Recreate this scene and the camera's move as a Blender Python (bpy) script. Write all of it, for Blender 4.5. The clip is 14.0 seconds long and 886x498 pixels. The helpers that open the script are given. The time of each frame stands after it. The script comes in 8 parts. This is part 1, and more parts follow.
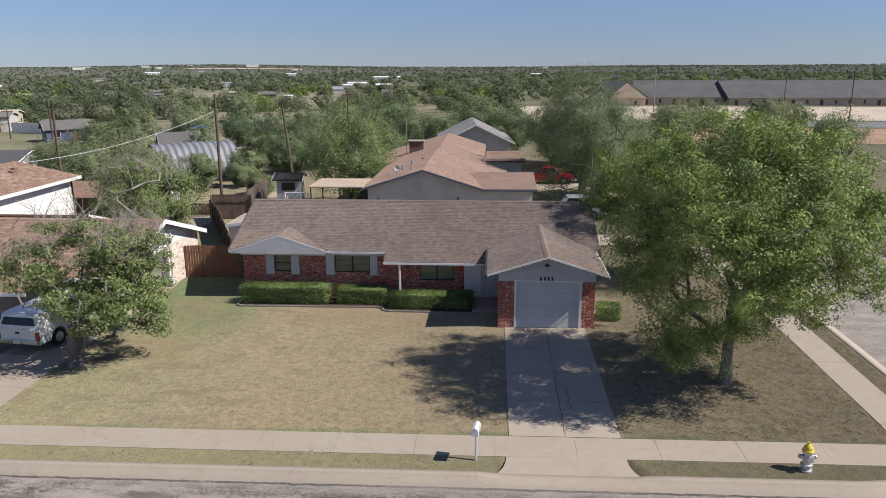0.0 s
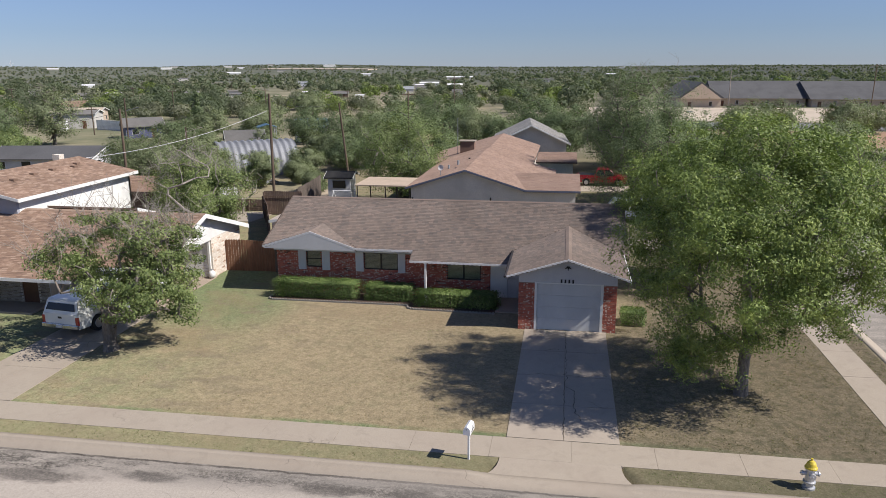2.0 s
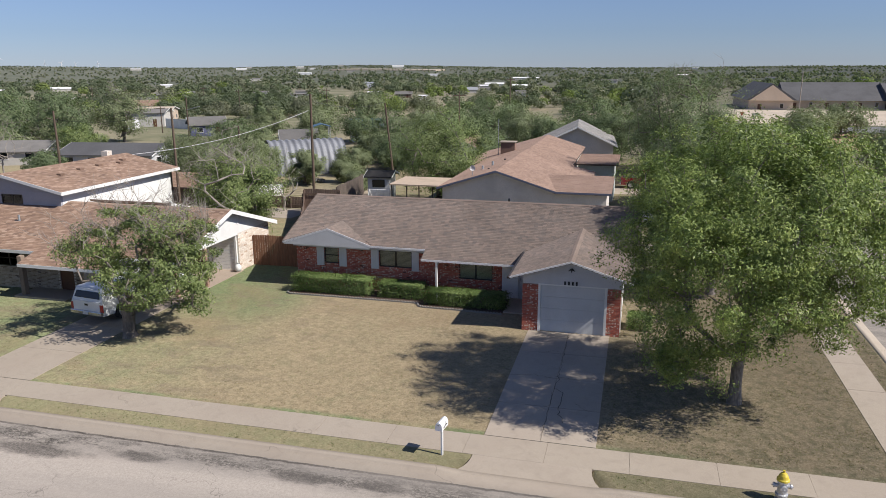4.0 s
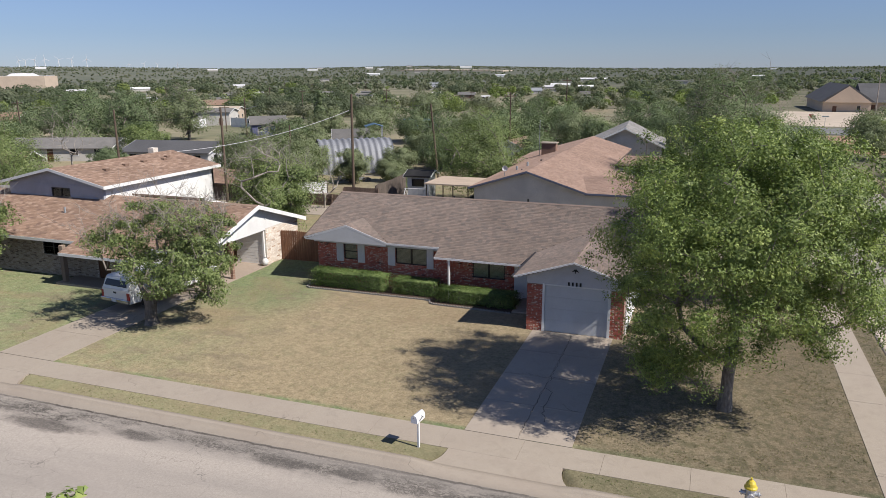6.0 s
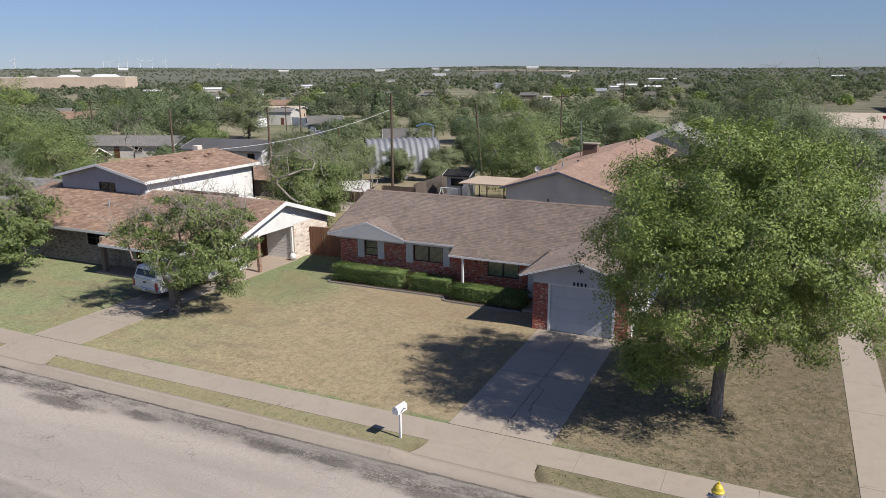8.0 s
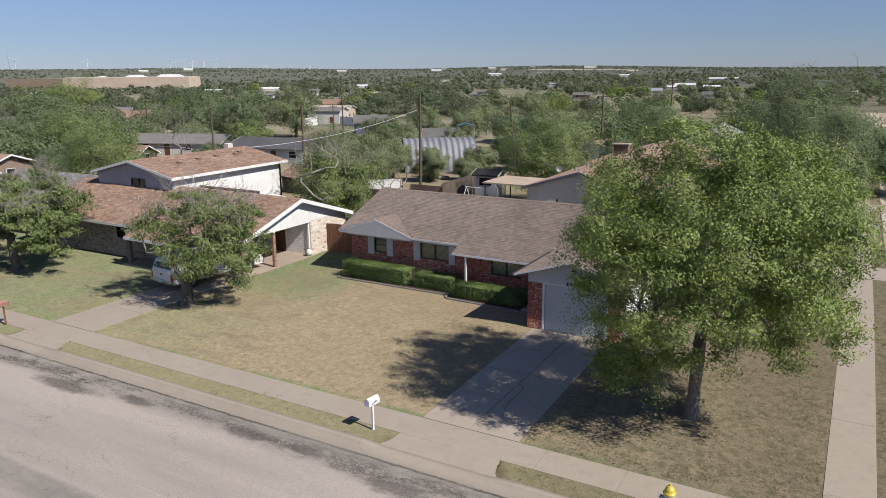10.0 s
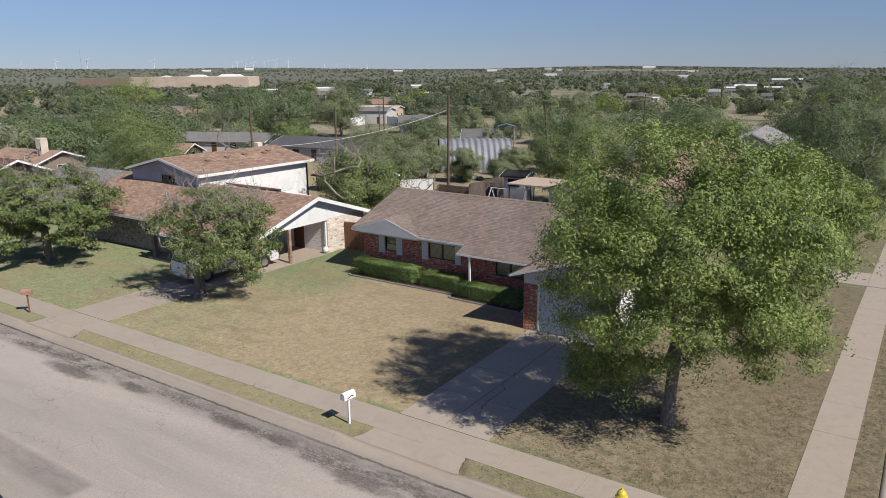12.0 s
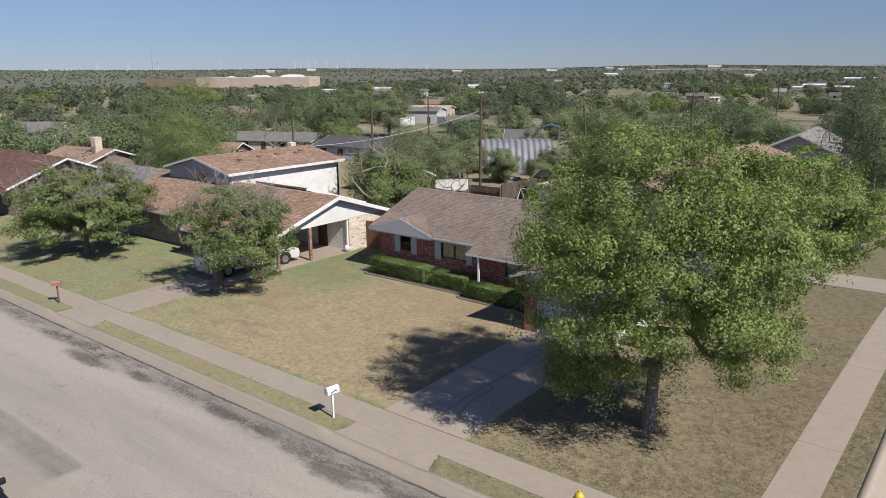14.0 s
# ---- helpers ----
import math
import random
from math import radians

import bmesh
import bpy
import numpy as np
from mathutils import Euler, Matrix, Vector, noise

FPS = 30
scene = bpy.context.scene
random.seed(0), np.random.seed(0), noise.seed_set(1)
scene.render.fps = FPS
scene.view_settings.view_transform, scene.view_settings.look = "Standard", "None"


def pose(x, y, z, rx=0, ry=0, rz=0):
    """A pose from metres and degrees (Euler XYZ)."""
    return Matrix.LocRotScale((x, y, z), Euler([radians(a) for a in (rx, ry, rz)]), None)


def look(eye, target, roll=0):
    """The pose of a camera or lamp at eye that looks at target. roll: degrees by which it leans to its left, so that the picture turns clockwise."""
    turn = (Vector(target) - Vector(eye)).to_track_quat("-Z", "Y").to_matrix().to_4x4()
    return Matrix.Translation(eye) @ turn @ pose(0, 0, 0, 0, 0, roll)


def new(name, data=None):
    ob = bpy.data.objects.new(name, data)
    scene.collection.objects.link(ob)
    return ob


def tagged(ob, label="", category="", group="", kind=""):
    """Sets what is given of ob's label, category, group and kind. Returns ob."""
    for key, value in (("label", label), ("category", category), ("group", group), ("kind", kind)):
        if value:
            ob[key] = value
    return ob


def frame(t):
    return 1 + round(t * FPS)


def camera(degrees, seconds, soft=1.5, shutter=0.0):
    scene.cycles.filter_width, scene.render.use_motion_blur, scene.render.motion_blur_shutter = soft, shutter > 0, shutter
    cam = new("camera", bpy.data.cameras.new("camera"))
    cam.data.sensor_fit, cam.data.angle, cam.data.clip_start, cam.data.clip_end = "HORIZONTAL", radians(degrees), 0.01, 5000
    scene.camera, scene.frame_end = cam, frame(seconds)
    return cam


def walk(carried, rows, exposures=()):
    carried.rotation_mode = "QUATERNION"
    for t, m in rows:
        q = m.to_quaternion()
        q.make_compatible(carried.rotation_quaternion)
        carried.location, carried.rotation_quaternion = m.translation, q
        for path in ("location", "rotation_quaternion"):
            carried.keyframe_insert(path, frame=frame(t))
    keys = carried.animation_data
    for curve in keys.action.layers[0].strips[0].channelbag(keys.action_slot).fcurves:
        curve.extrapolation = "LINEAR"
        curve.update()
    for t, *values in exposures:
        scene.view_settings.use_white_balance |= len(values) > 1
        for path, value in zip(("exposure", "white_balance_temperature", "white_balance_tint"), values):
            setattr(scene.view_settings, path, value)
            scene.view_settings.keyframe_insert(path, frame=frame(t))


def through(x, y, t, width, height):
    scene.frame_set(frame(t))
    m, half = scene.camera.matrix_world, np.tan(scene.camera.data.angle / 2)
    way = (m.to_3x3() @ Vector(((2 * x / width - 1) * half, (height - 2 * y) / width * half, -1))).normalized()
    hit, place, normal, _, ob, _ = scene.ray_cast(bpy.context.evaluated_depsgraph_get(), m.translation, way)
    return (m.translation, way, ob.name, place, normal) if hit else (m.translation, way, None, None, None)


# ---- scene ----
cam = camera(63.5, 14.0, soft=0.5)
PATH = [
    (0, (-1.102, -30.003, 11.186), (-1.238, -28.069, 10.694), -0.3),
    (0.5, (-0.619, -30.011, 11.174), (-0.804, -28.081, 10.683), -0.2),
    (1, (-0.103, -30.0, 11.181), (-0.338, -28.076, 10.69), -0.2),
    (1.5, (0.461, -29.98, 11.184), (0.178, -28.062, 10.693), -0.2),
    (2, (1.043, -29.946, 11.205), (0.713, -28.036, 10.714), -0.3),
    (2.5, (1.656, -29.907, 11.213), (1.282, -28.005, 10.722), -0.2),
    (3, (2.307, -29.859, 11.214), (1.889, -27.966, 10.725), -0.2),
    (5.5, (5.619, -29.532, 11.234), (4.985, -27.7, 10.746), -0.3),
    (6, (6.239, -29.423, 11.214), (5.562, -27.605, 10.728), -0.3),
    (6.5, (6.884, -29.307, 11.214), (6.164, -27.505, 10.728), -0.4),
    (7, (7.475, -29.189, 11.192), (6.714, -27.404, 10.707), -0.4),
    (7.5, (8.08, -29.043, 11.197), (7.278, -27.276, 10.713), -0.4),
    (8, (8.692, -28.924, 11.194), (7.852, -27.174, 10.71), -0.4),
    (10.5, (11.766, -27.884, 11.209), (10.761, -26.223, 10.726), -0.5),
    (11, (12.353, -27.652, 11.233), (11.317, -26.011, 10.751), -0.5),
    (11.5, (12.915, -27.351, 11.238), (11.848, -25.73, 10.756), -0.5),
    (12, (13.456, -27.106, 11.259), (12.358, -25.505, 10.777), -0.4),
    (12.5, (13.979, -26.837, 11.301), (12.85, -25.258, 10.819), -0.4),
    (13, (14.519, -26.492, 11.296), (13.356, -24.937, 10.814), -0.6),
    (13.5, (15.076, -26.178, 11.31), (13.881, -24.648, 10.828), -0.6),
    (14, (15.632, -25.901, 11.335), (14.407, -24.396, 10.854), -0.6),
]
walk(cam, [(t, look(eye, target, roll)) for t, eye, target, roll in PATH], [(0, 0.50), (8, 0.42), (14, 0.28)])

# ---- light: clear morning sun from the side street ----
SUN_TO = Vector((1.0, -0.17, 0.98)).normalized()
sun = new("sun", bpy.data.lights.new("sun", "SUN"))
sun.data.energy, sun.data.angle, sun.data.color = 4.2, radians(0.53), (1.0, 0.95, 0.89)
sun.matrix_world = look(SUN_TO * 60, (0, 0, 0))
world = bpy.data.worlds.new("sky")
scene.world = world
world.use_nodes = True
_nt = world.node_tree
_sky = _nt.nodes.new("ShaderNodeTexSky")
_sky.sky_type, _sky.sun_disc = "NISHITA", False
_sky.sun_elevation = math.asin(SUN_TO.z)
_sky.sun_rotation = math.atan2(SUN_TO.x, SUN_TO.y)
_sky.air_density, _sky.dust_density, _sky.ozone_density = 1.1, 0.0, 7.0
_sky.altitude = 0
_nt.nodes["Background"].inputs[1].default_value = 0.05
_tint = _nt.nodes.new("ShaderNodeMix")
_tint.data_type, _tint.blend_type = "RGBA", "MULTIPLY"
_tint.inputs[0].default_value, _tint.inputs[7].default_value = 1.0, (0.79, 0.93, 1.29, 1)
_pale = _nt.nodes.new("ShaderNodeHueSaturation")
_pale.inputs["Saturation"].default_value = 0.68
_nt.links.new(_sky.outputs[0], _pale.inputs["Color"])
_nt.links.new(_pale.outputs[0], _tint.inputs[6])
_nt.links.new(_tint.outputs[2], _nt.nodes["Background"].inputs[0])


# ---- small tools ----
def part(name, bm, material, parent=None, label="", smooth=False):
    """Links a bmesh as one mesh object."""
    me = bpy.data.meshes.new(name)
    bm.normal_update()
    bm.to_mesh(me)
    bm.free()
    if smooth:
        me.shade_smooth()
    me.materials.append(material)
    ob = new(name, me)
    ob.parent = parent
    if label:
        ob["label"] = label
    return ob


def raw(name, verts, faces, material, parent=None, label="", smooth=False):
    """Links arrays of vertices (n, 3) and equal faces (m, k) as one mesh object."""
    verts, faces = np.asarray(verts, np.float32), np.asarray(faces, np.int32)
    me = bpy.data.meshes.new(name)
    k = faces.shape[1]
    me.vertices.add(len(verts))
    me.vertices.foreach_set("co", verts.ravel())
    me.loops.add(faces.size)
    me.loops.foreach_set("vertex_index", faces.ravel())
    me.polygons.add(len(faces))
    me.polygons.foreach_set("loop_start", np.arange(0, faces.size, k, dtype=np.int32))
    me.update(calc_edges=True)
    if smooth:
        me.shade_smooth()
    else:
        me.shade_flat()
    me.materials.append(material)
    ob = new(name, me)
    ob.parent = parent
    if label:
        ob["label"] = label
    return ob


def thing(name, label, category, group="", kind="", at=(0, 0, 0), turn=0.0):
    ob = new(name)
    ob.empty_display_size = 0.2
    ob.matrix_basis = pose(*at, 0, 0, turn)
    return tagged(ob, label, category, group, kind)


def box(bm, x0, x1, y0, y1, z0, z1, bevel=0.0):
    made = bmesh.ops.create_cube(bm, size=1.0, matrix=Matrix.LocRotScale(((x0 + x1) / 2, (y0 + y1) / 2, (z0 + z1) / 2), None, (abs(x1 - x0), abs(y1 - y0), abs(z1 - z0))))
    if bevel:
        edges = list({e for v in made["verts"] for e in v.link_edges})
        bmesh.ops.bevel(bm, geom=edges, offset=bevel, segments=2, affect="EDGES", profile=0.5)
    return bm


def boxed(*dims, bevel=0.0):
    return box(bmesh.new(), *dims, bevel=bevel)


def slab(bm, corners, thick):
    """A flat plate: its top corners in order, and its thickness downwards."""
    top = [bm.verts.new(c) for c in corners]
    low = [bm.verts.new((c[0], c[1], c[2] - thick)) for c in corners]
    bm.faces.new(top)
    bm.faces.new(low[::-1])
    n = len(top)
    for i in range(n):
        bm.faces.new((top[(i + 1) % n], top[i], low[i], low[(i + 1) % n]))
    bmesh.ops.recalc_face_normals(bm, faces=bm.faces)
    return bm


def prism(bm, profile, axis, a, b):
    """A profile of (u, w) pulled along axis 'x' or 'y' from a to b."""
    put3 = (lambda u, w, s: (s, u, w)) if axis == "x" else (lambda u, w, s: (u, s, w))
    one = [bm.verts.new(put3(u, w, a)) for u, w in profile]
    two = [bm.verts.new(put3(u, w, b)) for u, w in profile]
    bm.faces.new(one)
    bm.faces.new(two[::-1])
    n = len(one)
    for i in range(n):
        bm.faces.new((one[i], two[i], two[(i + 1) % n], one[(i + 1) % n]))
    bmesh.ops.recalc_face_normals(bm, faces=bm.faces)
    return bm


def rod(bm, p, q, r0, r1=None, sides=8):
    """A tapered round bar from p to q."""
    p, q = Vector(p), Vector(q)
    d = q - p
    m = Matrix.Translation((p + q) / 2) @ d.to_track_quat("Z", "Y").to_matrix().to_4x4()
    bmesh.ops.create_cone(bm, cap_ends=True, segments=sides, radius1=r0, radius2=r0 if r1 is None else r1, depth=d.length, matrix=m)
    return bm


def wall(bm, u0, u1, w0, w1, face, deep, axis, holes=()):
    """An upright wall with openings through it. Along axis 'x' it fills y from face to face + deep; along 'y' it fills x so."""
    us = sorted({u0, u1, *[h[0] for h in holes], *[h[1] for h in holes]})
    ws = sorted({w0, w1, *[h[2] for h in holes], *[h[3] for h in holes]})
    for i in range(len(us) - 1):
        run = None
        for j in range(len(ws) - 1):
            uc, wc = (us[i] + us[i + 1]) / 2, (ws[j] + ws[j + 1]) / 2
            free = any(h[0] < uc < h[1] and h[2] < wc < h[3] for h in holes)
            if not free:
                run = (run[0] if run else ws[j], ws[j + 1])
            if run and (free or j == len(ws) - 2):
                if axis == "x":
                    box(bm, us[i], us[i + 1], face, face + deep, *run)
                else:
                    box(bm, face, face + deep, us[i], us[i + 1], *run)
                run = None
    bmesh.ops.remove_doubles(bm, verts=bm.verts, dist=0.0005)
    return bm


# ---- the lie of the land ----
def smooth01(a, b, v):
    v = min(1.0, max(0.0, (v - a) / (b - a)))
    return v * v * (3 - 2 * v)


KERB_X, KERB_Y, KERB_R = 13.5, -11.55, 4.5      # back of the kerb and its corner radius


def outside_block(x, y):
    """Metres past the back of the kerb (below 0: on the block)."""
    dx, dy = x - (KERB_X - KERB_R), (KERB_Y + KERB_R) - y
    if dx > 0 and dy > 0:
        return math.hypot(dx, dy) - KERB_R
    return max(x - KERB_X, KERB_Y - y)


def base(x, y):
    z = 0.008 * min(max(x, -40), 14) + 0.012 * min(0.0, max(y, -16))
    z -= 1.3 * smooth01(6, 40, y)
    r = math.hypot(x, y)
    z -= 2.2 * smooth01(60, 320, r)
    if r > 500:
        far = smooth01(500, 3600, r)
        bearing = math.degrees(math.atan2(-x, y))
        hill = 8 + 17 * math.exp(-((bearing - 21) / 11) ** 2) + 5 * math.exp(-((bearing + 12) / 9) ** 2)
        west = smooth01(28, 50, bearing)
        z += west * (20 * smooth01(1500, 3800, r) - 5 * smooth01(500, 900, r) * (1 - smooth01(1200, 2200, r)))
        z += far * (hill + 7 * noise.noise((x / 900, y / 900, 3)) + 5.0)
    return z


def land(x, y):
    """Height of the ground sheet: lower under the carriageways near the corner."""
    d = outside_block(x, y)
    z = base(x, y)
    if d > 0.02 and -22.4 < y < 124 and x < 23:
        z -= 0.24
    elif d <= 0.02 and y < -10.66:
        for a, c in ((-0.62, 2.97), (-21.32, -18.08), (-47.0, -42.0)):
            flare = 0.75 * smooth01(-10.75, -11.5, y)
            z -= 0.26 * smooth01(a - flare - 0.02, a + 0.1, x) * (1 - smooth01(c - 0.1, c + flare + 0.02, x))
    return z


# ---- materials ----
def material(name):
    m = bpy.data.materials.new(name)
    m.use_nodes = True
    return m, m.node_tree, m.node_tree.nodes["Principled BSDF"]


def node(nt, kind, **values):
    n = nt.nodes.new(kind)
    for key, v in values.items():
        n.inputs[key].default_value = v
    return n


def coords(nt, scale=(1, 1, 1)):
    geo = nt.nodes.new("ShaderNodeNewGeometry")
    mp = nt.nodes.new("ShaderNodeMapping")
    mp.inputs["Scale"].default_value = scale
    nt.links.new(geo.outputs["Position"], mp.inputs["Vector"])
    return mp.outputs[0]


def noise_of(nt, vec, scale, detail=4.0, rough=0.55, warp=0.0):
    n = node(nt, "ShaderNodeTexNoise", Scale=scale, Detail=detail, Roughness=rough, Distortion=warp)
    nt.links.new(vec, n.inputs["Vector"])
    return n.outputs["Fac"]


def ramp(nt, fac, stops):
    r = nt.nodes.new("ShaderNodeValToRGB")
    els = r.color_ramp.elements
    while len(els) < len(stops):
        els.new(0.5)
    for e, (p, c) in zip(els, stops):
        e.position, e.color = p, (*c, 1) if len(c) == 3 else c
    nt.links.new(fac, r.inputs[0])
    return r.outputs[0]


def mixed(nt, fac, a, b, how="MIX"):
    m = nt.nodes.new("ShaderNodeMix")
    m.data_type, m.blend_type = "RGBA", how
    for sock, v in ((m.inputs[0], fac), (m.inputs[6], a), (m.inputs[7], b)):
        if isinstance(v, (int, float)):
            sock.default_value = v
        elif isinstance(v, tuple):
            sock.default_value = (*v, 1)
        else:
            nt.links.new(v, sock)
    return m.outputs[2]


def bumped(nt, bsdf, fac, strength, distance):
    b = node(nt, "ShaderNodeBump", Strength=strength, Distance=distance)
    nt.links.new(fac, b.inputs["Height"])
    nt.links.new(b.outputs[0], bsdf.inputs["Normal"])


def g(v):
    return (v, v, v)


def weathered(name, color, var=0.25, grain=30.0, patch=0.8, rough=0.8, bump=0.3, depth=0.004, metal=0.0, stain=None, scale=(1, 1, 1)):
    """A surface with fine grain, broad patches and a little relief."""
    m, nt, b = material(name)
    v = coords(nt, scale)
    fine, broad = noise_of(nt, v, grain, 5), noise_of(nt, v, patch, 4, 0.6, 0.4)
    lo, hi = tuple(c * (1 - var) for c in color), tuple(min(0.9, c * (1 + var)) for c in color)
    col = ramp(nt, fine, [(0.3, lo), (0.7, hi)])
    col = mixed(nt, ramp(nt, broad, [(0.42, g(0)), (0.68, g(0.75))]), col, stain or tuple(c * (1 - var) * 0.85 for c in color))
    nt.links.new(col, b.inputs["Base Color"])
    b.inputs["Roughness"].default_value, b.inputs["Metallic"].default_value = rough, metal
    bumped(nt, b, fine, bump, depth)
    return m


def pieces(name, colors, rough=0.85, grain=40.0, bump=0.3, per_object=False, broad=0.5, specks=None):
    """Colour that differs from piece to piece (bricks, shingles, leaves of a fence)."""
    m, nt, b = material(name)
    src = nt.nodes.new("ShaderNodeObjectInfo" if per_object else "ShaderNodeNewGeometry")
    rnd = src.outputs["Random" if per_object else "Random Per Island"]
    n = len(colors)
    r = nt.nodes.new("ShaderNodeValToRGB")
    r.color_ramp.interpolation = "CONSTANT"
    els = r.color_ramp.elements
    while len(els) < n:
        els.new(0.5)
    at = 0.0
    total = sum(w for w, _ in colors)
    for e, (w, c) in zip(els, colors):
        e.position, e.color = at, (*c, 1)
        at += w / total
    nt.links.new(rnd, r.inputs[0])
    v = coords(nt)
    fine = noise_of(nt, v, grain, 5)
    shade = ramp(nt, fine, [(0.25, g(0.7)), (0.75, g(1.15))])
    col = mixed(nt, 1.0, r.outputs[0], shade, "MULTIPLY")
    if specks:
        dots = node(nt, "ShaderNodeTexVoronoi", Scale=8.5)
        nt.links.new(coords(nt, (1, 1, 1.5)), dots.inputs["Vector"])
        cell = nt.nodes.new("ShaderNodeSeparateColor")
        nt.links.new(dots.outputs["Color"], cell.inputs[0])
        fleck = mixed(nt, 1.0, ramp(nt, dots.outputs["Distance"], [(0.30, g(1)), (0.40, g(0))]), ramp(nt, cell.outputs[0], [(0.56, g(1)), (0.60, g(0))]), "MULTIPLY")
        col = mixed(nt, mixed(nt, 1.0, fleck, ramp(nt, fine, [(0.3, g(0.5)), (0.5, g(0.95))]), "MULTIPLY"), col, specks)
    wide = ramp(nt, noise_of(nt, v, broad, 4, 0.6, 0.5), [(0.3, g(0.82)), (0.7, g(1.08))])
    col = mixed(nt, 1.0, col, wide, "MULTIPLY")
    nt.links.new(col, b.inputs["Base Color"])
    b.inputs["Roughness"].default_value = rough
    b.inputs["Diffuse Roughness"].default_value = 1.0
    b.inputs["Specular IOR Level"].default_value = 0.2
    bumped(nt, b, fine, bump, 0.004)
    return m


def leafy(name, lo, mid, hi, gloss=0.6, through=0.3, spec=0.2, patch=0.9, single=0.45):
    """Leaves: colour from leaf to leaf and from clump to clump, light shining through them."""
    m, nt, b = material(name)
    rnd = nt.nodes.new("ShaderNodeNewGeometry").outputs["Random Per Island"]
    v = coords(nt)
    clump = noise_of(nt, v, patch, 3)
    mixv = nt.nodes.new("ShaderNodeMath")
    mixv.operation = "MULTIPLY_ADD"
    nt.links.new(rnd, mixv.inputs[0])
    mixv.inputs[1].default_value = single
    sub = nt.nodes.new("ShaderNodeMath")
    sub.operation = "MULTIPLY_ADD"
    nt.links.new(clump, sub.inputs[0])
    sub.inputs[1].default_value, sub.inputs[2].default_value = 1.1, -0.05 - single / 2
    nt.links.new(sub.outputs[0], mixv.inputs[2])
    col = ramp(nt, mixv.outputs[0], [(0.15, lo), (0.5, mid), (0.9, hi)])
    nt.links.new(col, b.inputs["Base Color"])
    b.inputs["Roughness"].default_value = gloss
    b.inputs["Specular IOR Level"].default_value = spec
    tr = nt.nodes.new("ShaderNodeBsdfTranslucent")
    nt.links.new(mixed(nt, 1.0, col, (1.0, 1.15, 0.55), "MULTIPLY"), tr.inputs[0])
    mx = nt.nodes.new("ShaderNodeMixShader")
    mx.inputs[0].default_value = through
    nt.links.new(b.outputs[0], mx.inputs[1])
    nt.links.new(tr.outputs[0], mx.inputs[2])
    nt.links.new(mx.outputs[0], nt.nodes["Material Output"].inputs[0])
    return m


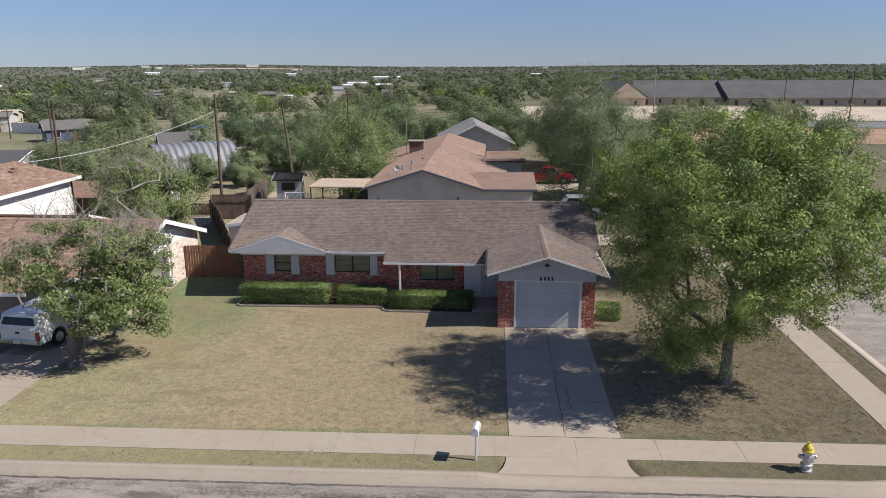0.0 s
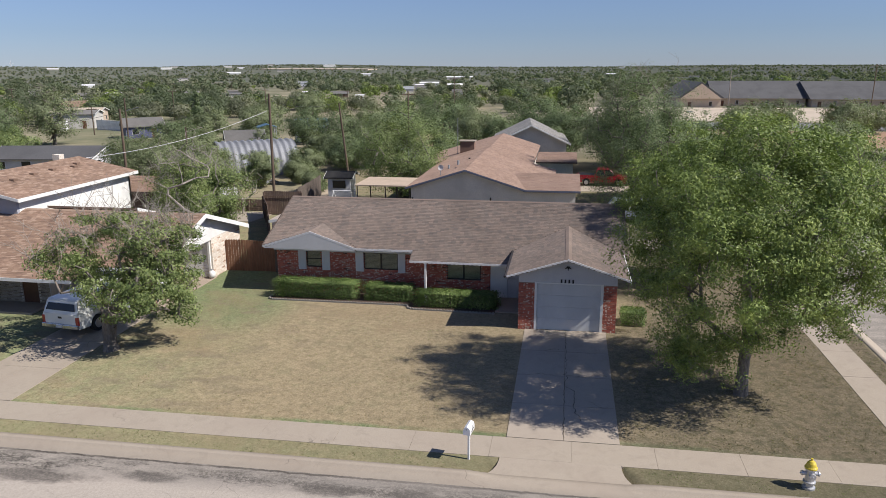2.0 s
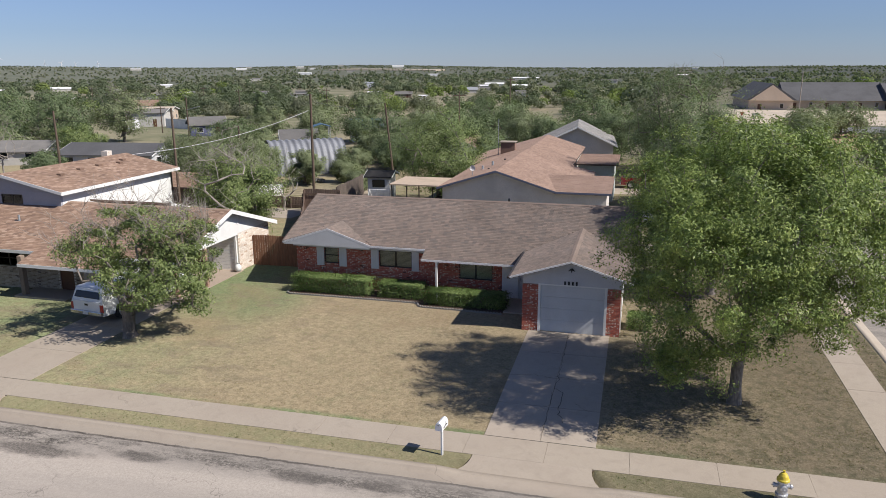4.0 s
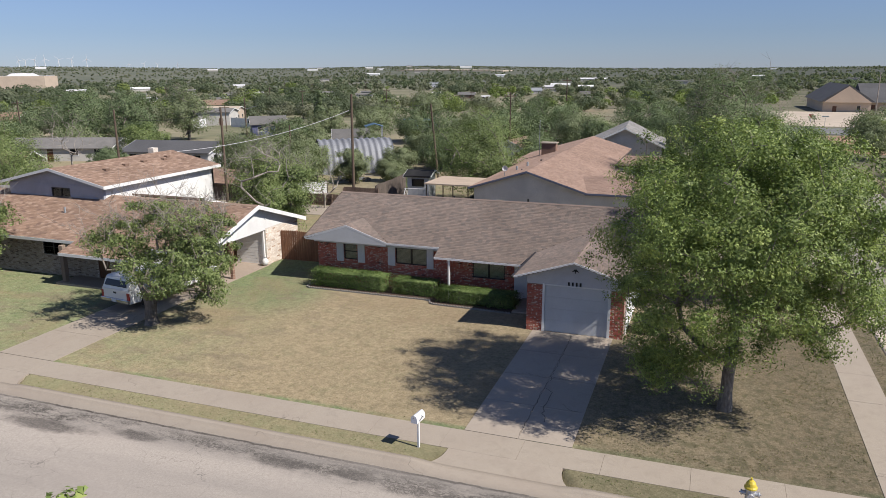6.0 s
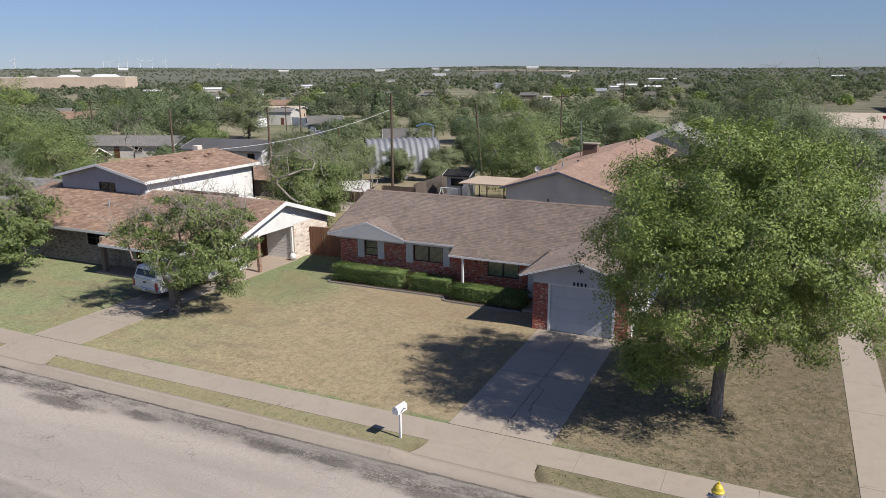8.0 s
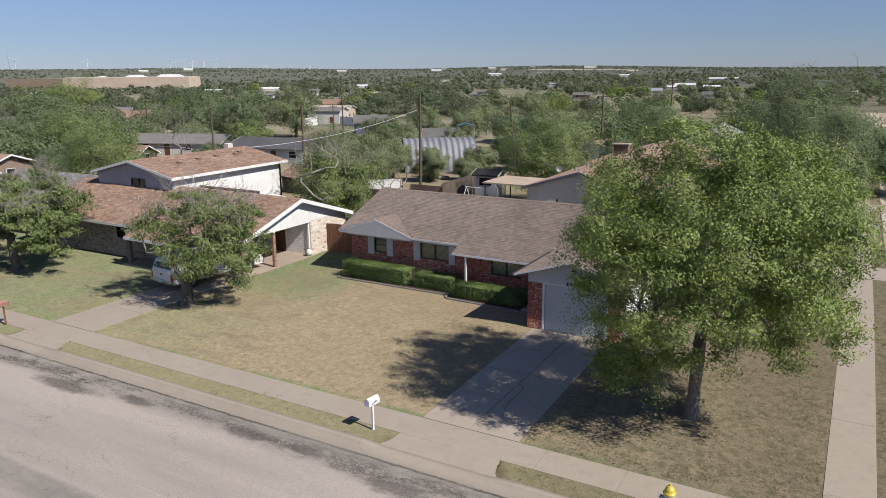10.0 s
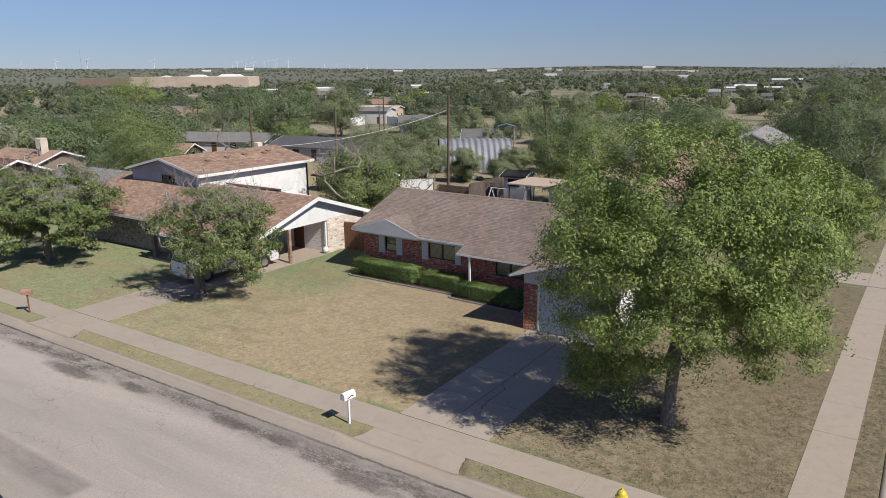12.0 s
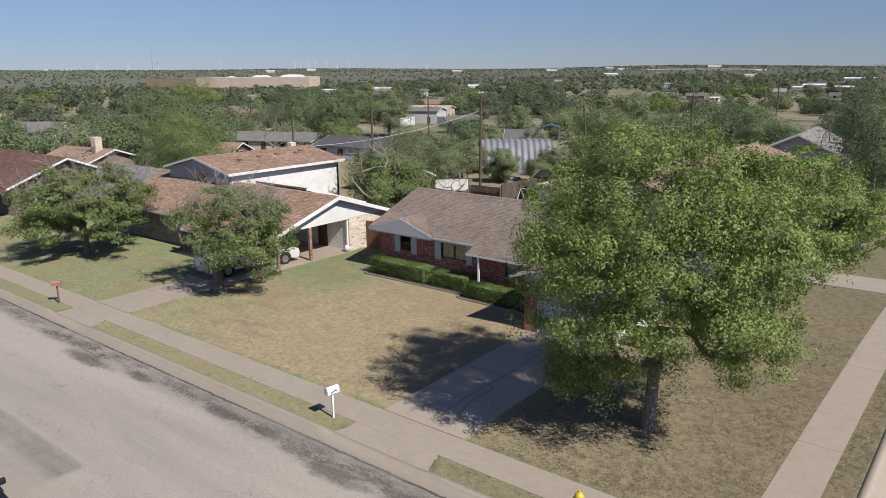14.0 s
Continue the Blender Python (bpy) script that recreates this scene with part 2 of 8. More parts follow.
def lawn_material():
    """The ground: dry lawn in front, greener by the drives, scrub and bare earth far off."""
    m, nt, b = material("ground")
    v = coords(nt)
    fine, mid, wide = noise_of(nt, v, 14, 6, 0.7), noise_of(nt, v, 1.1, 5, 0.65, 0.6), noise_of(nt, v, 0.16, 4, 0.6, 0.8)
    dry = ramp(nt, fine, [(0.2, (0.185, 0.146, 0.088)), (0.5, (0.275, 0.220, 0.138)), (0.8, (0.375, 0.305, 0.202))])
    green = ramp(nt, fine, [(0.25, (0.085, 0.112, 0.055)), (0.5, (0.15, 0.182, 0.09)), (0.78, (0.24, 0.268, 0.145))])
    sep = nt.nodes.new("ShaderNodeSeparateXYZ")
    nt.links.new(v, sep.inputs[0])

    def lerp_mask(sock, a, c):
        mr = node(nt, "ShaderNodeMapRange", **{"From Min": a, "From Max": c})
        mr.interpolation_type = "SMOOTHSTEP"
        nt.links.new(sock, mr.inputs[0])
        return mr.outputs[0]

    def op(kind, p, q):
        n = nt.nodes.new("ShaderNodeMath")
        n.operation, n.use_clamp = kind, True
        for s, w in zip(n.inputs, (p, q)):
            if isinstance(w, (int, float)):
                s.default_value = w
            else:
                nt.links.new(w, s)
        return n.outputs[0]
    patchy = ramp(nt, mid, [(0.5, g(0)), (0.75, g(0.2))])
    # watered grass: beside the neighbour's drive and round his lawn
    west = op("MULTIPLY", op("MULTIPLY", lerp_mask(sep.outputs[0], -10.5, -14.0), lerp_mask(sep.outputs[1], -4.0, 1.0)), lerp_mask(sep.outputs[1], 16.0, 10.0))
    lawn2 = op("MULTIPLY", lerp_mask(sep.outputs[0], -18.0, -21.5), lerp_mask(sep.outputs[1], 6.0, 2.0))
    strip2 = op("MULTIPLY", lerp_mask(sep.outputs[1], -9.05, -9.5), ramp(nt, noise_of(nt, v, 1.6, 5, 0.7), [(0.34, g(0.1)), (0.64, g(0.55))]))
    rim = op("MULTIPLY", op("MULTIPLY", lerp_mask(sep.outputs[1], -9.1, -9.35), lerp_mask(sep.outputs[1], -9.6, -9.45)), ramp(nt, noise_of(nt, v, 0.9, 4, 0.7), [(0.4, g(0.1)), (0.6, g(0.95))]))
    strip2 = op("MAXIMUM", strip2, rim)
    side = op("MULTIPLY", op("MULTIPLY", lerp_mask(sep.outputs[0], -9.0, -16.0), lerp_mask(sep.outputs[1], 0.0, -4.0)), ramp(nt, noise_of(nt, v, 0.8, 6, 0.7, 0.3), [(0.35, g(0.1)), (0.6, g(0.55))]))
    strip2 = op("MAXIMUM", strip2, side)
    yards = op("MULTIPLY", op("MULTIPLY", lerp_mask(sep.outputs[1], 8.5, 13.0), lerp_mask(sep.outputs[1], 60.0, 36.0)), ramp(nt, mid, [(0.35, g(0.75)), (0.6, g(0.1))]))
    strip2 = op("MAXIMUM", strip2, yards)
    green_mask = op("MAXIMUM", op("MAXIMUM", op("MULTIPLY", west, 0.95), op("MULTIPLY", lawn2, ramp(nt, mid, [(0.3, g(0.95)), (0.75, g(0.55))]))), op("MAXIMUM", patchy, strip2))
    col = mixed(nt, green_mask, dry, green)
    tuft = ramp(nt, noise_of(nt, v, 4.5, 5, 0.7), [(0.3, g(0.72)), (0.5, g(1.0)), (0.7, g(1.2))])
    col = mixed(nt, 1.0, col, tuft, "MULTIPLY")
    earth = ramp(nt, wide, [(0.50, g(0)), (0.66, g(0.5))])
    col = mixed(nt, earth, col, mixed(nt, fine, (0.17, 0.12, 0.075), (0.30, 0.22, 0.14)))
    # worn brown and grey spots on the front lawn
    worn = op("MULTIPLY", lerp_mask(sep.outputs[0], -6.0, -13.0), ramp(nt, noise_of(nt, coords(nt, (0.6, 1.2, 1)), 0.75, 6, 0.7, 0.4), [(0.50, g(0)), (0.62, g(0.6))]))
    col = mixed(nt, worn, col, mixed(nt, fine, (0.115, 0.09, 0.06), (0.24, 0.195, 0.14)))
    # thin browned turf round the corner lot
    bare = op("MULTIPLY", lerp_mask(sep.outputs[0], 2.0, 4.5), lerp_mask(sep.outputs[1], 40, 30))
    col = mixed(nt, op("MULTIPLY", bare, ramp(nt, mid, [(0.3, g(0.25)), (0.65, g(0.75))])), col, ramp(nt, fine, [(0.3, (0.085, 0.068, 0.045)), (0.5, (0.18, 0.148, 0.098)), (0.72, (0.30, 0.25, 0.17))]))
    clump = noise_of(nt, v, 3.4, 4, 0.6, 0.5)
    col = mixed(nt, op("MULTIPLY", op("MAXIMUM", bare, 0.25), ramp(nt, clump, [(0.47, g(0)), (0.62, g(0.6))])), col, (0.105, 0.10, 0.055))
    col = mixed(nt, op("MULTIPLY", lerp_mask(sep.outputs[1], -10.55, -10.7), ramp(nt, mid, [(0.3, g(0.3)), (0.7, g(0.6))])), col, mixed(nt, fine, (0.115, 0.108, 0.056), (0.265, 0.235, 0.142)))
    reach = nt.nodes.new("ShaderNodeVectorMath")
    reach.operation = "LENGTH"
    nt.links.new(v, reach.inputs[0])
    far = op("MAXIMUM", lerp_mask(sep.outputs[1], 40, 90), lerp_mask(reach.outputs["Value"], 75, 120))
    scrub = ramp(nt, noise_of(nt, v, 0.035, 8, 0.7, 0.6), [(0.33, (0.105, 0.110, 0.068)), (0.48, (0.165, 0.158, 0.10)), (0.58, (0.235, 0.205, 0.14)), (0.74, (0.37, 0.31, 0.23))])
    col = mixed(nt, far, col, scrub)
    vfar = lerp_mask(reach.outputs["Value"], 400, 850)
    brush = ramp(nt, noise_of(nt, v, 0.012, 9, 0.75, 0.4), [(0.33, (0.085, 0.092, 0.068)), (0.50, (0.125, 0.128, 0.095)), (0.62, (0.18, 0.168, 0.125)), (0.74, (0.36, 0.31, 0.245))])
    bush = ramp(nt, noise_of(nt, v, 0.05, 6, 0.8), [(0.42, g(0)), (0.56, g(0.85))])
    brush = mixed(nt, bush, brush, (0.075, 0.083, 0.062))
    col = mixed(nt, vfar, col, brush)
    nt.links.new(col, b.inputs["Base Color"])
    b.inputs["Roughness"].default_value = 0.95
    b.inputs["Specular IOR Level"].default_value = 0.15
    b.inputs["Diffuse Roughness"].default_value = 1.0
    bumped(nt, b, fine, 0.6, 0.03)
    return m


def concrete_material(name, color=(0.395, 0.335, 0.268)):
    m, nt, b = material(name)
    v = coords(nt)
    fine, mid, wide = noise_of(nt, v, 45, 6, 0.7), noise_of(nt, v, 2.2, 6, 0.7, 0.8), noise_of(nt, v, 0.35, 4, 0.6, 0.8)
    col = ramp(nt, fine, [(0.3, tuple(c * 0.82 for c in color)), (0.7, tuple(c * 1.12 for c in color))])
    col = mixed(nt, ramp(nt, mid, [(0.5, g(0)), (0.75, g(0.5))]), col, tuple(c * 0.66 for c in color))
    col = mixed(nt, ramp(nt, wide, [(0.4, g(0)), (0.7, g(0.5))]), col, (color[0] * 0.85, color[1] * 0.82, color[2] * 0.82))
    crack = node(nt, "ShaderNodeTexVoronoi", Scale=0.42)
    crack.feature = "DISTANCE_TO_EDGE"
    warp = nt.nodes.new("ShaderNodeVectorMath")
    warp.operation = "ADD"
    nz = node(nt, "ShaderNodeTexNoise", Scale=1.3, Detail=6.0)
    nt.links.new(v, nz.inputs["Vector"])
    nt.links.new(v, warp.inputs[0])
    nt.links.new(nz.outputs["Color"], warp.inputs[1])
    nt.links.new(warp.outputs[0], crack.inputs["Vector"])
    line = ramp(nt, crack.outputs["Distance"], [(0.0, g(1)), (0.006, g(0))])
    keep = ramp(nt, noise_of(nt, v, 0.5, 2), [(0.58, g(0)), (0.64, g(0.6))])
    col = mixed(nt, mixed(nt, 1.0, line, keep, "MULTIPLY"), col, (0.09, 0.08, 0.065))
    nt.links.new(col, b.inputs["Base Color"])
    b.inputs["Roughness"].default_value = 0.9
    b.inputs["Specular IOR Level"].default_value = 0.25
    bumped(nt, b, fine, 0.25, 0.003)
    return m


def map_to(nt, sock, a, c):
    mr = node(nt, "ShaderNodeMapRange", **{"From Min": a, "From Max": c})
    nt.links.new(sock, mr.inputs[0])
    return mr.outputs[0]


def asphalt_material():
    """Old chip-sealed street: bleached, patched, cracked, darker along the gutter."""
    m, nt, b = material("asphalt")
    v = coords(nt)
    fine = noise_of(nt, v, 60, 5, 0.8)
    along = coords(nt, (0.22, 1.0, 1.0))
    streak, wide = noise_of(nt, along, 0.9, 6, 0.65, 0.6), noise_of(nt, v, 0.25, 5, 0.6, 0.7)
    col = ramp(nt, fine, [(0.25, (0.315, 0.275, 0.235)), (0.75, (0.52, 0.455, 0.386))])
    col = mixed(nt, 1.0, col, ramp(nt, noise_of(nt, v, 13.0, 6, 0.85), [(0.3, g(0.78)), (0.5, g(1.0)), (0.68, g(1.18))]), "MULTIPLY")
    col = mixed(nt, ramp(nt, streak, [(0.58, g(0)), (0.78, g(0.4))]), col, (0.24, 0.21, 0.18))
    col = mixed(nt, ramp(nt, wide, [(0.5, g(0)), (0.75, g(0.5))]), col, (0.43, 0.365, 0.31))
    sep = nt.nodes.new("ShaderNodeSeparateXYZ")
    nt.links.new(v, sep.inputs[0])
    # loose grey chippings and worn tar along the gutter
    edge = noise_of(nt, coords(nt, (0.35, 1, 1)), 0.9, 5, 0.6)
    wob = node(nt, "ShaderNodeMath")
    wob.operation = "MULTIPLY_ADD"
    nt.links.new(edge, wob.inputs[0])
    wob.inputs[1].default_value = 0.9
    nt.links.new(sep.outputs[1], wob.inputs[2])
    grit = ramp(nt, noise_of(nt, v, 16.0, 5, 0.85), [(0.38, g(0.15)), (0.56, g(1))])
    band = ramp(nt, map_to(nt, wob.outputs[0], -12.95, -11.45), [(0.0, g(0)), (0.12, g(0.25)), (0.4, g(0.8)), (0.95, g(0.8))])
    col = mixed(nt, mixed(nt, 1.0, band, mixed(nt, 0.5, grit, ramp(nt, noise_of(nt, coords(nt, (0.4, 1, 1)), 1.6, 5, 0.7), [(0.35, g(0)), (0.6, g(1))])), "MULTIPLY"), col, (0.19, 0.172, 0.15))
    core = ramp(nt, map_to(nt, wob.outputs[0], -12.75, -11.75), [(0.0, g(0)), (0.25, g(0.9)), (0.7, g(0.9)), (1.0, g(0.25))])
    tar = ramp(nt, noise_of(nt, coords(nt, (0.22, 0.75, 1)), 1.25, 7, 0.72, 0.2), [(0.46, g(0)), (0.53, g(1))])
    chips = ramp(nt, noise_of(nt, coords(nt, (0.7, 1, 1)), 8.0, 7, 0.85), [(0.42, g(0.05)), (0.52, g(1))])
    tar = mixed(nt, 1.0, mixed(nt, 1.0, tar, mixed(nt, 1.0, chips, mixed(nt, 0.4, grit, g(1.0)), "MULTIPLY"), "MULTIPLY"), core, "MULTIPLY")
    col = mixed(nt, tar, col, (0.05, 0.044, 0.038))
    # larger tarred repairs
    for px, py, rx, ry in ((-14.3, -13.35, 2.3, 0.42), (-10.6, -12.95, 1.3, 0.3), (-5.2, -12.85, 1.3, 0.33), (-2.9, -12.75, 0.9, 0.3), (0.9, -13.2, 1.6, 0.4), (4.6, -12.8, 1.8, 0.35)):
        off = nt.nodes.new("ShaderNodeMapping")
        off.inputs["Location"].default_value = (-px / rx, -py / ry, 0)
        off.inputs["Scale"].default_value = (1 / rx, 1 / ry, 0)
        nt.links.new(v, off.inputs["Vector"])
        far_off = nt.nodes.new("ShaderNodeVectorMath")
        far_off.operation = "LENGTH"
        nt.links.new(off.outputs[0], far_off.inputs[0])
        rag = node(nt, "ShaderNodeMath")
        rag.operation = "MULTIPLY_ADD"
        nt.links.new(noise_of(nt, coords(nt, (0.5, 1, 1)), 2.6, 6, 0.75), rag.inputs[0])
        rag.inputs[1].default_value = 1.5
        nt.links.new(far_off.outputs["Value"], rag.inputs[2])
        spot = ramp(nt, map_to(nt, rag.outputs[0], 1.0, 2.0), [(0.25, g(0.85)), (0.75, g(0))])
        col = mixed(nt, mixed(nt, 1.0, spot, mixed(nt, 0.45, grit, g(1.0)), "MULTIPLY"), col, (0.075, 0.066, 0.058))
    # dark patch strip down the middle, ending square, and pale scrapes beside it
    strip = mixed(nt, 1.0, ramp(nt, map_to(nt, sep.outputs[1], -19.4, -17.0), [(0.0, g(0)), (0.30, g(0.2)), (0.5, g(1)), (0.74, g(1)), (0.82, g(0))]), ramp(nt, map_to(nt, sep.outputs[0], -5.4, -6.0), [(0.0, g(0)), (0.5, g(1))]), "MULTIPLY")
    strip = mixed(nt, 1.0, strip, ramp(nt, noise_of(nt, coords(nt, (0.25, 1, 1)), 1.2, 6, 0.7), [(0.25, g(0.15)), (0.6, g(0.75))]), "MULTIPLY")
    col = mixed(nt, strip, col, (0.15, 0.14, 0.128))
    scrape = ramp(nt, noise_of(nt, coords(nt, (0.12, 1.6, 1)), 1.4, 5, 0.6, 0.1), [(0.62, g(0)), (0.70, g(0.6))])
    col = mixed(nt, mixed(nt, 1.0, scrape, ramp(nt, map_to(nt, sep.outputs[1], -18.0, -14.4), [(0.0, g(0)), (0.3, g(1)), (0.8, g(1)), (1.0, g(0))]), "MULTIPLY"), col, (0.50, 0.45, 0.39))
    # earth gathered in the joint along the gutter
    thin = node(nt, "ShaderNodeMath")
    thin.operation = "MULTIPLY_ADD"
    nt.links.new(noise_of(nt, v, 2.5, 5, 0.75), thin.inputs[0])
    thin.inputs[1].default_value = 0.22
    nt.links.new(sep.outputs[1], thin.inputs[2])
    seam = ramp(nt, map_to(nt, thin.outputs[0], -12.10, -11.94), [(0.0, g(0)), (0.3, g(0.9)), (0.6, g(0.9)), (0.85, g(0))])
    col = mixed(nt, mixed(nt, 1.0, seam, ramp(nt, noise_of(nt, coords(nt, (0.3, 1, 1)), 2.5, 6, 0.8), [(0.34, g(0.25)), (0.52, g(0.95))]), "MULTIPLY"), col, (0.05, 0.042, 0.035))
    tracks = ramp(nt, noise_of(nt, coords(nt, (0.05, 0.42, 1)), 1.0, 4, 0.5, 0.3), [(0.48, g(0)), (0.68, g(0.4))])
    col = mixed(nt, tracks, col, (0.24, 0.215, 0.19))
    crack = node(nt, "ShaderNodeTexVoronoi", Scale=0.75)
    crack.feature = "DISTANCE_TO_EDGE"
    warp = nt.nodes.new("ShaderNodeVectorMath")
    warp.operation = "ADD"
    nz = node(nt, "ShaderNodeTexNoise", Scale=1.1, Detail=7.0)
    nt.links.new(v, nz.inputs["Vector"])
    nt.links.new(v, warp.inputs[0])
    nt.links.new(nz.outputs["Color"], warp.inputs[1])
    nt.links.new(warp.outputs[0], crack.inputs["Vector"])
    line = ramp(nt, crack.outputs["Distance"], [(0.0, g(1)), (0.008, g(0))])
    keep = ramp(nt, noise_of(nt, v, 0.3, 3), [(0.47, g(0)), (0.62, g(0.55))])
    col = mixed(nt, mixed(nt, 1.0, line, keep, "MULTIPLY"), col, (0.05, 0.045, 0.04))
    nt.links.new(col, b.inputs["Base Color"])
    b.inputs["Roughness"].default_value = 0.92
    b.inputs["Specular IOR Level"].default_value = 0.25
    bumped(nt, b, fine, 0.5, 0.006)
    return m


M_GROUND = lawn_material()
M_CONC = concrete_material("concrete")
M_DRIVE = concrete_material("drive_concrete", (0.415, 0.352, 0.285))
M_ASPH = asphalt_material()
M_BRICK = pieces("red_brick", [(30, (0.55, 0.165, 0.11)), (24, (0.60, 0.195, 0.13)), (16, (0.46, 0.135, 0.095)), (9, (0.58, 0.27, 0.19)), (3, (0.62, 0.44, 0.34)), (3, (0.17, 0.08, 0.06))], specks=(0.78, 0.66, 0.55))
M_MORTAR = weathered("mortar", (0.36, 0.24, 0.19), grain=25)
M_CREAM = pieces("cream_brick", [(30, (0.72, 0.64, 0.55)), (25, (0.67, 0.58, 0.49)), (20, (0.77, 0.70, 0.62)), (7, (0.52, 0.38, 0.29)), (4, (0.40, 0.27, 0.20))], specks=(0.60, 0.47, 0.36))
M_MORTAR2 = weathered("pale_mortar", (0.70, 0.63, 0.55), grain=25)
M_SHINGLE = pieces("shingles", [(10, (0.225, 0.180, 0.153)), (10, (0.246, 0.194, 0.163)), (10, (0.206, 0.166, 0.143)), (8, (0.268, 0.206, 0.171)), (5, (0.186, 0.155, 0.137))], 0.95, 60)
M_SHINGLE2 = pieces("brown_shingles", [(10, (0.268, 0.177, 0.128)), (10, (0.296, 0.200, 0.147)), (8, (0.236, 0.155, 0.115)), (6, (0.345, 0.243, 0.182)), (3, (0.20, 0.133, 0.102))], 0.95, 60)
M_SHINGLE3 = pieces("tan_shingles", [(10, (0.36, 0.245, 0.188)), (10, (0.385, 0.265, 0.205)), (8, (0.335, 0.225, 0.17))], 0.95, 60)
M_DECK = weathered("roof_felt", (0.11, 0.08, 0.065), grain=50)
M_WHITE = weathered("white_paint", (0.80, 0.79, 0.76), 0.05, 25, 0.7, 0.6, 0.1, 0.002)
M_GREYPAINT = weathered("grey_siding_paint", (0.58, 0.575, 0.57), 0.06, 20, 0.5, 0.6, 0.1, 0.002)
M_GDOOR = weathered("garage_door_paint", (0.60, 0.61, 0.62), 0.05, 20, 0.6, 0.5, 0.1, 0.002)
M_LILAC = weathered("bluish_grey_paint", (0.60, 0.595, 0.605), 0.05, 20, 0.5, 0.6, 0.1, 0.002)
M_TRIM = weathered("trim_paint", (0.72, 0.70, 0.70), 0.06, 20, 0.8, 0.6, 0.1, 0.002)
M_WOODF = weathered("cedar_fence", (0.235, 0.115, 0.065), 0.3, 12, 1.5, 0.85, 0.4, 0.006, scale=(1, 1, 0.15))
M_OLDWOOD = weathered("grey_fence", (0.14, 0.11, 0.09), 0.35, 12, 1.2, 0.9, 0.5, 0.006, scale=(1, 1, 0.15))
M_POLE = weathered("pole_wood", (0.12, 0.085, 0.06), 0.3, 15, 1.5, 0.9, 0.4, 0.006, scale=(1, 1, 0.1))
M_BARK = weathered("bark", (0.21, 0.18, 0.152), 0.4, 14, 2.0, 0.95, 0.9, 0.03, scale=(1, 1, 0.35))
M_DEADWOOD = weathered("dead_wood", (0.32, 0.28, 0.24), 0.25, 14, 2.0, 0.95, 0.5, 0.01)
M_LEAF = leafy("broad_leaves", (0.062, 0.092, 0.028), (0.195, 0.258, 0.072), (0.40, 0.45, 0.138), 0.5, 0.22, 0.3, 1.3, 0.34)
# the next two leaf colours have their blue raised to paint in haze
M_LEAF2 = leafy("grey_green_leaves", (0.105, 0.128, 0.07), (0.228, 0.26, 0.146), (0.335, 0.365, 0.22), 0.7, 0.3, 0.1, 0.5, 0.3)
M_LEAF3 = leafy("dark_leaves", (0.072, 0.098, 0.05), (0.172, 0.216, 0.116), (0.265, 0.31, 0.175), 0.7, 0.3, 0.1, 0.5, 0.3)
M_HEDGE = leafy("hedge_leaves", (0.06, 0.095, 0.03), (0.15, 0.215, 0.065), (0.38, 0.45, 0.18), 0.5, 0.3, 0.3)
M_LEAF4 = leafy("garden_leaves", (0.078, 0.11, 0.037), (0.185, 0.236, 0.083), (0.35, 0.395, 0.165), 0.5, 0.3, 0.3)
# distance haze is put into the next two colours: paler and bluer
M_FARLEAF = leafy("hazy_olive_scrub_leaves", (0.125, 0.137, 0.094), (0.205, 0.215, 0.15), (0.33, 0.325, 0.24), 0.9, 0.4, 0.03, 0.06, 0.1)
M_FARLEAF2 = leafy("hazy_green_scrub_leaves", (0.085, 0.104, 0.066), (0.142, 0.168, 0.108), (0.225, 0.245, 0.165), 0.9, 0.4, 0.03, 0.06, 0.1)
M_FARLEAF3 = leafy("yellow_green_scrub_leaves", (0.14, 0.175, 0.06), (0.215, 0.265, 0.095), (0.30, 0.34, 0.14), 0.9, 0.4, 0.03, 0.06, 0.1)
M_DARKGLASS, _nt2, _b2 = material("window_glass")
_b2.inputs["Base Color"].default_value = (0.02, 0.022, 0.025, 1)
_b2.inputs["Roughness"].default_value = 0.06
_b2.inputs["Transmission Weight"].default_value = 0.0
M_BRONZE = weathered("bronze_aluminium", (0.035, 0.03, 0.026), 0.2, 30, 1, 0.45)
M_BLIND = weathered("blinds", (0.66, 0.60, 0.47), 0.1, 20, 1, 0.8)
M_BLACK = weathered("black_paint", (0.015, 0.015, 0.016), 0.2, 30, 1, 0.5)
# near-black: stands in for shade indoors, also colours dark roofs and lids
M_DARK = weathered("dark_paint_and_room_shade", (0.03, 0.028, 0.026), 0.2, 10, 1, 0.9)
M_STEEL = weathered("galvanised_steel", (0.36, 0.37, 0.385), 0.14, 8, 0.6, 0.68, 0.1, 0.002, 0.35)

# ---- ground, street, walks ----
def axis_lines(fine, reach=4600.0):
    out = sorted(set(fine))
    step, v = 1.5, out[-1]
    while v < reach:
        v += step
        out.append(v)
        step *= 1.10
    step, v = 1.5, out[0]
    while v > -reach:
        v -= step
        out.insert(0, v)
        step *= 1.10
    return out


_gx = axis_lines([22.95, 23.05, *np.arange(-60, -22.6, 1.5), *np.arange(-22.4, -17.2, 0.2), *np.arange(-16.5, -2.0, 1.5), *np.arange(-1.6, 4.0, 0.16), *np.arange(4.5, 8.5, 1.0), *np.arange(8.5, 14.6, 0.3), 13.48, 13.55, *np.arange(15, 30, 1.5)])
_gy = axis_lines([-22.45, -22.35, *np.arange(-30, -13, 1.5), *np.arange(-12.8, -11.7, 0.2), *np.arange(-11.6, -10.62, 0.07), *np.arange(-10.6, -6.5, 0.2), -11.54, *np.arange(-6.0, 70, 1.5)])
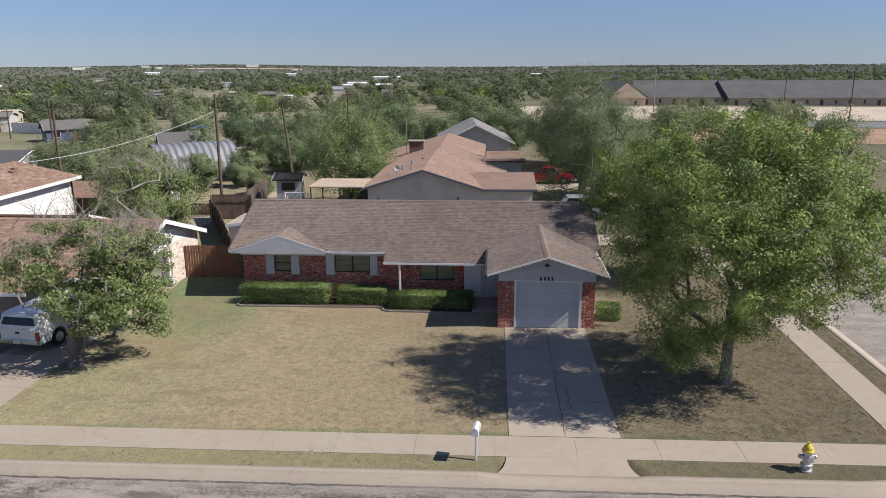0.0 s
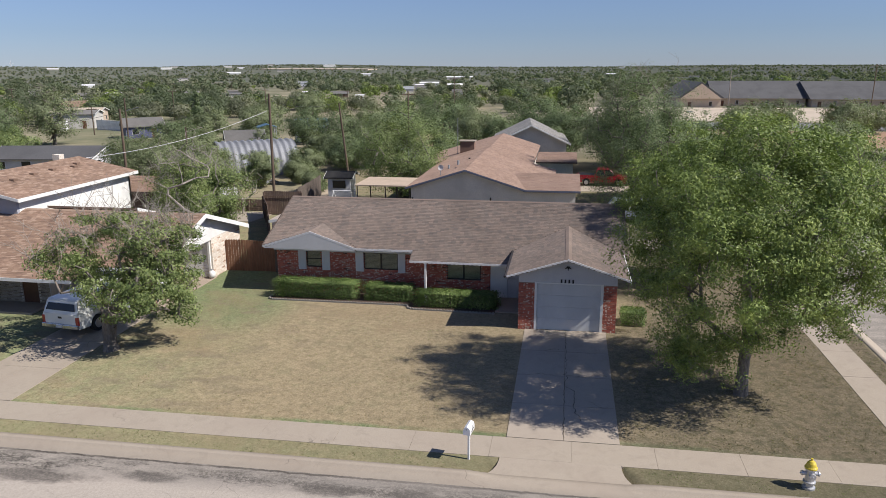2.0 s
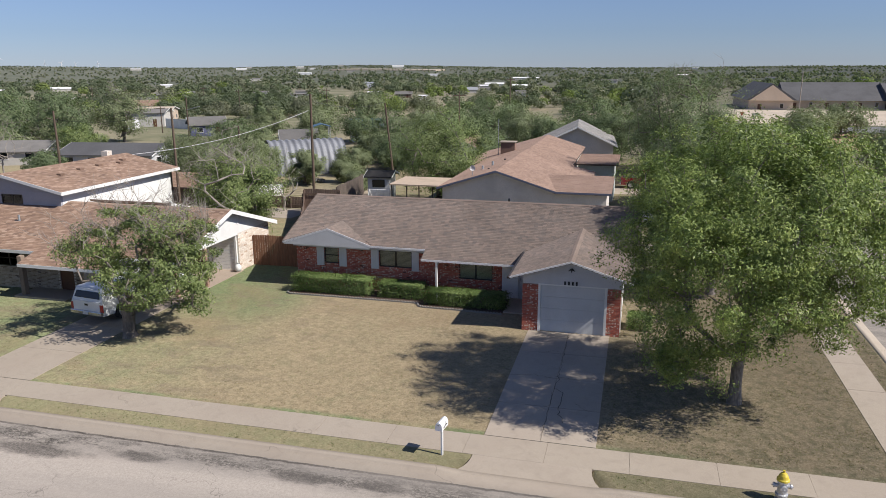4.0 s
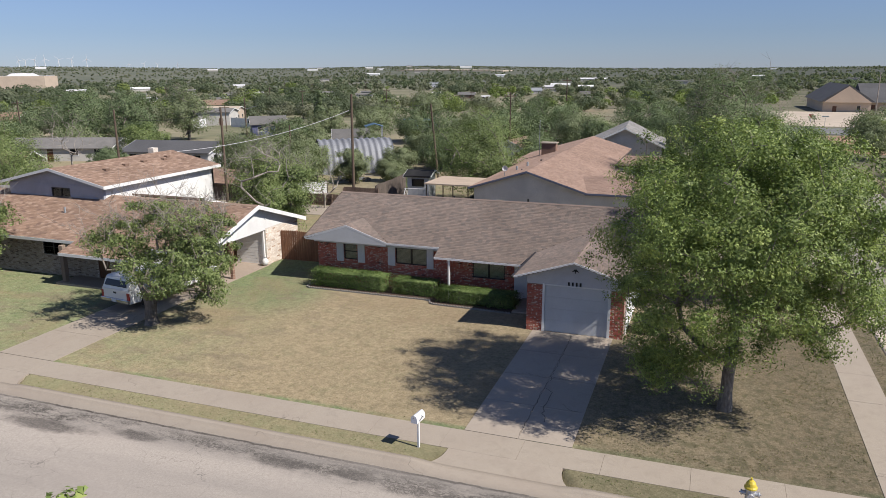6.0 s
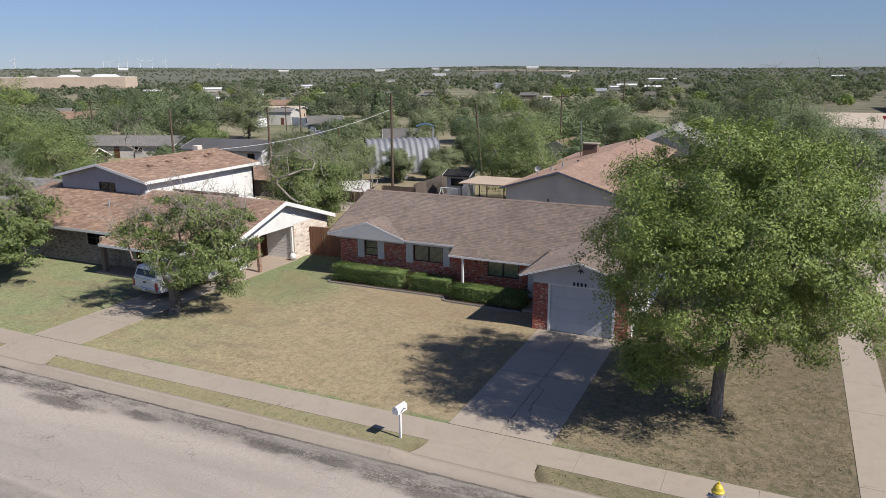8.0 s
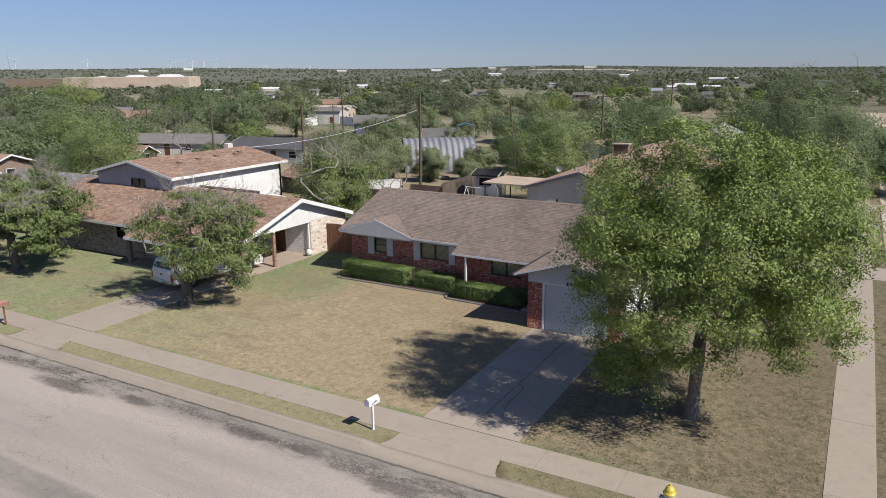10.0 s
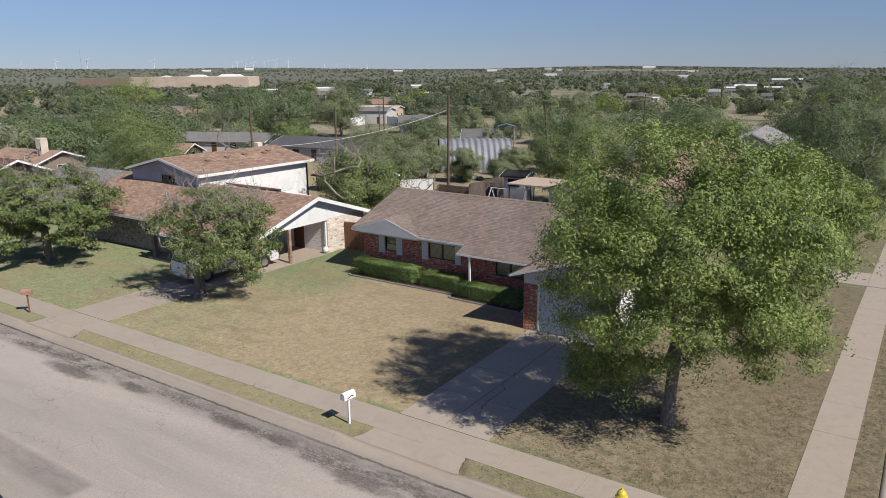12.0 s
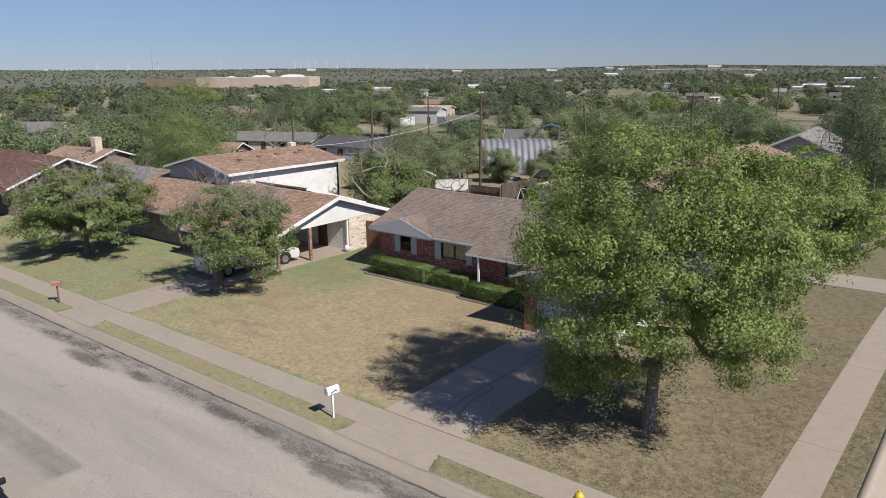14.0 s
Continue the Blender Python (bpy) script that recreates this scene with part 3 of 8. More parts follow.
_gv = np.array([(x, y, land(x, y)) for y in _gy for x in _gx])
_nx = len(_gx)
_gi = np.array([(j * _nx + i, j * _nx + i + 1, (j + 1) * _nx + i + 1, (j + 1) * _nx + i) for j in range(len(_gy) - 1) for i in range(_nx - 1)])
ground = raw("ground", _gv, _gi, M_GROUND, smooth=True)
tagged(ground, "dry tan lawn and scrubland reaching to the horizon", "ground", kind="structure")


def sheet(name, x0, x1, y0, y1, lift, thick, mat, label, category, step=1.0, parent=None, skip=None):
    """A paving laid over the land, with real edges."""
    bm = bmesh.new()
    nxs, nys = max(1, round((x1 - x0) / step)), max(1, round((y1 - y0) / step))
    grid = {}
    for i in range(nxs + 1):
        for j in range(nys + 1):
            x, y = x0 + (x1 - x0) * i / nxs, y0 + (y1 - y0) * j / nys
            grid[i, j] = bm.verts.new((x, y, base(x, y) + lift))
    for i in range(nxs):
        for j in range(nys):
            if not skip or not skip(x0 + (x1 - x0) * (i + 0.5) / nxs, y0 + (y1 - y0) * (j + 0.5) / nys):
                bm.faces.new((grid[i, j], grid[i + 1, j], grid[i + 1, j + 1], grid[i, j + 1]))
    for v in [v for v in bm.verts if not v.link_faces]:
        bm.verts.remove(v)
    rim = [e for e in bm.edges if len(e.link_faces) == 1]
    ext = bmesh.ops.extrude_edge_only(bm, edges=rim)
    for v in [q for q in ext["geom"] if isinstance(q, bmesh.types.BMVert)]:
        v.co.z -= thick
    bmesh.ops.recalc_face_normals(bm, faces=bm.faces)
    ob = part(name, bm, mat, parent)
    if not parent:
        tagged(ob, label, category, kind="structure")
    return ob


road = sheet("road", -140, 23, -22.3, -11.8, -0.15, 0.05, M_ASPH, "bleached cracked asphalt street with dark tar patches", "road", 1.0, skip=lambda x, y: outside_block(x, y) < 0.0)
sheet("road", 11.5, 23, -11.8, 124.5, -0.15, 0.05, M_ASPH, "grey asphalt side street past the corner lot", "road", 1.0, skip=lambda x, y: outside_block(x, y) < 0.0)

# kerb and gutter swept round the corner; lowered at the drives
def kerb_points():
    pts = [(x, KERB_Y, (0, -1)) for x in np.arange(-139, KERB_X - KERB_R, 0.5)]
    for a in np.linspace(-90, 0, 15):
        c, s = math.cos(radians(a)), math.sin(radians(a))
        pts.append((KERB_X - KERB_R + KERB_R * c, KERB_Y + KERB_R + KERB_R * s, (c, s)))
    pts += [(KERB_X, y, (1, 0)) for y in np.arange(KERB_Y + KERB_R + 0.5, 140, 0.5)]
    return pts


DRIVES = [(-0.75, 3.1, 0.55), (-21.4, -17.95, 0.55), (-47.0, -42.0, 0.6)]


def drop_at(x, y):
    """How far the kerb is lowered for a drive (0 to 1)."""
    d = 0.0
    if y < KERB_Y + 0.5:
        for a, c, w in DRIVES:
            d = max(d, smooth01(a - w, a, x) * (1 - smooth01(c, c + w, x)))
    else:
        for a, c in ((16.4, 20.2), (44.5, 48.5)):
            d = max(d, smooth01(a - 0.6, a, y) * (1 - smooth01(c, c + 0.6, y)))
    return d


_kv, _kf = [], []
_prof = [(-0.06, -0.2), (-0.06, 0.012), (0.10, 0.015), (0.155, -0.005), (0.20, -0.125), (0.52, -0.135), (0.53, -0.2)]
for k, (x, y, n) in enumerate(kerb_points()):
    d = drop_at(x, y)
    for o, h in _prof:
        hh = h if h < -0.1 else h * (1 - d) + d * (-0.11 + (0.16 - o) * 0.25)
        px, py = x + n[0] * o, y + n[1] * o
        _kv.append((px, py, base(px, py) + hh))
    if k:
        a, c, q = (k - 1) * len(_prof), k * len(_prof), len(_prof)
        _kf += [(a + i, a + i + 1, c + i + 1, c + i) for i in range(q - 1)]
kerb = raw("kerb", _kv, [f[::-1] for f in _kf], M_CONC, smooth=True)
tagged(kerb, "pale concrete kerb and gutter along the street", "kerb", kind="structure")

# walks: slab after slab, with joints between them
def walk_slabs(name, label, x0, x1, y0, y1, along, pitch):
    root = new(name)
    tagged(root, label, "pavement", kind="structure")
    a, z = (x0, x1) if along == "x" else (y0, y1)
    n = max(1, round((z - a) / pitch))
    for i in range(n):
        p, q = a + (z - a) * i / n + 0.004, a + (z - a) * (i + 1) / n - 0.004
        dims = (p, q, y0, y1) if along == "x" else (x0, x1, p, q)
        bm = bmesh.new()
        cs = [(dims[0], dims[2]), (dims[1], dims[2]), (dims[1], dims[3]), (dims[0], dims[3])]
        slab(bm, [(x, y, base(x, y) + 0.013 + 0.002 * math.sin(i * 2.3)) for x, y in cs], 0.1)
        part("slab", bm, M_CONC, root)
    return root


walk_slabs("pavement_front", "pale tan concrete front footpath along the street", -70, 11.4, -10.67, -9.47, "x", 2.45)
walk_slabs("pavement_side", "pale concrete footpath along the side street", 11.4, 12.66, -10.67, 16.4, "y", 2.4)
walk_slabs("pavement_rear", "pale concrete footpath further along the side street", 11.4, 12.66, 20.2, 70, "y", 2.5)


def drive(name, label, xs, y0, y1, rows, apron=None, mat=None, parent=None):
    root = new(name)
    tagged(root, label, "driveway", kind="structure")
    mat = mat or M_DRIVE
    for i in range(len(xs) - 1):
        for j in range(rows):
            p, q = y0 + (y1 - y0) * j / rows, y0 + (y1 - y0) * (j + 1) / rows
            bm = bmesh.new()
            slab(bm, [(x, y, base(x, y) + 0.02) for x, y in ((xs[i] + 0.006, p + 0.006), (xs[i + 1] - 0.006, p + 0.006), (xs[i + 1] - 0.006, q - 0.006), (xs[i] + 0.006, q - 0.006))], 0.1)
            part("slab", bm, mat, root)
    if apron:
        bm = bmesh.new()
        a, c, f = apron
        top, low = -10.68, KERB_Y - 0.05
        left, right = [], []
        for k in range(7):
            s = k / 6
            y = top + (low - top) * s
            e = f * (1 - math.sqrt(max(0.0, 1 - s * s)))
            left.append((a - e, y, base(a, y) + 0.018 - 0.10 * s))
            right.append((c + e, y, base(c, y) + 0.018 - 0.10 * s))
        for k in range(6):
            slab(bm, [left[k + 1], right[k + 1], right[k], left[k]], 0.12)
        part("apron", bm, M_CONC, root, "flared concrete apron to the gutter")
    return root


drive("driveway_front", "grey concrete drive with cracks leading to the garage", (-0.5, 1.28, 3.0), -9.45, -0.02, 4, (-0.6, 2.95, 0.6))
drive("driveway_neighbour", "pale concrete drive with a parked pickup", (-21.25, -19.7, -18.2), -9.45, 4.2, 5, (-21.3, -18.1, 0.6), M_CONC)
drive("driveway_side", "concrete side drive behind the house", (4.6, 8.0, 11.4, 13.45), 16.45, 20.15, 1, None, M_CONC)
drive("driveway_rear", "concrete drive of the house behind", (-1.0, 4.0, 9.0, 13.45), 44.6, 48.4, 1, None, M_CONC)


# cracks across the front drive: dark seams, thin strips with ragged edges
M_CRACK = weathered("crack_dirt", (0.05, 0.043, 0.036), 0.3, 60, 3.0, 0.95)


def crack(parent, run, width, seed):
    rng = random.Random(seed)
    pts = []
    for (xa, ya), (xb, yb) in zip(run, run[1:]):
        n = max(2, int(math.hypot(xb - xa, yb - ya) / 0.12))
        for k in range(n):
            pts.append((xa + (xb - xa) * k / n + rng.gauss(0, 0.025), ya + (yb - ya) * k / n + rng.gauss(0, 0.025)))
    bm = bmesh.new()
    rows = []
    for k, (x, y) in enumerate(pts):
        p, q = pts[max(0, k - 1)], pts[min(len(pts) - 1, k + 1)]
        d = Vector((q[0] - p[0], q[1] - p[1])).normalized()
        w = width * rng.uniform(0.3, 1.2) * 0.5
        z = base(x, y) + 0.0245
        rows.append((bm.verts.new((x - d.y * w, y + d.x * w, z)), bm.verts.new((x + d.y * w, y - d.x * w, z))))
    for a, c in zip(rows, rows[1:]):
        bm.faces.new((a[0], a[1], c[1], c[0]))
    part("crack", bm, M_CRACK, parent)


_dr = bpy.data.objects["driveway_front"]
crack(_dr, [(1.28, -9.3), (1.26, -6.0), (1.35, -4.9), (1.28, -0.2)], 0.016, 1)
crack(_dr, [(1.28, -5.6), (1.65, -5.9), (1.62, -7.2), (1.9, -8.3)], 0.024, 2)
crack(_dr, [(1.2, -4.6), (1.9, -4.7), (2.6, -4.4), (2.95, -4.6)], 0.016, 3)
crack(_dr, [(-0.45, -4.8), (0.4, -4.6), (1.2, -4.75)], 0.012, 4)
crack(_dr, [(0.3, -2.4), (0.9, -2.1), (1.25, -2.3)], 0.012, 5)
crack(_dr, [(2.1, -6.6), (2.5, -7.1), (2.95, -7.0)], 0.012, 6)


# ---- plants ----
def tube_mesh(segments, sides=6):
    """Vertices and quads of tapered tubes: (p, q, r0, r1) each."""
    vs, fs = [], []
    ang = np.linspace(0, 2 * np.pi, sides, endpoint=False)
    ca, sa = np.cos(ang), np.sin(ang)
    for p, q, r0, r1 in segments:
        p, q = np.asarray(p, float), np.asarray(q, float)
        d = q - p
        ln = np.linalg.norm(d)
        if ln < 1e-5:
            continue
        d /= ln
        a = np.cross(d, (0, 0, 1) if abs(d[2]) < 0.9 else (1, 0, 0))
        a /= np.linalg.norm(a)
        b = np.cross(d, a)
        n = len(vs) * 2 * sides
        ring = np.outer(ca, a) + np.outer(sa, b)
        q = q + d * min(r1 * 0.4, ln * 0.3)
        vs.append(np.vstack([p + ring * r0, q + ring * r1]))
        k = np.arange(sides)
        k2 = (k + 1) % sides
        fs.append(np.stack([n + k, n + k2, n + sides + k2, n + sides + k], 1))
    return np.vstack(vs), np.vstack(fs)


def leaf_mesh(centres, rng, size, aspect=0.42, droop=0.5, up_bias=0.35):
    """A kite-shaped leaf at every centre."""
    n = len(centres)
    az = rng.uniform(0, 2 * np.pi, n)
    tilt = rng.normal(-droop, 0.5, n)
    d = np.stack([np.cos(az) * np.cos(tilt), np.sin(az) * np.cos(tilt), np.sin(tilt)], 1)
    up = rng.normal(0, 0.7, (n, 3)) + np.array([0, 0, up_bias + 0.6])
    s = np.cross(d, up)
    s /= np.linalg.norm(s, axis=1)[:, None] + 1e-6
    ln = size * rng.uniform(0.65, 1.35, n)[:, None]
    w = ln * aspect
    c = np.asarray(centres)
    v = np.stack([c - d * ln * 0.5, c + s * w * 0.5, c + d * ln * 0.5, c - s * w * 0.5], 1).reshape(-1, 3)
    return v, np.arange(4 * n).reshape(n, 4)


def facing_leaves(centres, normals, rng, size, aspect=0.45, loose=0.48, pointed=False):
    """A kite-shaped leaf at every centre, its face turned roughly along the normal given."""
    n = len(centres)
    m = np.asarray(normals) + rng.normal(0, loose, (n, 3))
    m /= np.linalg.norm(m, axis=1)[:, None] + 1e-6
    d = np.cross(m, rng.normal(0, 1, (n, 3)))
    d /= np.linalg.norm(d, axis=1)[:, None] + 1e-6
    s = np.cross(m, d)
    ln = size * rng.uniform(0.65, 1.35, n)[:, None]
    w = ln * aspect
    c = np.asarray(centres)
    if pointed:
        v = np.stack([c - d * ln * 0.5 - s * w * 0.7, c - d * ln * 0.3 + s * w * 0.8, c + d * ln * 0.6], 1).reshape(-1, 3)
        return v, np.arange(3 * n).reshape(n, 3)
    v = np.stack([c - d * ln * 0.5, c + s * w * 0.5, c + d * ln * 0.5, c - s * w * 0.5], 1).reshape(-1, 3)
    return v, np.arange(4 * n).reshape(n, 4)


def crown_points(rng, centre, radii, count, hollow=0.35, lumps=0.35, flat=0.0, gap=-0.28):
    """Places of twig clusters in an uneven, lumpy crown."""
    out = []
    off = rng.uniform(0, 50, 3)
    tries = 0
    while len(out) < count and tries < count * 60:
        tries += 1
        p = rng.normal(0, 1, 3)
        p /= np.linalg.norm(p)
        r = rng.uniform(hollow ** 3, 1) ** (1 / 3)
        edge = 1.0 + lumps * noise.noise(Vector(p * 1.7 + off)) + lumps * 0.6 * noise.noise(Vector(p * 4.2 + off))
        if p[2] < 0:
            edge *= 1 - flat
        q = p * r * edge
        w = np.array(centre) + q * np.array(radii)
        if noise.noise(Vector(w * 0.55 + off)) < gap:
            continue
        out.append(w)
    return np.array(out)


def grow(rng, root, top, tips, trunk_r, bend=0.25):
    """Limbs from the trunk's top to all tips. Returns tapered segments."""
    nodes = [np.array(root, float)]
    parent, n_trunk = [-1], 5
    for k in range(1, n_trunk + 1):
        s = k / n_trunk
        nodes.append(np.array(root) * (1 - s) + np.array(top) * s + np.array([rng.normal(0, 0.025), rng.normal(0, 0.025), 0]) * (k < n_trunk))
        parent.append(k - 1)
    fork = n_trunk
    order = np.argsort([np.linalg.norm(t - np.array(top)) for t in tips])
    tip_nodes = []
    for i in order:
        t = tips[i]
        arr = np.array(nodes[fork - 1:])
        d = np.linalg.norm(arr - t, axis=1) + 0.35 * np.maximum(0, arr[:, 2] - t[2] + 0.2) * 2
        j = int(np.argmin(d)) + fork - 1
        a = nodes[j]
        steps = max(1, int(np.linalg.norm(t - a) / 0.8))
        prev = j
        for k in range(1, steps + 1):
            s = k / steps
            p = a * (1 - s) + t * s
            p = p + np.array([0, 0, bend * math.sin(math.pi * s) * np.linalg.norm(t - a) * 0.35]) + rng.normal(0, 0.05, 3) * (k < steps)
            nodes.append(p)
            parent.append(prev)
            prev = len(nodes) - 1
        tip_nodes.append(prev)
    load = np.zeros(len(nodes))
    for i in tip_nodes:
        load[i] += 1
    for i in range(len(nodes) - 1, 0, -1):
        load[parent[i]] += load[i]
    rad = trunk_r * np.sqrt(np.maximum(load, 0.6) / max(load[1], 1)) ** 1.05
    rad = np.maximum(rad, 0.008)
    segs = []
    for i in range(1, len(nodes)):
        j = parent[i]
        segs.append((nodes[j], nodes[i], min(rad[j], rad[i] * 1.35) if j >= fork else rad[j] * (1.35 if j == 0 else 1.0), rad[i]))
    return segs


def lobed(rng, lobes, count, gap=-0.28):
    """Twig clusters spread over several lobes: (centre, radii) each."""
    w = np.array([(r[0] * r[1] * r[2]) ** (2 / 3) for _, r in lobes])
    n = np.maximum(4, (count * w / w.sum()).astype(int))
    return np.vstack([crown_points(rng, c, r, int(k), 0.45, 0.33, 0.0, gap) for (c, r), k in zip(lobes, n)])


def tree(label, at, crown, radii, top, trunk_r, clusters, per, size, leaf, seed, dead=0.0, flat=0.25, group="", spread=0.42, bare=0, hollow=0.35, lumps=0.35, lean=(0, 0), aspect=0.42, lobes=None, gap=-0.28, tall=0.5):
    """A tapered trunk with limbs and a crown of single leaves. crown, top: relative to the foot."""
    rng = np.random.default_rng(seed)
    root = thing("tree", label, "tree", group, at=(*at, base(*at) - 0.05))
    tips = lobed(rng, lobes, clusters, gap) if lobes else crown_points(rng, crown, radii, clusters, hollow, lumps, flat)
    segs = grow(rng, (0, 0, 0), (lean[0], lean[1], top), tips, trunk_r)
    v, f = tube_mesh(segs, 5 if group else 7)
    raw("trunk", v, f, M_BARK, root, smooth=True)
    if bare:
        # dead twigs that stick out of the crown
        pick = tips[np.argsort(-tips[:, 2])[: max(12, len(tips) // 3)]]
        twigs = []
        for _ in range(bare):
            p = pick[rng.integers(len(pick))] + rng.normal(0, 0.25, 3)
            d = np.array([rng.normal(0, 0.45), rng.normal(0, 0.45), rng.uniform(0.4, 1.0)])
            for k in range(4):
                q = p + d * rng.uniform(0.13, 0.27)
                twigs.append((p, q, 0.016 - 0.003 * k, 0.013 - 0.003 * k))
                for _s in range(2):
                    e = d + rng.normal(0, 0.6, 3)
                    twigs.append((q, q + e * rng.uniform(0.2, 0.5), 0.008, 0.004))
                p, d = q, d + rng.normal(0, 0.25, 3)
        v, f = tube_mesh(twigs, 4)
        raw("deadwood", v, f, M_DEADWOOD, root, "bare grey dead twigs")["kind"] = "stuff"
    live = tips[rng.random(len(tips)) >= dead]
    cs, ns = [], []
    mid = np.mean(tips, 0)
    for t in live:
        n = int(per * rng.uniform(0.6, 1.4))
        o = rng.normal(0, 1, (n, 3))
        k = np.linalg.norm(o, axis=1)[:, None]
        o *= np.minimum(1.0, 1.9 / k)
        big = rng.uniform(0.55, 1.45)
        cs.append(t + o * np.array([spread, spread, spread * tall]) * big)
        outward = (t - mid) / (np.linalg.norm(t - mid) + 0.1)
        ns.append(o / k * (0.55 if group else 0.75) + outward * (0.7 if group else 0.55) + np.array([0, 0, 0.4]))
    c, m = np.vstack(cs), np.vstack(ns)
    up = c[:, 2] > 0.25
    v, f = facing_leaves(c[up], m[up], rng, size, aspect, 0.33 if group else 0.5, True)
    raw("crown", v, f, leaf, root)
    return root


def hedge(label, x0, x1, y0, y1, h, seed, group="hedges before the house"):
    """A clipped hedge: stems inside, small leaves crowded on a rounded box."""
    rng = np.random.default_rng(seed)
    xc, yc = (x0 + x1) / 2, (y0 + y1) / 2
    root = thing("hedge", label, "hedge", group, at=(xc, yc, base(xc, yc)))
    lx, ly = (x1 - x0) / 2, (y1 - y0) / 2
    stems = []
    for _ in range(int((x1 - x0) * 14)):
        p = np.array([rng.uniform(-lx * 0.94, lx * 0.94), rng.uniform(-ly * 0.6, ly * 0.6), 0])
        q = p + np.array([rng.normal(0, 0.08), rng.normal(0, 0.12), h * rng.uniform(0.7, 0.92)])
        stems.append((p, (p + q) / 2 + rng.normal(0, 0.03, 3), 0.014, 0.010))
        stems.append(((p + q) / 2, q, 0.010, 0.005))
    v, f = tube_mesh(stems, 5)
    raw("stem", v, f, M_BARK, root)["kind"] = "stuff"
    n = int((x1 - x0) * (2 * h + 2 * ly) * 1500)
    p = rng.uniform(-1, 1, (n, 3))
    # push towards the faces of the box
    ax = rng.choice(3, n, p=[0.10, 0.42, 0.48])
    sg = np.where(rng.random(n) < 0.5, -1.0, 1.0)
    sg[(ax == 2)] = np.where(rng.random((ax == 2).sum()) < 0.93, 1.0, -1.0)
    depth = 1 - np.abs(rng.normal(0, 0.09, n))
    p[np.arange(n), ax] = sg * depth
    r = 0.34
    q = np.abs(p)
    over = np.maximum(q - (1 - r), 0)
    ln = np.linalg.norm(over, axis=1)
    fix = np.where(ln > r, r / np.maximum(ln, 1e-6), 1.0)
    p = np.sign(p) * (np.minimum(q, 1 - r) + over * fix[:, None])
    bump = np.array([noise.noise(Vector((a * lx * 1.5 + seed, b * ly * 1.5, c * 1.3))) for a, b, c in p[:: 8]]).repeat(8)[:n]
    p *= (1 + 0.3 * bump)[:, None]
    c = np.stack([p[:, 0] * lx, p[:, 1] * ly, h * 0.55 + p[:, 2] * h * 0.47], 1) + rng.normal(0, 0.02, (n, 3))
    v, f = facing_leaves(c, np.sign(p) * np.abs(p) ** 3 + np.array([0, 0, 0.35]), rng, 0.064, 0.5, 0.6, True)
    raw("leaves", v, f, M_HEDGE, root)
    return root


# ---- masonry and roofing ----
def brick_skin(x0, x1, z0, z1, face, axis, sign, mat, parent, holes=(), w=0.205, h=0.068, seed=0, lift=0.008):
    """Single bricks standing proud of a wall's face, with recessed joints between them."""
    rng = np.random.default_rng(seed)
    vs = []
    rows = int((z1 - z0) / h)
    for j in range(rows):
        za, zb = z0 + j * h + 0.005, z0 + (j + 1) * h - 0.005
        u = x0 - (w / 2 if j % 2 else 0)
        while u < x1:
            a, c = max(u + 0.005, x0), min(u + w - 0.005, x1)
            u += w
            if c - a < 0.03 or any(k[0] - 0.01 < (a + c) / 2 < k[1] + 0.01 and k[2] - 0.02 < (za + zb) / 2 < k[3] + 0.02 for k in holes):
                continue
            p = lift + rng.uniform(-0.003, 0.004)
            o = face + sign * p
            for q in (face + sign * 0.0005, o):
                vs += [(a, q, za), (c, q, za), (c, q, zb), (a, q, zb)]
    v = np.array(vs)
    if axis == "y":
        v = v[:, [1, 0, 2]]
    n = len(v) // 8
    b = np.arange(n)[:, None] * 8
    f = np.concatenate([b + np.array(k) for k in ((4, 5, 6, 7), (0, 1, 5, 4), (1, 2, 6, 5), (2, 3, 7, 6), (3, 0, 4, 7))])
    ob = raw("bricks", v, f, mat, parent)
    ob["kind"] = "stuff"
    return ob


def shingle_skin(o, u, v, ulen, vlen, mat, parent, inside=None, expo=0.14, tab=0.21, v0=0.0, seed=0, thick=0.008):
    """Courses of single overlapping shingles on a roof plane. o: a corner at the eave; u, v: unit ways along the eave and up the slope."""
    rng = np.random.default_rng(seed)
    o, u, v = Vector(o), Vector(u).normalized(), Vector(v).normalized()
    nrm = u.cross(v).normalized()
    turned = nrm.z < 0
    if turned:
        nrm = -nrm
    tabs = []
    rows = int((vlen - v0) / expo) + 1
    for j in range(rows):
        s = v0 + j * expo
        a = -rng.random() * tab
        while a < ulen:
            b = a + tab * rng.uniform(0.85, 1.15)
            p, q = max(a, 0.0), min(b - 0.004, ulen)
            a = b
            if q - p > 0.02 and (not inside or inside((p + q) / 2, s + expo / 2)):
                tabs.append((p, q, s, min(s + expo * 1.02, vlen), thick * rng.uniform(0.8, 1.5)))
    t = np.array(tabs)
    O, U, V, N = (np.array(k) for k in (o, u, v, nrm))
    lo, hi = t[:, 4:5] * N, 0.003 * N

    def at(a, s):
        return O + a[:, None] * U + s[:, None] * V
    q = [at(t[:, 0], t[:, 2]) + lo, at(t[:, 1], t[:, 2]) + lo, at(t[:, 1], t[:, 3]) + hi, at(t[:, 0], t[:, 3]) + hi, at(t[:, 0], t[:, 2]), at(t[:, 1], t[:, 2])]
    vs = np.stack(q, 1).reshape(-1, 3)
    b = np.arange(len(t))[:, None] * 6
    f = np.concatenate([b + np.array(k) for k in ((0, 1, 2, 3), (4, 5, 1, 0))])
    ob = raw("shingles", vs, f[:, ::-1] if turned else f, mat, parent)
    ob["kind"] = "stuff"
    return ob


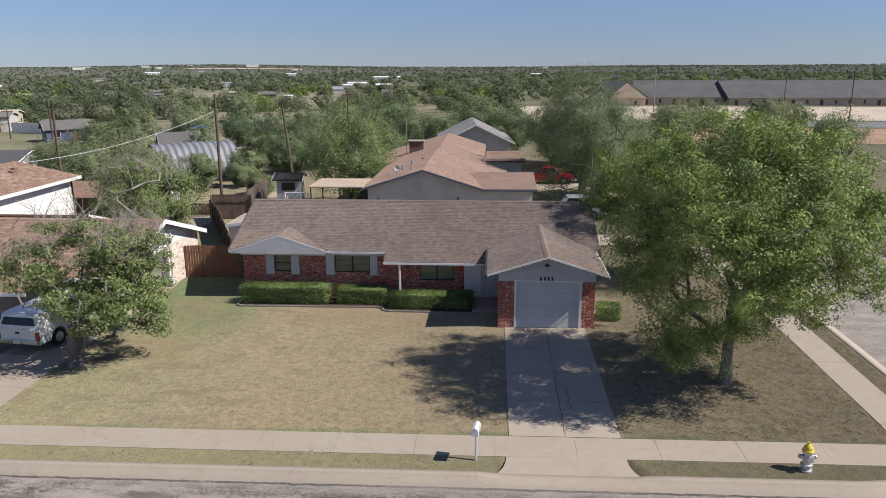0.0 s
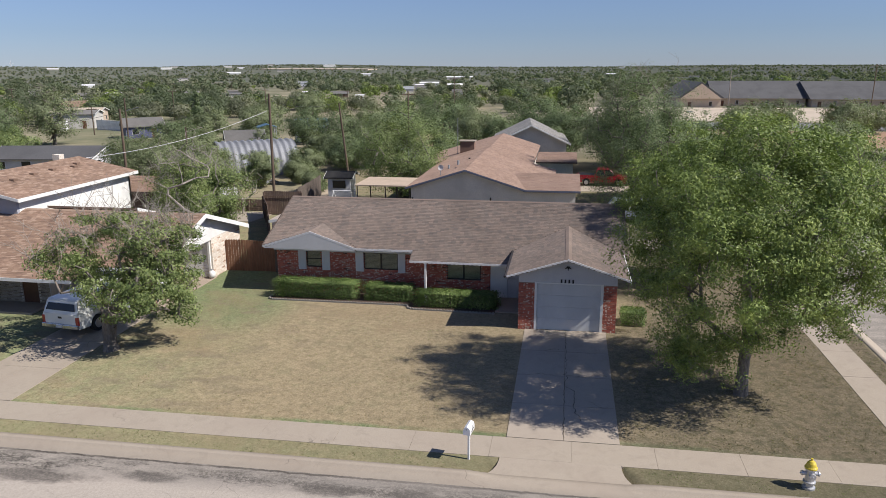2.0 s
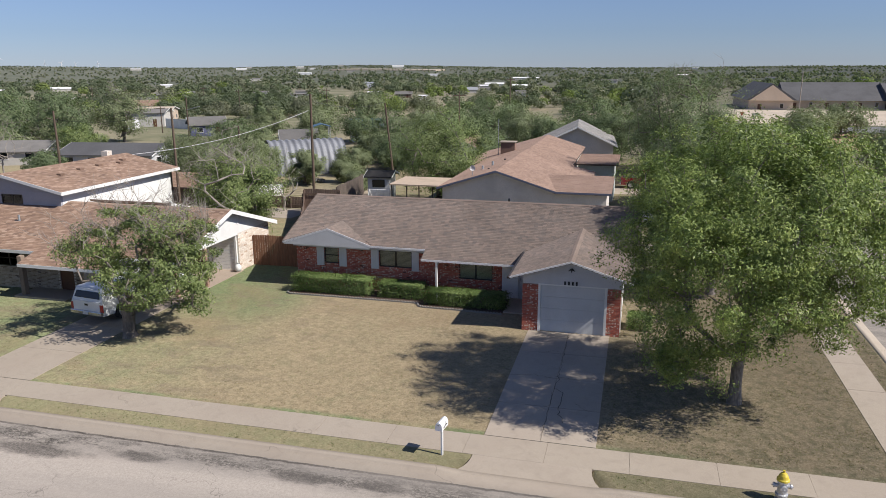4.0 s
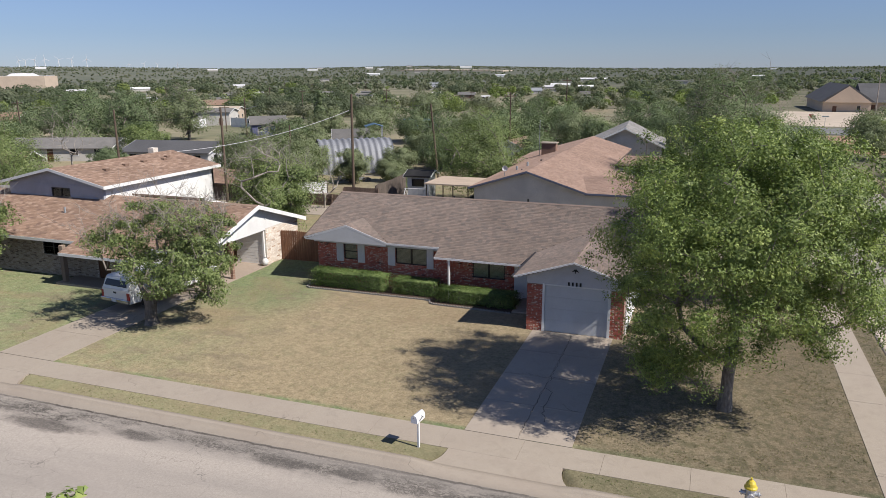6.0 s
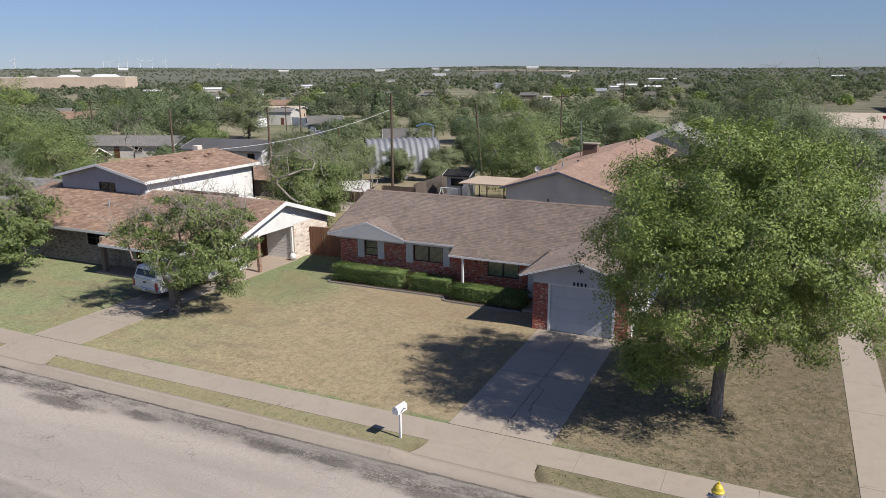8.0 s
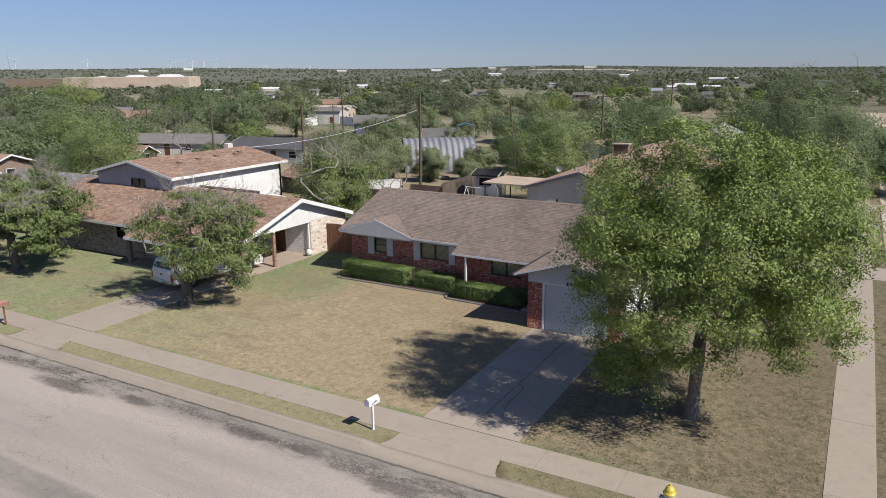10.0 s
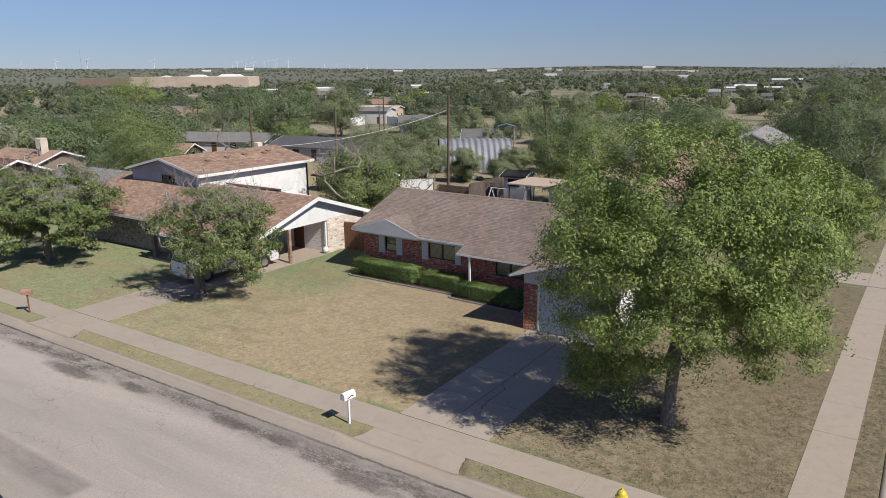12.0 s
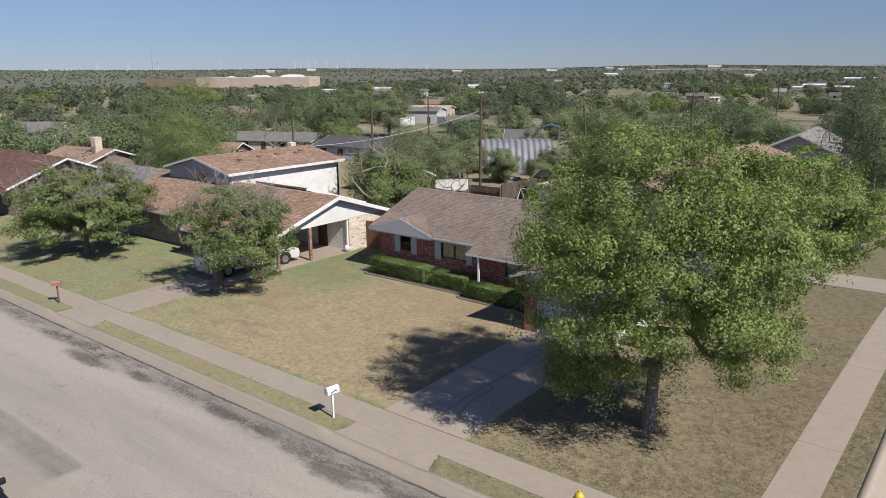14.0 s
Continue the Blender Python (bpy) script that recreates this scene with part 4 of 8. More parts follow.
def fascia(bm, p, q, height, thick=0.03, scallop=0.0, pitch=0.22):
    """A board under a roof's edge from p to q (their top line), scalloped below."""
    p, q = Vector(p), Vector(q)
    d = q - p
    side = Vector((-d.y, d.x, 0)).normalized() * thick
    n = max(1, int(d.length / pitch)) * 4 if scallop else 1
    for i in range(n):
        a, c = p + d * (i / n), p + d * ((i + 1) / n)
        ha = height + scallop * abs(math.sin(math.pi * i / 4))
        hc = height + scallop * abs(math.sin(math.pi * (i + 1) / 4))
        ring = [a, c, c - Vector((0, 0, hc)), a - Vector((0, 0, ha))]
        f = [bm.verts.new(k) for k in ring]
        b = [bm.verts.new(k + side) for k in ring]
        bm.faces.new(f)
        bm.faces.new(b[::-1])
        for k in range(4):
            bm.faces.new((f[k], b[k], b[(k + 1) % 4], f[(k + 1) % 4]))
    bmesh.ops.remove_doubles(bm, verts=bm.verts, dist=0.0005)
    bmesh.ops.recalc_face_normals(bm, faces=bm.faces)
    return bm


def boards(name, mat, parent, label, runs, height, thick=0.03, scallop=0.0):
    """One board after another, each an object."""
    for p, q in runs:
        part(name, fascia(bmesh.new(), p, q, height, thick, scallop), mat, parent, label)


def window(parent, x0, x1, z0, z1, face, axis="x", sign=-1, panes=1, cross=True, blind=True, frame_mat=None, glass=None):
    """A sash window set in its opening: frame, panes, meeting rail, blind behind."""
    fm, gm = frame_mat or M_BRONZE, glass or M_PANE
    d0, d1 = face - sign * 0.09, face - sign * 0.02

    def bx(bm, a, c, e, f, za, zb):
        lo, hi = min(e, f), max(e, f)
        return box(bm, a, c, lo, hi, za, zb) if axis == "x" else box(bm, lo, hi, a, c, za, zb)
    bm = bmesh.new()
    t = 0.045
    bx(bm, x0, x1, d0, d1, z0, z0 + t)
    bx(bm, x0, x1, d0, d1, z1 - t, z1)
    bx(bm, x0, x0 + t, d0, d1, z0 + t, z1 - t)
    bx(bm, x1 - t, x1, d0, d1, z0 + t, z1 - t)
    for k in range(1, panes):
        m = x0 + (x1 - x0) * k / panes
        bx(bm, m - 0.03, m + 0.03, d0, d1, z0 + t, z1 - t)
    if cross:
        zc = (z0 + z1) / 2
        for k in range(panes):
            a, c = x0 + (x1 - x0) * k / panes, x0 + (x1 - x0) * (k + 1) / panes
            bx(bm, a + t, c - t, d0 + sign * 0.01, d1 - sign * 0.012, zc - 0.018, zc + 0.018)
    w = part("window", bm, fm, parent)
    for k in range(panes):
        a, c = x0 + (x1 - x0) * k / panes + 0.03, x0 + (x1 - x0) * (k + 1) / panes - 0.03
        part("pane", bx(bmesh.new(), a, c, face - sign * 0.058, face - sign * 0.052, z0 + 0.03, z1 - 0.03), gm, w)
        if blind:
            bm = bmesh.new()
            n = int((z1 - z0) / 0.06)
            for s in range(n):
                z = z0 + (s + 0.5) * (z1 - z0) / n
                bx(bm, a, c, face - sign * 0.15, face - sign * 0.143, z - 0.026, z + 0.026)
            part("blind", bm, M_BLIND, w, "beige slatted blind")
    # near-black sheet painted in place of the unlit room behind the glass
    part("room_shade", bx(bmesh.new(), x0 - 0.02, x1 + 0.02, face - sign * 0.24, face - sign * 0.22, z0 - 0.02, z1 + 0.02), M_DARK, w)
    return w


M_PANE, _nt3, _b3 = material("clear_pane")
_nt3.nodes.remove(_b3)
_gl = _nt3.nodes.new("ShaderNodeBsdfGlossy")
_gl.inputs["Roughness"].default_value = 0.03
_tp = _nt3.nodes.new("ShaderNodeBsdfTransparent")
_tp.inputs[0].default_value = (0.82, 0.85, 0.83, 1)
_mx = _nt3.nodes.new("ShaderNodeMixShader")
_fr = _nt3.nodes.new("ShaderNodeFresnel")
_fr.inputs[0].default_value = 1.5
_nt3.links.new(_fr.outputs[0], _mx.inputs[0])
_nt3.links.new(_tp.outputs[0], _mx.inputs[1])
_nt3.links.new(_gl.outputs[0], _mx.inputs[2])
_nt3.links.new(_mx.outputs[0], _nt3.nodes["Material Output"].inputs[0])

# ---- the brick house ----
FRONT, EAVE_Y, EAVE_Z, RIDGE_Y, RIDGE_Z = 4.15, 3.70, 2.42, 8.24, 4.17
PITCH = (RIDGE_Z - EAVE_Z) / (RIDGE_Y - EAVE_Y)
WEST, EAST = -13.62, 3.39
house = thing("house", "single-storey red brick house with grey-brown shingle roof", "house")


def roof_z(y):
    return EAVE_Z + PITCH * (y - EAVE_Y) if y < RIDGE_Y else RIDGE_Z - PITCH * (y - RIDGE_Y)


HOLES = [(-12.03, -11.17, 1.23, 2.11), (-8.96, -7.16, 1.23, 2.11), (-4.67, -2.94, 0.88, 1.98)]
bm = bmesh.new()
wall(bm, WEST, -2.46, -0.35, 2.10, FRONT, 0.2, "x", [h for h in HOLES])
part("wall", bm, M_MORTAR, house, "red brick front wall flecked with cream bricks")
brick_skin(WEST, -2.46, -0.12, 2.10, FRONT, "x", -1, M_BRICK, house, HOLES, seed=1)
bm = wall(bmesh.new(), FRONT + 0.2, 12.3, -0.35, 2.30, WEST, 0.2, "y")
wall(bm, FRONT + 0.2, 12.3, -0.35, 2.30, EAST - 0.2, 0.2, "y")
box(bm, WEST, EAST, 12.1, 12.3, -0.35, 2.30)
part("wall", bm, M_TRIM, house, "painted side and rear walls")
for x in (WEST, EAST - 0.2):
    bm = prism(bmesh.new(), [(FRONT - 0.3, 2.30), (RIDGE_Y, RIDGE_Z - 0.16), (12.3, 2.30)], "x", x + 0.02, x + 0.18)
    part("gable", bm, M_WHITE, house, "white boarded gable end")
X0, X1 = -14.18, 4.15
# panel over the bricks, with the small cross gable
GX, GZ = -11.6, 3.22
bm = bmesh.new()
box(bm, -9.3, -6.4, FRONT - 0.02, FRONT + 0.15, 2.105, 2.34)
box(bm, WEST, -9.3, EAVE_Y + 0.06, FRONT + 0.1, 2.18, 2.36)
prism(bm, [(X0 + 0.06, 2.27), (X0 + 0.06, 2.30), (GX, GZ - 0.05), (-9.26, 2.36), (-9.26, 2.27)], "y", EAVE_Y - 0.035, EAVE_Y - 0.012)
box(bm, WEST, -9.9, FRONT - 0.015, FRONT + 0.05, 2.105, 2.18)
part("gable_panel", bm, M_LILAC, house, "smooth pale grey boarding over the brick")
box_porch = boxed(-6.4, -0.8, FRONT - 0.02, FRONT + 0.15, 2.0, 2.3)
part("porch_header", box_porch, M_WHITE, house)
for a, c in ((-12.45, -12.03), (-11.17, -10.75), (-9.38, -8.96), (-7.16, -6.78)):
    bm = boxed(a, c, FRONT - 0.055, FRONT - 0.012, 1.10, 2.14, bevel=0.006)
    for k in range(3):
        box(bm, a + 0.05 + k * 0.115, a + 0.14 + k * 0.115, FRONT - 0.062, FRONT - 0.05, 1.16, 2.08)
    part("shutter", bm, M_LILAC, house, "pale grey boarded shutter")
window(house, *HOLES[0], FRONT)
window(house, *HOLES[1], FRONT, panes=2, cross=False)
window(house, *HOLES[2], FRONT, panes=2, cross=False)
for h in HOLES:
    bm = bmesh.new()
    for k in range(int((h[1] - h[0] + 0.1) / 0.105)):
        box(bm, h[0] - 0.05 + k * 0.105, h[0] + 0.045 + k * 0.105, FRONT - 0.05, FRONT + 0.02, h[2] - 0.075, h[2] - 0.005)
    part("window_sill", bm, M_BRICK, house)
# entrance: white panel and a grey storm door
part("entry_panel", boxed(-2.455, -1.62, FRONT, FRONT + 0.15, -0.1, 2.0), M_WHITE, house, "white painted panel beside the door")
bm = boxed(-1.615, -0.80, FRONT + 0.05, FRONT + 0.15, -0.05, 2.0)
door = part("door", bm, M_GREYPAINT, house, "grey storm door in shade")
part("panel", boxed(-1.50, -0.92, FRONT + 0.03, FRONT + 0.048, 0.25, 0.95, bevel=0.005), M_GREYPAINT, door)
part("pane", boxed(-1.48, -0.94, FRONT + 0.04, FRONT + 0.048, 1.1, 1.85), M_LILAC, door, "frosted pale pane")
part("handle", rod(bmesh.new(), (-1.53, FRONT + 0.0, 1.0), (-1.53, FRONT + 0.0, 1.12), 0.012), M_STEEL, door)
# porch: slab, post, lamp
part("porch_floor", slab(bmesh.new(), [(-2.0, 2.0, 0.05), (-0.8, 2.0, 0.05), (-0.8, FRONT, 0.06), (-2.0, FRONT, 0.06)], 0.3), M_DRIVE, house)
bm = boxed(-5.57, -5.47, 2.93, 3.03, -0.1, 2.06, bevel=0.008)
box(bm, -5.6, -5.44, 2.90, 3.06, 1.98, 2.07)
part("porch_post", bm, M_WHITE, house, "slim white porch post")
bm = bmesh.new()
bmesh.ops.create_uvsphere(bm, u_segments=10, v_segments=6, radius=0.05, matrix=Matrix.Translation((-2.0, 3.4, 1.98)))
part("porch_lamp", bm, M_WHITE, house)

# main roof: two planes, the porch's eave drawn further down
bm = bmesh.new()
slab(bm, [(X0, EAVE_Y, EAVE_Z), (X1, EAVE_Y, EAVE_Z), (X1, RIDGE_Y, RIDGE_Z), (X0, RIDGE_Y, RIDGE_Z)], 0.1)
slab(bm, [(X0, RIDGE_Y, RIDGE_Z), (X1, RIDGE_Y, RIDGE_Z), (X1, 12.78, EAVE_Z), (X0, 12.78, EAVE_Z)], 0.1)
slab(bm, [(-6.3, 2.92, roof_z(2.92)), (-1.2, 2.92, roof_z(2.92)), (-1.2, EAVE_Y - 0.002, roof_z(EAVE_Y - 0.002)), (-6.3, EAVE_Y - 0.002, roof_z(EAVE_Y - 0.002))], 0.1)
roof = part("roof", bm, M_DECK, house, "grey-brown shingle roof")
SL = math.hypot(RIDGE_Y - EAVE_Y, RIDGE_Z - EAVE_Z)
UPV = (0, RIDGE_Y - EAVE_Y, RIDGE_Z - EAVE_Z)


def not_under_cross(u, s):
    x, y = X0 + u, EAVE_Y + s * (RIDGE_Y - EAVE_Y) / SL
    z = roof_z(y)
    return z > GZ - 0.335 * abs(x - GX) - 0.01 and z > 3.36 - 0.318 * abs(x - 1.3) - 0.01


shingle_skin((X0, EAVE_Y, EAVE_Z), (1, 0, 0), UPV, X1 - X0, SL, M_SHINGLE, roof, not_under_cross, seed=2)
shingle_skin((X0, 12.78, EAVE_Z), (1, 0, 0), (0, -1, PITCH), X1 - X0, SL, M_SHINGLE, roof, seed=3)
shingle_skin((-6.3, 2.92, roof_z(2.92)), (1, 0, 0), UPV, 5.0, 0.83, M_SHINGLE, roof, seed=4)
part("ridge_cap", prism(bmesh.new(), [(RIDGE_Y - 0.14, RIDGE_Z - 0.03), (RIDGE_Y, RIDGE_Z + 0.03), (RIDGE_Y + 0.14, RIDGE_Z - 0.03)], "x", X0, X1), M_SHINGLE, roof)
# small cross gable: its two planes run into the main roof
gy_end = EAVE_Y + (GZ - EAVE_Z) / PITCH
bm = bmesh.new()
slab(bm, [(X0, EAVE_Y - 0.01, EAVE_Z - 0.03), (GX, EAVE_Y - 0.01, GZ), (GX, gy_end, GZ)], 0.08)
slab(bm, [(GX, EAVE_Y - 0.01, GZ), (-9.22, EAVE_Y - 0.01, EAVE_Z), (GX, gy_end, GZ)], 0.08)
cross = part("cross_gable_roof", bm, M_DECK, house)
for sx, xe in ((1, X0), (-1, -9.22)):
    ze = EAVE_Z
    L = math.hypot(GX - xe, GZ - ze)

    def ok(u, s, L=L):
        return u < (gy_end - EAVE_Y) * s / L * 1.0 + 0.02
    shingle_skin((xe, EAVE_Y - 0.01, ze), (0, 1, 0), (GX - xe, 0, GZ - ze), gy_end - EAVE_Y + 0.1, L, M_SHINGLE, cross, ok, seed=5, thick=0.0036)
part("fascia", fascia(bmesh.new(), (X0, EAVE_Y - 0.04, EAVE_Z - 0.02), (GX, EAVE_Y - 0.04, GZ + 0.0), 0.085, 0.03, 0.02), M_TRIM, house, "white scalloped fascia boards")
part("fascia", fascia(bmesh.new(), (GX, EAVE_Y - 0.04, GZ + 0.0), (-9.22, EAVE_Y - 0.04, EAVE_Z - 0.0), 0.085, 0.03, 0.02), M_TRIM, house, "white scalloped fascia boards")
part("fascia", fascia(bmesh.new(), (-9.22, EAVE_Y - 0.04, EAVE_Z), (-6.3, EAVE_Y - 0.04, EAVE_Z), 0.085, 0.03, 0.02), M_TRIM, house, "white scalloped fascia boards")
part("fascia", fascia(bmesh.new(), (-6.3, 2.88, roof_z(2.9)), (-1.2, 2.88, roof_z(2.9)), 0.085, 0.03, 0.02), M_TRIM, house, "white scalloped fascia boards")
for s in (X0 - 0.03, X1):
    boards("bargeboard", M_DECK, house, "", [((s, EAVE_Y, EAVE_Z), (s, RIDGE_Y, RIDGE_Z)), ((s, RIDGE_Y, RIDGE_Z), (s, 12.78, EAVE_Z))], 0.14)
bm = boxed(X0 + 0.05, -6.3, EAVE_Y, FRONT, 2.27, 2.29)
box(bm, -6.3, -1.2, 2.95, FRONT, 2.03, 2.05)
part("soffit", bm, M_WHITE, house)
for k, (x, y) in enumerate(((-3.0, 9.0), (-7.5, 9.4), (0.5, 10.0))):
    part("vent_pipe", rod(bmesh.new(), (x, y, roof_z(y) - 0.1), (x, y, roof_z(y) + 0.35), 0.05, 0.05, 10), M_BLACK, house)

# garage with its cross gable
GFX, GFZ, GE = 1.3, 3.36, 2.60     # ridge x, ridge z, half width to the eave
GEZ = GFZ - 0.318 * GE
for dims in ((-0.79, -0.10, 0.0, 0.2, -0.35, 2.16), (2.83, 3.39, 0.0, 0.2, -0.35, 2.16), (-0.79, -0.59, 0.2, FRONT + 0.05, -0.35, 2.5), (3.19, 3.39, 0.2, FRONT + 0.2, -0.35, 2.5)):
    part("garage_wall", boxed(*dims), M_MORTAR, house, "red brick garage wall")
brick_skin(-0.79, -0.10, -0.12, 2.16, 0.0, "x", -1, M_BRICK, house, seed=6)
brick_skin(2.83, 3.39, -0.12, 2.16, 0.0, "x", -1, M_BRICK, house, seed=7)
brick_skin(0.0, FRONT, -0.12, 2.30, -0.79, "y", -1, M_BRICK, house, seed=8)
part("side_boarding", boxed(3.392, 3.44, 0.62, 12.2, -0.1, 2.45), M_WHITE, house, "white side wall boarding")
bm = boxed(-0.10, 0.0, -0.03, 0.1, -0.1, 2.2)
box(bm, 2.72, 2.83, -0.03, 0.1, -0.1, 2.2)
box(bm, 0.0, 2.72, -0.03, 0.1, 2.14, 2.2)
part("garage_door_trim", bm, M_WHITE, house)
bm = bmesh.new()
for k in range(4):
    box(bm, 0.005, 2.715, 0.045, 0.09, 0.02 + k * 0.53, 0.02 + (k + 1) * 0.53 - 0.006)
part("garage_door", bm, M_GDOOR, house, "pale blue-grey sectional garage door")
bm = bmesh.new()
box(bm, -0.79, 3.39, -0.015, 0.12, 2.165, GEZ + 0.15)
prism(bm, [(-0.79, GEZ + 0.15), (GFX, GFZ - 0.14), (3.39, GEZ + 0.15)], "y", -0.015, 0.12)
part("garage_gable", bm, M_LILAC, house, "pale grey boarded gable over the garage")
gend = EAVE_Y + (GFZ - EAVE_Z) / PITCH
gmeet = EAVE_Y + (GEZ - EAVE_Z) / PITCH
bm = bmesh.new()
slab(bm, [(GFX - GE, -0.42, GEZ), (GFX, -0.42, GFZ), (GFX, gend, GFZ), (GFX - GE, gmeet, GEZ)], 0.1)
slab(bm, [(GFX, -0.42, GFZ), (GFX + GE, -0.42, GEZ), (GFX + GE, gmeet, GEZ), (GFX, gend, GFZ)], 0.1)
groof = part("garage_roof", bm, M_DECK, house)
L = math.hypot(GE, GFZ - GEZ)
for xe, s in ((GFX - GE, 1), (GFX + GE, -1)):
    shingle_skin((xe, -0.42, GEZ), (0, 1, 0), (s * GE, 0, GFZ - GEZ), gend + 0.42, L, M_SHINGLE, groof, lambda u, q: u - 0.42 < gmeet + (gend - gmeet) * q / L + 0.03, seed=9, thick=0.0036)
part("ridge_cap", prism(bmesh.new(), [(GFX - 0.14, GFZ - 0.03), (GFX, GFZ + 0.03), (GFX + 0.14, GFZ - 0.03)], "y", -0.43, gend), M_SHINGLE, groof)
part("fascia", fascia(bmesh.new(), (GFX - GE, -0.46, GEZ + 0.01), (GFX, -0.46, GFZ + 0.01), 0.07, 0.03, 0.02), M_TRIM, house, "white scalloped gable boards")
part("fascia", fascia(bmesh.new(), (GFX, -0.46, GFZ + 0.01), (GFX + GE, -0.46, GEZ + 0.01), 0.07, 0.03, 0.02), M_TRIM, house, "white scalloped gable boards")
# west board and gutter: shade put into the colour as dark bronze
part("fascia", fascia(bmesh.new(), (GFX - GE - 0.03, gmeet, GEZ), (GFX - GE - 0.03, -0.46, GEZ), 0.12), M_BRONZE, house, "white scalloped gable boards")
part("fascia", fascia(bmesh.new(), (GFX + GE + 0.03, -0.46, GEZ), (GFX + GE + 0.03, gmeet, GEZ), 0.12), M_WHITE, house, "white scalloped gable boards")
bm = rod(bmesh.new(), (GFX - GE - 0.07, gmeet, GEZ - 0.03), (GFX - GE - 0.07, -0.5, GEZ - 0.03), 0.05, 0.05, 8)
part("gutter", bm, M_BRONZE, house, "eaves gutter coloured dark bronze for its shaded side")
bm = bmesh.new()
for a in (-55, 0, 55):
    d = Vector((math.sin(radians(a)), 0, -math.cos(radians(a)))) * 0.17
    rod(bm, (GFX, -0.04, 2.93), (GFX + d.x, -0.04, 2.93 + d.z), 0.045, 0.012, 6)
part("gable_ornament", bm, M_BLACK, house, "small dark fan-shaped ornament")
for k in range(4):
    part("number_bar", boxed(1.00 + k * 0.165, 1.075 + k * 0.165, -0.04, -0.016, 2.20, 2.36), M_BLACK, house)

# ---- front garden ----
hedge("clipped green box hedge under the bedroom windows", -13.35, -9.1, 2.82, 3.72, 0.89, 11)
hedge("short clipped green hedge between two others", -8.62, -6.2, 2.86, 3.72, 0.80, 12)
hedge("clipped green hedge before the porch", -5.85, -1.95, 2.22, 3.12, 0.74, 13)
hedge("small yellow-green shrub beside the garage wall", 3.7, 4.75, 0.9, 1.8, 0.65, 14, "")
LEFT_CROWN = [((0.5, 0.8, 3.9), (3.0, 2.9, 2.0)), ((2.4, 0.6, 2.6), (1.6, 1.6, 1.3)), ((-1.3, -0.4, 4.0), (1.6, 1.5, 0.9)), ((0.8, 2.8, 2.8), (1.7, 1.6, 1.4)), ((1.8, 2.0, 4.3), (1.4, 1.4, 1.2)), ((1.4, -0.9, 2.5), (1.1, 0.9, 0.9)), ((3.3, -0.4, 2.7), (0.8, 0.8, 0.7))]
WEST_CROWN = [((0.0, 0.2, 4.1), (3.9, 3.8, 1.9)), ((3.1, 0.5, 2.9), (1.9, 1.9, 1.4)), ((-2.6, -0.6, 2.6), (2.1, 2.0, 1.5)), ((0.4, 3.0, 3.2), (2.0, 1.9, 1.5)), ((-0.2, -2.4, 2.5), (2.0, 1.8, 1.3))]
CROWN = [((-1.4, -0.3, 7.5), (1.8, 1.7, 1.5)), ((2.2, 1.7, 7.2), (1.8, 1.7, 1.7)), ((0.1, 0.0, 6.8), (4.1, 3.9, 3.05)), ((1.3, 1.6, 8.0), (1.4, 1.4, 1.25)), ((2.8, 1.4, 6.2), (1.4, 1.4, 1.5)), ((-2.6, 1.2, 6.8), (1.6, 1.6, 1.5)), ((-3.3, 0.2, 4.95), (1.8, 1.9, 1.6)), ((-1.8, -1.3, 2.6), (1.25, 1.2, 1.35)), ((-1.2, -2.8, 5.0), (2.1, 1.6, 1.8)), ((1.6, -2.6, 5.6), (2.0, 1.7, 1.7)), ((3.4, -1.3, 5.4), (1.8, 1.7, 1.9)), ((2.9, -0.8, 4.2), (1.3, 1.2, 1.1)), ((-2.1, -0.7, 2.1), (1.0, 0.9, 1.0)), ((-1.8, -1.7, 2.1), (0.95, 0.9, 0.95)), ((0.2, 3.3, 4.8), (2.4, 1.8, 1.9)), ((-2.6, 2.4, 3.6), (1.5, 1.4, 1.3)), ((1.2, 1.6, 3.8), (1.6, 1.4, 0.9)), ((-0.5, -1.6, 2.3), (0.9, 0.8, 1.0)), ((0.7, -0.9, 2.8), (0.7, 0.7, 0.8)), ((2.3, -0.5, 3.1), (1.0, 0.9, 0.8)), ((1.9, 1.0, 3.3), (1.0, 0.9, 0.8)), ((1.6, -1.0, 7.7), (1.3, 1.3, 1.25)), ((3.0, -1.2, 6.6), (1.4, 1.3, 1.3)), ((-2.2, -1.6, 6.5), (1.3, 1.3, 1.3)), ((0.3, 0.9, 8.5), (1.6, 1.6, 1.0)), ((0.5, -0.4, 8.3), (1.9, 1.7, 1.1)), ((1.8, 0.4, 7.9), (1.5, 1.5, 1.2)), ((-1.5, -2.3, 7.3), (1.6, 1.5, 1.4)), ((0.3, -3.1, 6.6), (1.7, 1.3, 1.4)), ((-1.8, -3.1, 5.9), (1.5, 1.2, 1.3)), ((-2.6, 0.3, 7.4), (1.4, 1.4, 1.3))]
tree("large spreading shade tree with yellow-green leaves", (7.4, -5.3), None, None, 3.4, 0.2, 1380, 145, 0.090, M_LEAF, 21, spread=0.235, aspect=0.34, lean=(0.1, 0.1), lobes=CROWN, gap=-0.17, tall=0.75)
tree("second shade tree standing beside the house wall", (7.7, 7.3), None, None, 2.6, 0.2, 380, 240, 0.105, M_LEAF, 25, spread=0.28, aspect=0.32, lobes=[((0, 0, 5.6), (3.6, 3.6, 2.6)), ((-2.4, 0.4, 4.6), (1.8, 1.8, 1.6)), ((2.6, -0.6, 4.8), (1.9, 1.8, 1.7)), ((1.0, 2.0, 5.0), (2.0, 2.0, 2.0))])
